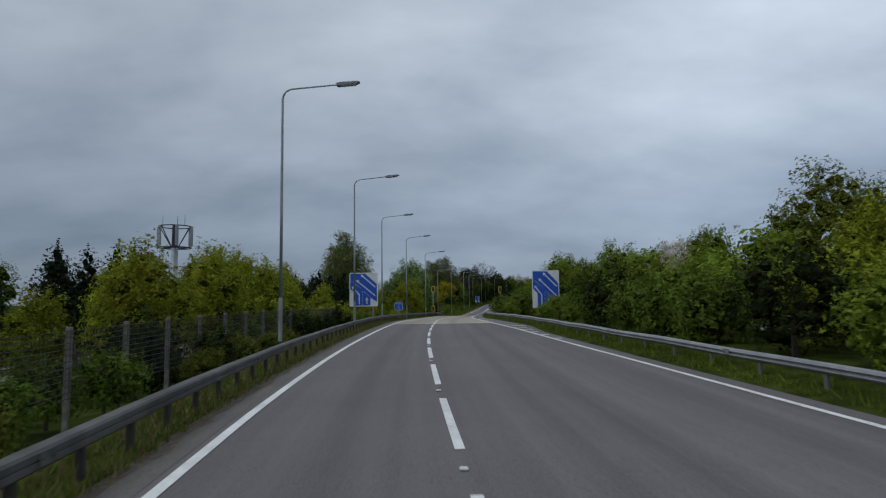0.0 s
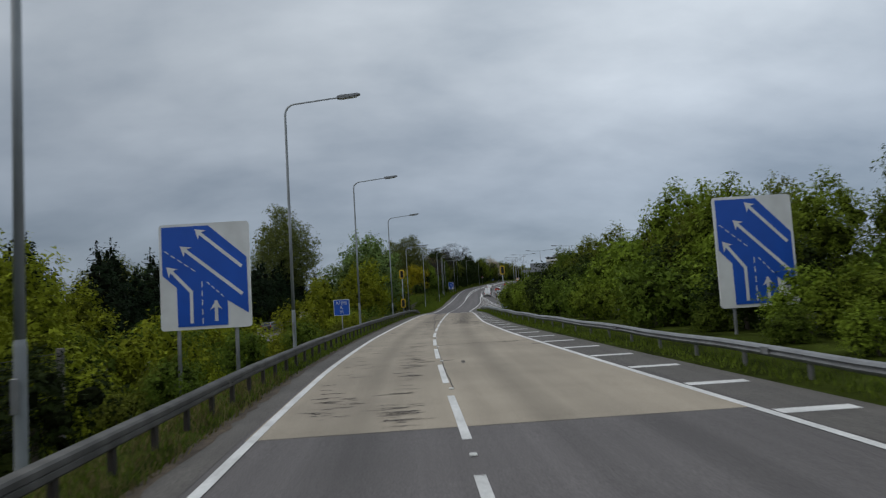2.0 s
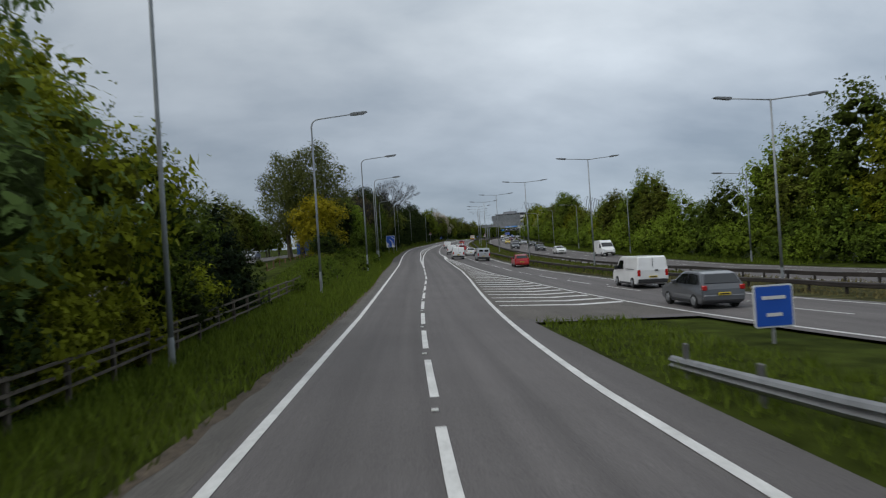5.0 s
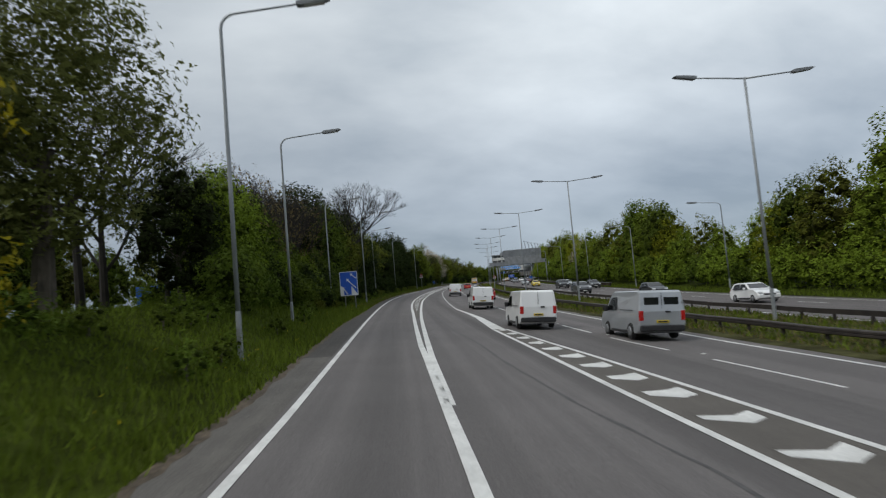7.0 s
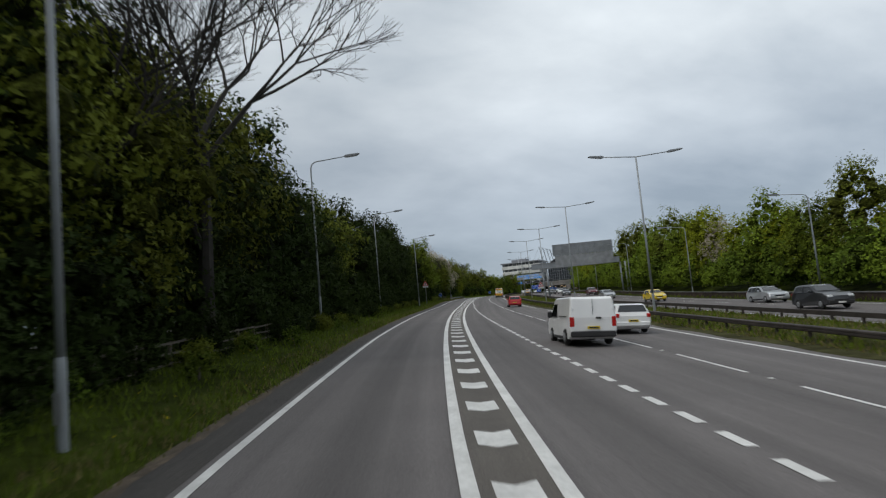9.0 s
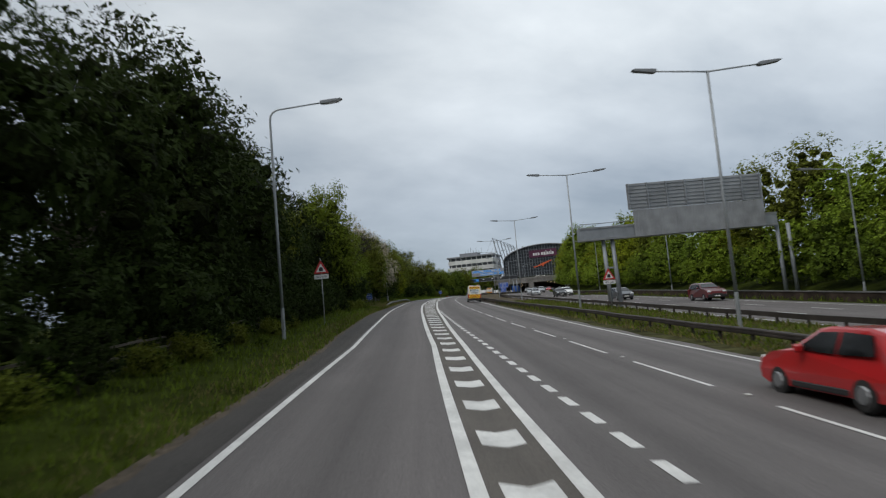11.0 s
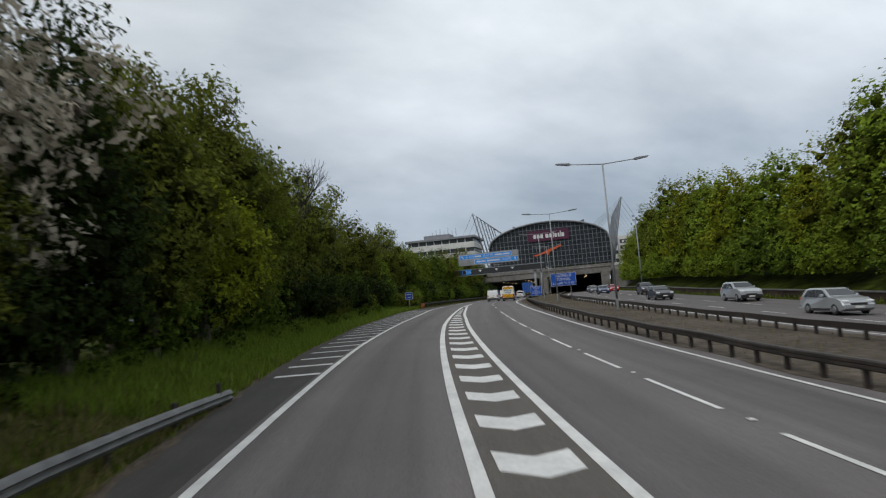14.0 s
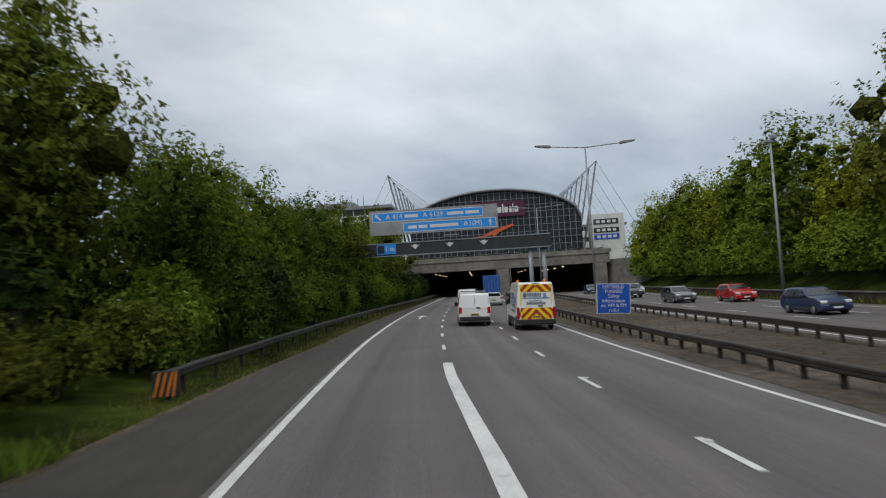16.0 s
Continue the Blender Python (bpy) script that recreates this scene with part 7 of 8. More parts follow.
M["band_yellow"] = material("marking_yellow", (0.80, 0.60, 0.004), rough=0.4, var=0.05, scale=3)
M["band_red"] = material("marking_red", (0.36, 0.03, 0.012), rough=0.4, var=0.05, scale=3)
M["writing_grey"] = material("writing_grey", (0.12, 0.15, 0.19), rough=0.5, var=0.05, scale=3)
M["writing_blue"] = material("writing_blue", (0.16, 0.27, 0.40), rough=0.5, var=0.2, scale=5)
M["orange_lens"] = material("amber_lens", (0.75, 0.22, 0.02), rough=0.3, var=0.05, scale=5)
lane1 = lambda s: (CR(s) + ML(s)) / 2 if s < 406 else (C2(min(s, 531)) + ML(s)) / 2
lane2 = lambda s: (ML(s) + MR(s)) / 2
vehicle("van", "white", on_road(249, 6.3), "white panel van with dark rear windows in the motorway lane", rear_glass=False)
vehicle("hatchback", "red", on_road(199, 12.2, -2), "bright red hatchback car on the motorway")
vehicle("estate", "white", on_road(243.2, 9.6), "white estate car with roof rails on the motorway")
vehicle("hatchback", "red", on_road(273, 9.4), "small red hatchback car ahead on the motorway")
vehicle("estate", "white", on_road(298, 9.4), "white estate car with dark rear window")
vehicle("van", "silver", on_road(218.5, 9.6), "silver grey small van on the motorway")
vehicle("van", "white", on_road(225.6, 6.35), "white panel van with dark rear bumper in the lane", rear_glass=False)
vehicle("van", "white", on_road(292, lane1(292)), "white van in the motorway lane", rear_glass=False)
vehicle("high_van", "white", on_road(437, 7.7), "white high-roof van with yellow and red striped rear", rear_glass=False, stripes=True, beacon=True)
vehicle("high_van", "white", on_road(566, lane2(566)), "white high-roof van with yellow and red striped rear", rear_glass=False, stripes=True, beacon=True)
vehicle("van", "white", on_road(570, lane1(570)), "white panel van ahead on the motorway", rear_glass=False, roof_rack=True)
vehicle("estate", "white", on_road(603, lane2(603) - 0.2), "white car ahead on the motorway")
vehicle("van", "white", on_road(596, lane1(596) - 0.1), "white van near the tunnel mouth", rear_glass=False)
vehicle("suv", "black", on_road(632, lane1(632)), "dark off-road car near the tunnel mouth")
vehicle("hatchback", "red", on_road(352, lane2(352)), "red hatchback car ahead on the motorway")
vehicle("hatchback", "grey", on_road(150, lane1(150)), "dark grey hatchback car on the main carriageway")
vehicle("van", "white", on_road(163, lane2(163)), "white van on the main carriageway", rear_glass=False)
opp = lambda k: (lambda s: opp_left(s) + (2.6, 6.0, 9.4)[k])
for s, k, kind, col, label in ((222, 2, "high_van", "white", "white high-roof van on the oncoming carriageway"), (238, 1, "hatchback", "white", "white hatchback car coming the other way"),
                               (258, 1, "hatchback", "black", "black hatchback car coming the other way"), (276, 0, "suv", "grey", "dark grey car coming the other way"),
                               (298, 2, "hatchback", "black", "black car coming the other way"), (308, 1, "suv", "black", "dark off-road car coming the other way"),
                               (322, 2, "estate", "silver", "silver estate car coming the other way"), (342, 1, "hatchback", "yellow", "yellow hatchback car coming the other way"),
                               (366, 1, "estate", "silver", "silver estate car coming the other way"), (398, 2, "suv", "darkred", "dark red people carrier coming the other way"),
                               (412, 1, "hatchback", "grey", "grey hatchback car coming the other way"), (446, 1, "hatchback", "black", "black hatchback car coming the other way"),
                               (458, 2, "suv", "white", "white off-road car coming the other way"), (478, 1, "estate", "silver", "silver estate car coming the other way"),
                               (492, 1, "hatchback", "silver", "silver hatchback car coming the other way"), (512, 2, "suv", "silver", "silver off-road car coming the other way"),
                               (524, 1, "estate", "black", "black estate car coming the other way"), (546, 2, "suv", "black", "black off-road car coming the other way"),
                               (566, 1, "hatchback", "blue", "dark blue hatchback car coming the other way"), (584, 2, "hatchback", "red", "red hatchback car coming the other way"),
                               (588, 1, "estate", "grey", "grey estate car coming the other way"), (606, 1, "suv", "black", "black off-road car near the tunnel"),
                               (618, 2, "hatchback", "silver", "silver hatchback car near the tunnel"), (632, 1, "hatchback", "blue", "dark blue hatchback car near the tunnel")):
    vehicle(kind, col, on_road(s, opp(k)(s), 180), label)
vehicle("van", "silver", at(211, -24.5, side_dz(211), 180), "silver minibus on the side road")
vehicle("hatchback", "silver", at(231, -27.5, side_dz(231), 180), "silver hatchback car on the side road")


def lorry(m):
    t = thing("lorry", "blue box lorry with a tall cargo body near the tunnel", "lorry", m)
    part("cargo_box", box(B(), (0, -1.0, 2.25), (2.35, 6.2, 2.5), 0.06), PAINT["lorry"], t)
    for k in range(5):
        part("rear_rib", box(B(), (-0.9 + k * 0.45, -4.12, 2.25), (0.05, 0.05, 2.3)), M["galv"], t)
    cab = part("cab", extrude_outline(B(), [(-1.1, 0.7), (1.1, 0.7), (1.1, 2.5), (0.9, 2.8), (-0.9, 2.8), (-1.1, 2.5)], 2.2, 4.0), PAINT["lorry"], t)
    part("windscreen", box(B(), (0, 4.02, 2.1), (1.9, 0.04, 0.8), 0.02), M["car_glass"], cab)
    part("chassis", box(B(), (0, -0.2, 0.8), (0.9, 7.6, 0.25)), M["trim_black"], t)
    part("underrun_bar", box(B(), (0, -4.0, 0.55), (2.2, 0.12, 0.14), 0.02), M["trim_black"], t)
    part("rear_plate", box(B(), (0, -4.09, 0.8), (0.5, 0.03, 0.11)), M["plate_yellow"], t)
    for side in (-1, 1):
        part("tail_light", box(B(), (side * 0.95, -4.08, 0.75), (0.3, 0.06, 0.12), 0.01), M["tail_light"], t)
        for y in (-3.0, -2.1, 2.9):
            bm = B()
            bmesh.ops.create_cone(bm, cap_ends=True, segments=18, radius1=0.46, radius2=0.46, depth=0.28)
            bmesh.ops.transform(bm, matrix=Matrix.Translation((side * 1.02, y, 0.46)) @ Matrix.Rotation(radians(90), 4, "Y"), verts=bm.verts)
            w = part("tyre", bm, M["tyre"], t)
            part("rim", tube(B(), [(side * 1.1, y, 0.46), (side * 1.18, y, 0.46)], [0.26, 0.2], 10), M["rim"], w)


lorry(at(624, lane2(624)))
vehicle("hatchback", "silver", at(119, -25.8, side_dz(119), 180), "silver hatchback car on the side road")
vehicle("estate", "black", at(140, -28.2, side_dz(140)), "dark estate car on the side road")

# ---------------------------------------------------------------- tunnel, arcade and offices
M["concrete"] = material("portal_concrete", (0.20, 0.19, 0.175), rough=0.9, var=0.18, scale=1.2, stain=0.3, stain_scale=0.25, bump=0.3, bump_scale=8)
# far darker than the portal: the gloom of the bores is in this colour
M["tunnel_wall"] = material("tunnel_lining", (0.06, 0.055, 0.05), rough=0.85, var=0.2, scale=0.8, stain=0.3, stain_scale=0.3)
M["facade_glass"] = material("facade_glass", (0.028, 0.033, 0.040), rough=0.28, metal=0.0, var=0.35, scale=0.35, spec=0.28)
M["facade_frame"] = material("facade_frame", (0.20, 0.215, 0.235), rough=0.5, metal=0.2, var=0.1, scale=0.6)
M["maroon"] = material("maroon_board", (0.075, 0.010, 0.040), rough=0.5, var=0.08, scale=0.6)
M["office_white"] = material("office_cladding", (0.62, 0.62, 0.60), rough=0.7, var=0.08, scale=0.4, stain=0.15, stain_scale=0.1)
M["dark_band"] = material("dark_glazing", (0.05, 0.055, 0.06), rough=0.25, var=0.25, scale=0.5)
M["roof_sheet"] = material("roof_sheet", (0.22, 0.23, 0.25), rough=0.6, metal=0.2, var=0.1, scale=0.3)
M["orange"] = material("orange_fabric", (0.55, 0.10, 0.03), rough=0.7, var=0.1, scale=0.8)

P0 = 650.0
t = thing("tunnel_portal", "weathered concrete tunnel portal with two dark bores", "tunnel", at(P0, 8.0), kind="structure")
part("lintel", box(B(), (-0.5, 0, 6.0), (41, 1.2, 2.0), 0.06), M["concrete"], t)
part("parapet", box(B(), (-0.5, 0.4, 7.3), (42, 0.6, 0.7), 0.04), M["concrete"], t)
part("cornice", box(B(), (-0.5, -0.65, 6.85), (41, 0.2, 0.25), 0.02), M["concrete"], t)
for x, w in ((-18.4, 2.6), (0.4, 2.2), (18.2, 2.4)):
    part("pier", box(B(), (x, 0.0, 2.0), (w, 1.1, 6.6), 0.06), M["concrete"], t)
for x in (-0.9, 1.7):
    part("drainpipe", tube(B(), [(x, -0.6, -1), (x, -0.6, 5)], [0.09, 0.09], 8), M["galv_dark"], t)
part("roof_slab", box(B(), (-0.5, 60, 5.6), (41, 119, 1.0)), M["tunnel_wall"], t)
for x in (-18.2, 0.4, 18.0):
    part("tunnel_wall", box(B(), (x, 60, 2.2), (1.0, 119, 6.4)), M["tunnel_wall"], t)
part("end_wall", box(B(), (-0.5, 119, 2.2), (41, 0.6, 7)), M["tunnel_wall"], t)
part("wing_wall", box(B(), (-24.5, -4.5, 2.6), (0.7, 14, 6.0), 0.05, Matrix.Rotation(radians(-32), 4, "Z")), M["concrete"], t)
part("wing_wall", box(B(), (24.0, -4.0, 2.6), (0.7, 14, 6.0), 0.05, Matrix.Rotation(radians(35), 4, "Z")), M["concrete"], t)
M["tunnel_lamp"] = material("tunnel_lamp", (0.8, 0.7, 0.5), rough=0.4)
tl = M["tunnel_lamp"].node_tree.nodes["Principled BSDF"]
tl.inputs["Emission Color"].default_value, tl.inputs["Emission Strength"].default_value = (1, 0.72, 0.4, 1), 2.5
for x in (-13, -6, 6.5, 13.0):
    for y in (12, 26, 40, 54):
        lf = part("lamp", box(B(), (x, y, 4.95), (0.22, 1.3, 0.1), 0.02), M["tunnel_lamp"], t, "warm tunnel lamp")
t = thing("planter_hedge", "row of clipped dark shrubs on the tunnel parapet", "hedge", at(P0 + 2.2, 8.0, 6.9))
for k in range(12):
    o = new("shrub", foliage("shrub", [((0, 0, 0.5), (1.9, 0.8, 0.7))], 260, 0.3, LEAF["dark"], TR)); o.parent = t; o.location = (-19 + k * 3.4, 0, 0)

# the arched arcade over the road
A0, R_W, R_B, R_T = 697.0, 22.3, 8.6, 26.6
t = thing("arcade_building", "arched glass and steel shopping arcade over the tunnel", "building", at(A0, 9.0))


def arch_z(x):
    k = abs(x) / R_W
    return 18.2 + (R_T - 18.2) * math.sqrt(max(0.0, 1 - k ** 1.9))


xs = [-R_W + R_W * 2 * i / 40 for i in range(41)]
rows = [[Vector((x, 0, arch_z(x) - 0.2)) for x in xs], [Vector((x, 0, R_B)) for x in xs]]
o = grid_mesh("glass_front", rows, M["facade_glass"], t, "", "dark glass front wall", smooth=False)
rows = [[Vector((x, y, arch_z(x))) for x in xs] for y in (-0.8, 25, 50, 80)]
o = grid_mesh("roof", rows, M["roof_sheet"], t, "", "grey barrel roof")
for y, r in ((-0.8, 0.35), (0.0, 0.25)):
    part("arch_rib", tube(B(), [(x, y, arch_z(x)) for x in xs], [r] * len(xs), 8), M["roof_sheet"], t)
for i in range(1, 30):
    x = -R_W + i * 2 * R_W / 30
    part("mullion", box(B(), (x, -0.12, (R_B + arch_z(x)) / 2), (0.16, 0.2, arch_z(x) - R_B)), M["facade_frame"], t)
for z in np.arange(R_B + 1.4, R_T - 0.5, 1.75):
    half = next((x for x in np.arange(R_W, 0, -0.2) if arch_z(x) > z), 0.5)
    part("transom", box(B(), (0, -0.14, float(z)), (2 * float(half), 0.14, 0.12)), M["facade_frame"], t)
part("side_wall", box(B(), (-R_W, 40, 10.0), (0.8, 80, 5)), M["roof_sheet"], t)
part("side_wall", box(B(), (R_W, 40, 10.0), (0.8, 80, 5)), M["roof_sheet"], t)
part("podium", box(B(), (0, 0.5, 6.6), (56, 1.6, 3.4), 0.05), M["concrete"], t)
part("canopy", box(B(), (-2.0, -2.2, 8.4), (5.2, 4.0, 2.0), 0.4), M["office_white"], t, "pale rounded entrance canopy")
nm = part("name_board", box(B(), (0.2, -0.5, 21.5), (15.2, 0.3, 4.0), 0.05), M["maroon"], t, "maroon board with white shapes")
for x, w in ((-3.4, 0.7), (-2.45, 0.8), (-1.5, 0.8), (-0.1, 0.9), (0.9, 0.8), (1.6, 0.3), (2.2, 0.7), (3.0, 0.5), (3.5, 0.25), (4.1, 0.8)):
    plate("bar", rounded(w * 1.3, 1.5 if w > 0.35 else 2.3, min(0.3, w / 2.2), x * 1.38, 21.3 + (0 if w > 0.35 else 0.35)), -0.66, M["sign_white"], nm)
part("banner", extrude_outline(B(), [(-5.5, 14.6), (-3.2, 14.9), (-0.5, 16.2), (4.5, 17.6), (4.9, 17.2), (0.5, 15.4), (-0.5, 14.0), (-1.0, 15.0), (-5.2, 13.9)], -0.6, -0.5), M["orange"], t, "orange aeroplane-like shape on the glass")
for side in (-1, 1):
    for k in range(7):
        y = 6 + k * 11
        b, top = Vector((side * (R_W + 1.0), y, 9.5)), Vector((side * (R_W + 6.0), y, 33.6))
        part("mast", tube(B(), [b, top], [0.3, 0.22], 8), M["facade_frame"], t)
        part("cable", tube(B(), [top, (side * (R_W - 6), y, arch_z(R_W - 6))], [0.055, 0.055], 5), M["facade_frame"], t)
        part("cable", tube(B(), [top, (side * (R_W + 19), y, 9.0)], [0.055, 0.055], 5), M["facade_frame"], t)
    part("tie", tube(B(), [(side * (R_W + 6.0), 6, 33.6), (side * (R_W + 6.0), 72, 33.6)], [0.1, 0.1], 5), M["facade_frame"], t)
    part("rooflight", box(B(), (side * 10.5, 30, 27.0), (8.0, 20, 0.4), 0.05, Matrix.Rotation(radians(side * -16), 4, "Y")), M["roof_sheet"], t)

# offices beside the arcade


def office(m, w, d, z0, floors, fh, label, roof_kit=True):
    t = thing("office_building", label, "building", m)
    for k in range(floors):
        z = z0 + k * fh
        part("wall", box(B(), (0, 0, z + fh * 0.3), (w, d, fh * 0.58), 0.05), M["office_white"], t)
        wn_ = part("window_band", box(B(), (0, 0, z + fh * 0.79), (w - 0.8, d - 0.8, fh * 0.44)), M["dark_band"], t)
        for i in range(int(w / 3)):
            part("mullion", box(B(), (-w / 2 + 1.5 + i * 3, -d / 2 + 0.42, z + fh * 0.79), (0.3, 0.2, fh * 0.42)), M["office_white"], wn_)
    zt = z0 + floors * fh
    part("roof", box(B(), (0, 0, zt + 0.4), (w + 1.2, d + 1.2, 0.9), 0.1), M["roof_sheet"], t)
    part("base", box(B(), (0, 0, z0 / 2 - 1), (w - 1, d - 1, z0 + 2)), M["office_white"], t)
    if roof_kit:
        part("plant_room", box(B(), (-w * 0.1, 0, zt + 1.8), (w * 0.4, d * 0.4, 2.2), 0.05), M["roof_sheet"], t)
        for k in range(7):
            part("aerial", tube(B(), [(-w * 0.2 + k * 1.6, 0, zt + 2.5), (-w * 0.2 + k * 1.6, 0, zt + 4.5 + (k * 37 % 5) * 0.4)], [0.08, 0.05], 5), M["gantry_dark"], t)


office(at(704, -31, 0, 0), 26, 22, 12.0, 3, 3.7, "white office block with dark window bands and roof aerials")
office(at(770, 46, 0, 0), 22, 20, 9.0, 3, 3.8, "pale office block behind the trees", False)
t = thing("cinema_wall", "white wall panel with dark sign boards", "building", at(703, 38.6))
part("wall", box(B(), (0, 0, 12), (8.5, 6, 14), 0.05), M["office_white"], t)
for z0, z1, mat in ((16.2, 17.6, "dark_band"), (14.0, 15.3, "black"), (12.2, 13.6, "sign_blue")):
    bd = part("sign_board", box(B(), (-0.5, -3.05, (z0 + z1) / 2), (6.5, 0.12, z1 - z0)), M[mat], t)
    for k in range(4):
        part("bar", box(B(), (-2.6 + k * 1.4, -3.13, (z0 + z1) / 2), (0.9, 0.05, 0.7)), M["sign_white"], bd)

# ---------------------------------------------------------------- fences, wear, grass
def wire_fence(s0, s1, u, top, label):
    t = thing("wire_fence", label, "fence", at((s0 + s1) / 2, u((s0 + s1) / 2)))
    inv = t.matrix_world.inverted()
    pm = bpy.data.meshes.new("post")
    bm = box(B(), (0, 0, 0.9), (0.13, 0.13, 2.9), 0.015); bm.to_mesh(pm); bm.free()
    pm.materials.append(M["conc_post"])
    ss = steps(s0, s1, 3.0)
    for k, s in enumerate(ss):
        o = new("post", pm); o.parent = t
        o.matrix_local = inv @ at(s, u(s), top - 2.35)
    for k in (1, 6):
        if k < len(ss):
            bm = B()
            tube(bm, [inv @ W(ss[k], u(ss[k]), top - 0.25), inv @ W(ss[k] + 1.2, u(ss[k]), top - 2.2)], [0.07, 0.07], 6)
            part("brace", bm, M["conc_post"], t)
    for z in np.linspace(-1.75, -0.1, 12):
        bm = B()
        tube(bm, [inv @ W(s, u(s) + 0.07, top + float(z)) for s in ss], [0.012] * len(ss), 4)
        part("wire", bm, M["wire"], t)
    verts, edges = [], []
    bm = B()
    for s in np.arange(s0, s1, 0.16):
        a, b = inv @ W(s, u(s) + 0.075, top - 1.75), inv @ W(s, u(s) + 0.075, top - 0.1)
        d = Vector((0.008, 0, 0))
        e = Vector((0, 0.008, 0))
        vs = [bm.verts.new(p) for p in (a - d, a + d, b + d, b - d)]
        bm.faces.new(vs)
        vs = [bm.verts.new(p) for p in (a - e, a + e, b + e, b - e)]
        bm.faces.new(vs)
    part("mesh_panel", bm, M["wire"], t)


wire_fence(-2, 56, lambda s: -8.5 + 0.012 * s, 1.45, "tall concrete-post and wire mesh fence below trees")


def rail_fence(s0, s1, u, dz, label, rails=3, mat="wood_fence", pitch=2.4, h=1.05):
    t = thing("rail_fence", label, "fence", at((s0 + s1) / 2, u((s0 + s1) / 2), dz((s0 + s1) / 2)))
    inv = t.matrix_world.inverted()
    pm = bpy.data.meshes.new("post")
    bm = box(B(), (0, 0, h / 2 - 0.15), (0.12, 0.12, h + 0.3), 0.012); bm.to_mesh(pm); bm.free()
    pm.materials.append(M[mat])
    ss = steps(s0, s1, pitch)
    rr = random.Random(int(s0))
    for s in ss:
        o = new("post", pm); o.parent = t
        o.matrix_local = inv @ at(s, u(s), dz(s) + rr.uniform(-0.05, 0.04), rr.uniform(-4, 4))
    for a, b in zip(ss, ss[1:]):
        for k in range(rails):
            z = h * (0.28 + 0.32 * k)
            bm = B()
            p, q = inv @ W(a, u(a) + 0.07, dz(a) + z + rr.uniform(-0.03, 0.03)), inv @ W(b, u(b) + 0.07, dz(b) + z + rr.uniform(-0.03, 0.03))
            tube(bm, [p, q], [0.05, 0.05], 4)
            part("rail", bm, M[mat], t)


rail_fence(112, 172, lambda s: -8.4, lambda s: bank_left(s) * 0.35 - 0.1, "weathered timber post and rail fence on the slope")
rail_fence(246, 330, lambda s: left_pave(s) - 4.6, lambda s: 0.15, "dark weathered timber rail fence under the trees")
rail_fence(330, 442, lambda s: left_pave(s) - 4.9, lambda s: 0.15, "dark weathered timber rail fence under the trees")
rail_fence(186, 222, lambda s: -14.2, lambda s: bank_left(s) * 0.9, "row of brown timber posts on the bank", rails=1, mat="wood_post", pitch=2.8, h=1.0)

# scuffs and cracks across the buff surfacing
SR = random.Random(21)
wt = tagged(new("surface_wear"), "dark worn scuffs and cracks in the buff surfacing", "road wear", "", "structure")


def scuffs(n, s_rng, u_rng, lw, name="scuff", mat="wear"):
    verts, faces = [], []
    for _ in range(n):
        s, u = SR.uniform(*s_rng), SR.gauss((u_rng[0] + u_rng[1]) / 2, (u_rng[1] - u_rng[0]) / 4)
        if not LE(s) + 0.15 < u < RE(s) - 0.15:
            continue
        L, w = SR.uniform(*lw), SR.uniform(0.010, 0.045)
        k = SR.randint(4, 6)
        pts = []
        for i in range(k + 1):
            pts.append((s + SR.uniform(-0.04, 0.04), u - L / 2 + L * i / k, w * SR.uniform(0.25, 1.0) * (1 if 0 < i < k else 0.1)))
        o = len(verts)
        for a, b, c in pts:
            verts += [tuple(W(a - c, b, 0.0105)), tuple(W(a + c, b, 0.0105))]
        faces += [(o + 2 * i, o + 2 * i + 2, o + 2 * i + 3, o + 2 * i + 1) for i in range(k)]
    me = mesh_from(name, verts, faces, M[mat])
    o = new(name, me); o.parent = wt
    tagged(o, "", "", "", "stuff")


scuffs(340, (88, 113), (-0.9, 0.7), (0.3, 1.0))
scuffs(400, (87, 113), (0.8, 3.4), (0.3, 1.2))
scuffs(90, (72, 90), (-0.7, 0.4), (0.25, 0.8))
scuffs(60, (52, 70), (-0.5, 0.2), (0.3, 0.9))
scuffs(50, (52, 86), (-2.5, -1.5), (0.3, 0.8))
scuffs(60, (60, 100), (-2.4, 3.2), (0.15, 0.7))
scuffs(40, (78, 90), (2.4, 3.4), (0.2, 0.7))
for s_, u_, a_, b_, n_ in ((61.4, -0.1, 0.9, 0.4, 16), (53.4, -0.2, 1.0, 0.5, 18), (54.3, -1.65, 1.4, 0.6, 22), (91.0, 1.9, 1.6, 1.2, 50), (93.7, 0.1, 0.8, 0.4, 40), (97.9, 0.2, 1.2, 0.5, 50), (103, 2.6, 1.2, 1.0, 50), (108, 0.0, 0.9, 0.6, 45)):
    scuffs(n_, (s_ - a_, s_ + a_), (u_ - b_, u_ + b_), (0.2, 0.6))


def strip(s, u, length, width):
    """One dark broken strip where the surfacing has torn off."""
    k = 7
    verts = []
    for i in range(k + 1):
        w = width * SR.uniform(0.45, 1.0) * (1 if 0 < i < k else 0.3)
        c = s + SR.uniform(-0.25, 0.25) * width
        verts += [tuple(W(c - w / 2, u - length / 2 + length * i / k, 0.0112)), tuple(W(c + w / 2, u - length / 2 + length * i / k, 0.0112))]
    o = new("torn_strip", mesh_from("torn_strip", verts, [(2 * i, 2 * i + 2, 2 * i + 3, 2 * i + 1) for i in range(k)], M["wear"])); o.parent = wt


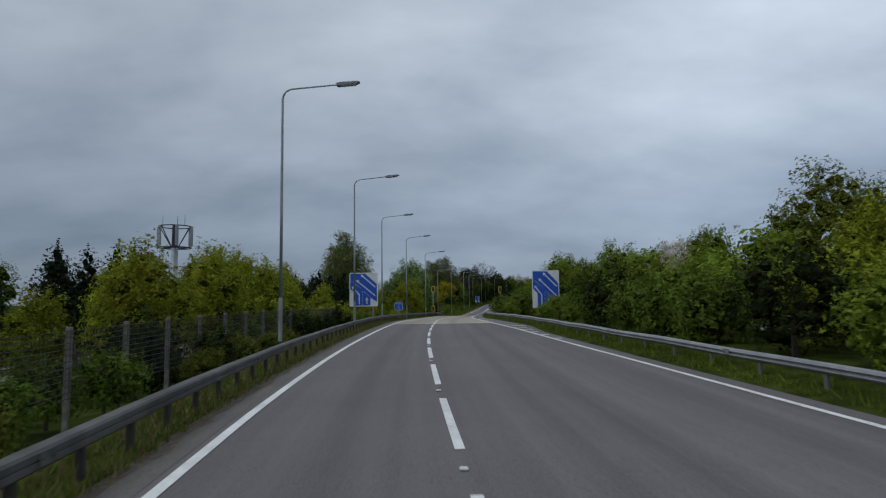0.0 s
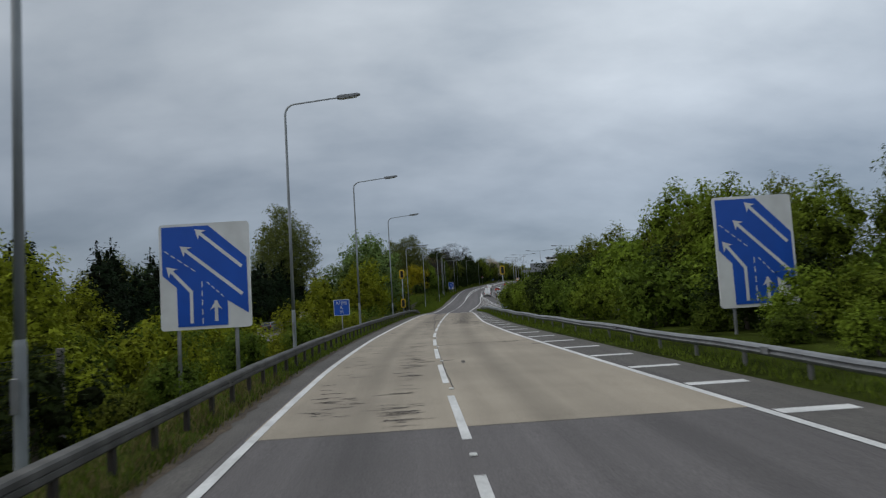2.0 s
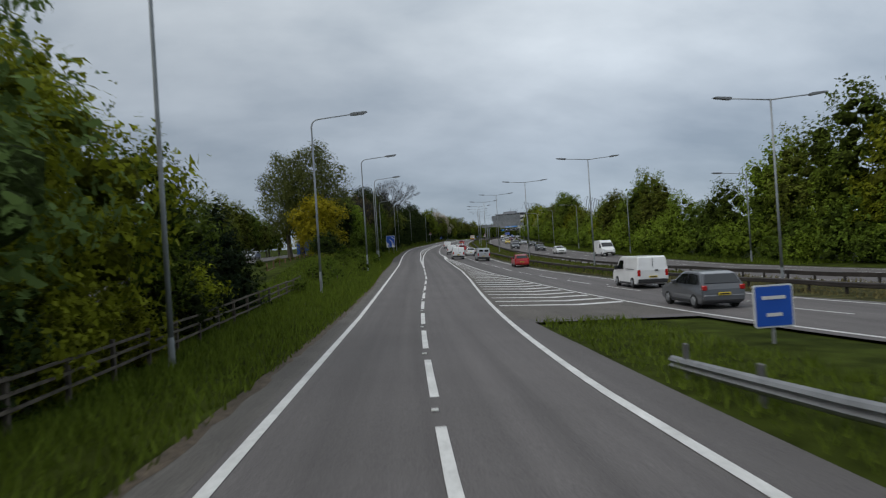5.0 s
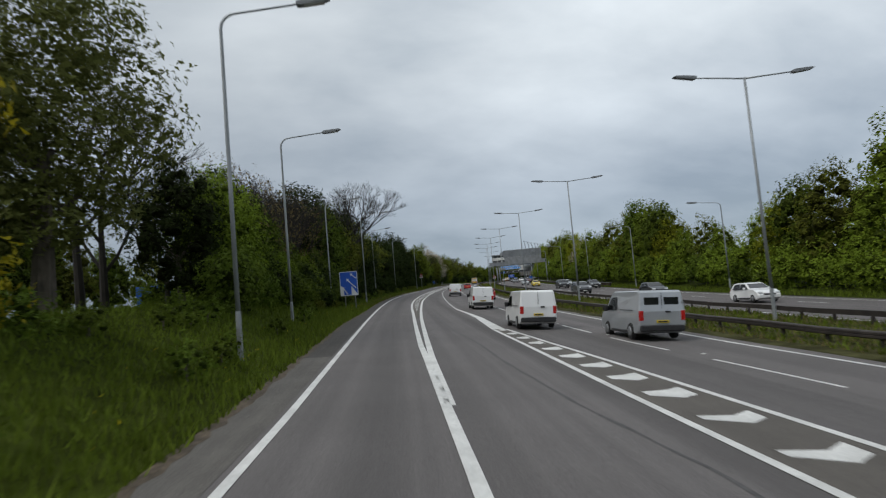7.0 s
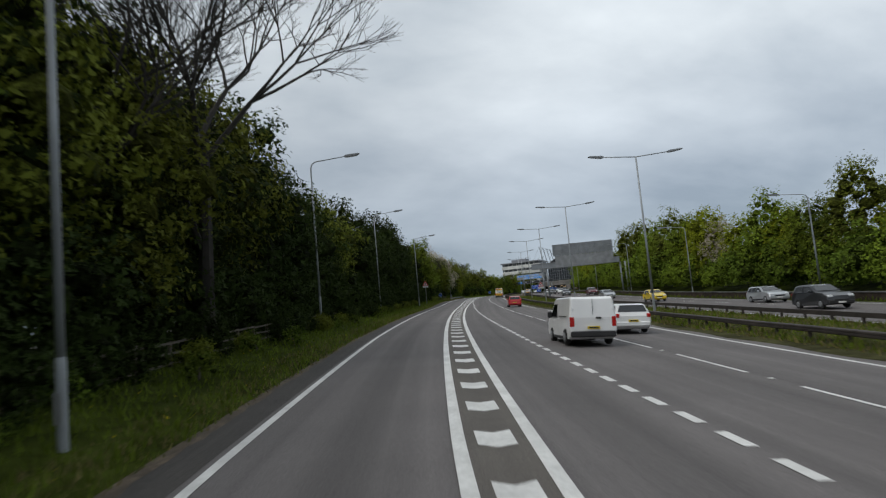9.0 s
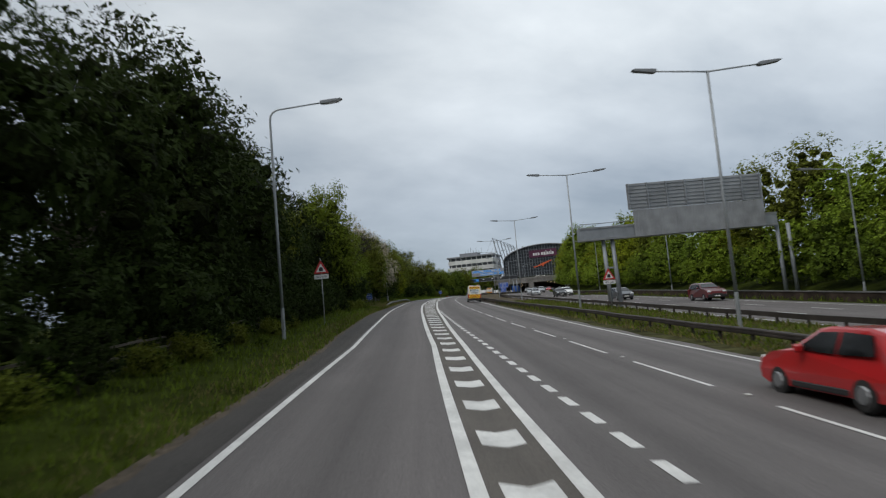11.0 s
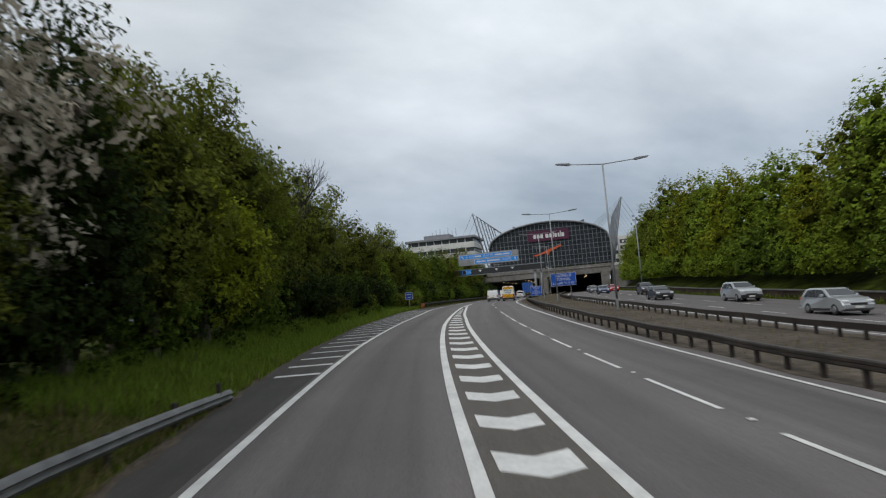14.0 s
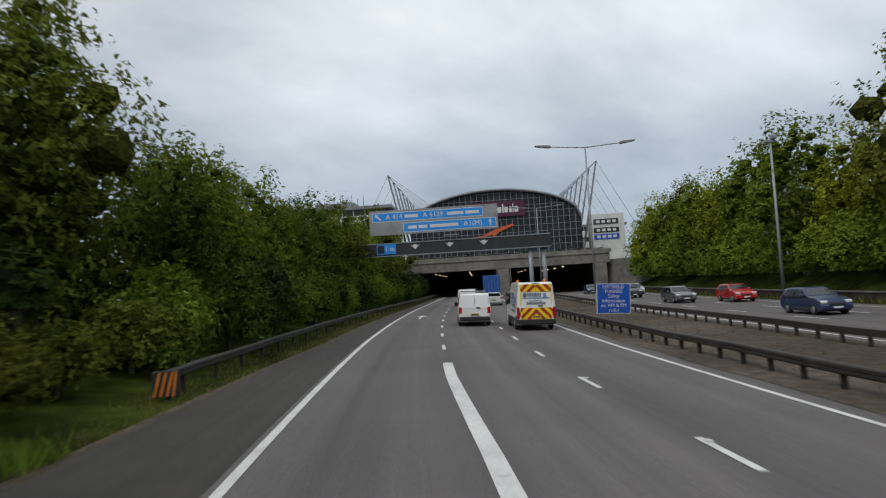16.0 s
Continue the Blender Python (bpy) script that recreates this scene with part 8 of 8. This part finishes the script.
for s_, u_, l_, w_ in ((61.9, 0.95, 0.5, 0.22), (61.2, 1.45, 0.12, 0.9), (67.7, 0.8, 0.35, 0.12), (67.9, 3.7, 0.7, 0.16), (66.0, 4.45, 0.35, 0.2), (74.9, 0.62, 0.4, 0.14), (75.9, 0.8, 0.35, 0.10),
                       (79.2, -2.05, 0.35, 0.5), (84.1, -1.9, 0.7, 0.14), (85.7, 3.2, 0.5, 0.7), (81.3, 3.25, 0.7, 0.35), (88.7, 3.15, 0.55, 0.9), (87.4, 3.2, 0.3, 0.4), (88.5, 1.9, 0.9, 0.16),
                       (86.9, 1.45, 0.7, 0.2), (86.6, -1.95, 0.9, 0.22), (86.6, -0.25, 0.5, 0.3), (94.7, -1.0, 1.2, 0.12), (95.8, 1.4, 0.9, 0.3), (103.1, 3.1, 0.8, 0.6), (68.0, -1.95, 0.5, 0.12)):
    strip(s_, u_, l_, w_)
# long crack lines
for s0, s1 in ((56, 114),):
    verts, faces = [], []
    ss = steps(s0, s1, 0.7)
    for s in ss:
        c = CL(s) + float(np.interp(s, (56, 76, 84, 92, 101, 114), (0.12, 0.03, -0.25, -0.45, -1.0, -1.15))) + SR.uniform(-0.015, 0.015)
        w = SR.uniform(0.014, 0.034) * (0.6 if s < 80 else 1.0)
        verts += [tuple(W(s, c - w, 0.0108)), tuple(W(s, c + w, 0.0108))]
    faces = [(2 * i, 2 * i + 1, 2 * i + 3, 2 * i + 2) for i in range(len(ss) - 1)]
    o = new("crack", mesh_from("crack", verts, faces, M["wear"])); o.parent = wt
for s in (68, 86, 99):
    o = ribbon("joint", s, s + 0.06, lambda t: LE(t), lambda t: RE(t), 0.0104, M["wear"], 3, 0.06, wt, "", "")

# reflecting studs
st = tagged(new("road_studs"), "small reflecting road studs between the dashes", "road stud", "", "structure")
sm = bpy.data.meshes.new("stud")
bm = box(B(), (0, 0, 0.012), (0.11, 0.13, 0.028), 0.01); bm.to_mesh(sm); bm.free()
sm.materials.append(M["stud"])
for places, share, u in ((SLIP, 0.84, CL), (LANE, 0.83, ML), ([517.0 + 6.45 * k for k in range(17)], 0.65, ML)):
    for a, b in zip(places, places[1:]):
        o = new("stud", sm); o.parent = st; o.matrix_world = at(a + (b - a) * share, u(a), PT - 0.004)


# ---------------------------------------------------------------- grass


def grass(name, n, s_rng, lo, hi, height, mat, seed, dz=0.02, label="", lean=0.35, wide=1.0):
    """Blades scattered over a strip of verge."""
    g = np.random.RandomState(seed)
    s = g.uniform(*s_rng, n)
    a = np.interp(s, *[np.array(v) for v in zip(*[(t, lo(t)) for t in np.arange(s_rng[0], s_rng[1] + 2, 2.0)])])
    b = np.interp(s, *[np.array(v) for v in zip(*[(t, hi(t)) for t in np.arange(s_rng[0], s_rng[1] + 2, 2.0)])])
    u = a + (b - a) * g.rand(n)
    tuft = 0.5 + 0.5 * np.sin(s * 1.7 + np.sin(u * 3)) * np.sin(u * 2.3 + s * 0.6)
    h = height * (0.45 + 0.75 * tuft) * g.uniform(0.6, 1.3, n)
    x, y, tx, ty = (np.interp(s, _s, v) for v in (_x, _y, _tx, _ty))
    if callable(dz):
        zz = np.array([dz(p, q) for p, q in zip(s, u)])
    else:
        zz = dz
    base = np.stack([x + ty * u, y - tx * u, road_z(s, u) + zz], 1)
    ang = g.uniform(0, 2 * np.pi, n)
    side = np.stack([np.cos(ang), np.sin(ang), np.zeros(n)], 1) * ((0.008 + 0.014 * g.rand(n)) * wide)[:, None]
    tip = base + np.stack([g.normal(size=n) * lean * h, g.normal(size=n) * lean * h, h], 1)
    v = np.stack([base - side, base + side, tip], 1).reshape(-1, 3)
    me = bpy.data.meshes.new(name)
    me.vertices.add(3 * n); me.vertices.foreach_set("co", v.astype(np.float32).ravel())
    me.loops.add(3 * n); me.loops.foreach_set("vertex_index", np.arange(3 * n, dtype=np.int32))
    me.polygons.add(n); me.polygons.foreach_set("loop_start", np.arange(0, 3 * n, 3, dtype=np.int32))
    me.update(calc_edges=True)
    me.materials.append(mat)
    return tagged(new(name, me), label, "grass", "", "stuff")


grass("verge_grass", 36400, (-6, 130), lambda s: left_pave(s) - 3.6, lambda s: left_pave(s) - 0.05, 0.17, M["grass"], 1, left_z, "rough green grass on the verge below the barrier")
grass("verge_grass", 12600, (-6, 60), lambda s: left_pave(s) - 2.5, lambda s: left_pave(s) - 0.02, 0.20, M["grass_dry"], 2, left_z, "dry straw grass on the verge")
grass("verge_grass", 72800, (130, 262), lambda s: left_pave(s) - 9.0, lambda s: left_pave(s) - 0.02, 0.34, M["grass"], 3, left_z, "lush green grass on the roadside bank", wide=1.4)
grass("verge_grass", 26000, (262, 470), lambda s: left_pave(s) - 5.0, lambda s: left_pave(s) - 0.02, 0.26, M["grass"], 4, left_z, "green grass verge below the trees", wide=1.4)
grass("verge_grass", 58000, (470, 542), lambda s: left_pave(s) - 5.2, lambda s: left_pave(s) - 0.02, 0.42, M["grass_lush"], 5, left_z, "long green grass on the verge", wide=1.4)
grass("verge_grass", 20000, (262, 640), lambda s: left_pave(s) - 1.6, lambda s: left_pave(s) + 0.0, 0.16, M["grass_dry"], 6, left_z, "dry straw grass along the road edge")
grass("verge_grass", 33600, (-6, 146), lambda s: slip_right(s) + 0.02, lambda s: slip_right(s) + 3.2, 0.22, M["grass"], 7, 0.05, "short green grass under the barrier")
grass("verge_grass", 26000, (146, 430), lambda s: main_right(s) + 0.3, lambda s: opp_left(s) - 0.1, 0.24, M["grass_dry"], 8, 0.05, "dry yellowish grass on the central reserve", wide=2.4)
grass("verge_grass", 44000, (170, 428), lambda s: main_right(s) + 0.5, lambda s: opp_left(s) - 0.1, 0.26, M["grass"], 9, 0.05, "green grass on the central reserve", wide=2.4)
grass("verge_grass", 42000, (180, 640), lambda s: opp_right(s) + 0.1, lambda s: opp_right(s) + 5.5, 0.4, M["grass"], 10, lambda s, u: 0.05, "green grass beyond the oncoming carriageway", wide=2.4)
grass("verge_grass", 6000, (424, 660), lambda s: main_right(s) + 0.3, lambda s: opp_left(s) - 0.3, 0.16, M["grass_dry"], 11, 0.1, "sparse dry grass on the stony central reserve")
grass("verge_grass", 16000, (424, 480), lambda s: left_pave(s) - 4.0, lambda s: left_pave(s) - 0.1, 0.24, M["grass_dry"], 14, left_z, "dry brown grass behind the verge barrier", wide=1.6)
# dandelions
M["flower"] = leaf_material("yellow_flower", (0.62, 0.48, 0.02), 0.2, 0.0, 0.2)
grass("dandelions", 170, (196, 300), lambda s: left_pave(s) - 3.2, lambda s: left_pave(s) - 0.2, 0.06, M["flower"], 12, lambda s, u: left_z(s, u) + 0.28, "small yellow dandelion flowers in the grass", 1.2)

# low house beyond the side road
M["brick"] = material("red_brown_brick", (0.20, 0.11, 0.075), rough=0.9, var=0.2, scale=4, stain=0.2, stain_scale=0.5)
M["roof_tile"] = material("brown_roof_tile", (0.075, 0.062, 0.056), rough=0.9, var=0.25, scale=3, stain=0.2, stain_scale=0.6, bump=0.5, bump_scale=9)


def house(m, w, d, label):
    t = thing("house", label, "house", m)
    part("wall", box(B(), (0, 0, 1.4), (w, d, 2.8)), M["office_white"], t)
    bm = B()
    extrude_outline(bm, [(-d / 2 - 0.4, 2.7), (d / 2 + 0.4, 2.7), (0, 5.2)], -w / 2 - 0.3, w / 2 + 0.3)
    bmesh.ops.transform(bm, matrix=Matrix.Rotation(radians(90), 4, "Z"), verts=bm.verts)
    rf = part("roof", bm, M["roof_tile"], t)
    part("chimney", box(B(), (w * 0.3, 0, 5.4), (0.7, 0.6, 1.6), 0.03), M["brick"], rf)
    for k in range(4):
        wd = part("window", box(B(), (-w / 2 + 1.6 + k * (w - 3.2) / 3, -d / 2 - 0.02, 1.5), (1.1, 0.08, 1.1), 0.01), M["sign_white"], t)
        part("pane", box(B(), (-w / 2 + 1.6 + k * (w - 3.2) / 3, -d / 2 - 0.06, 1.5), (0.95, 0.03, 0.95)), M["dark_band"], wd)
    return t


house(at(52, -49, -3.0, 25), 14, 8, "low white house with a dark brown tiled roof")
house(at(66, -66, -3.0, 10), 16, 8, "low house with a dark tiled roof behind trees")
t = thing("container", "blue site container with a white door beyond the bank", "container", at(251, -21.5, bank_left(251)))
part("body", box(B(), (0, 0, 1.6), (5.0, 2.4, 2.6), 0.03), PAINT["lorry"], t)
part("door", box(B(), (1.3, -1.22, 1.3), (1.2, 0.06, 1.9), 0.01), M["sign_white"], t)
for k in range(14):
    part("rib", box(B(), (-2.3 + k * 0.35, -1.22, 1.6), (0.08, 0.05, 2.4)), PAINT["lorry"], t)
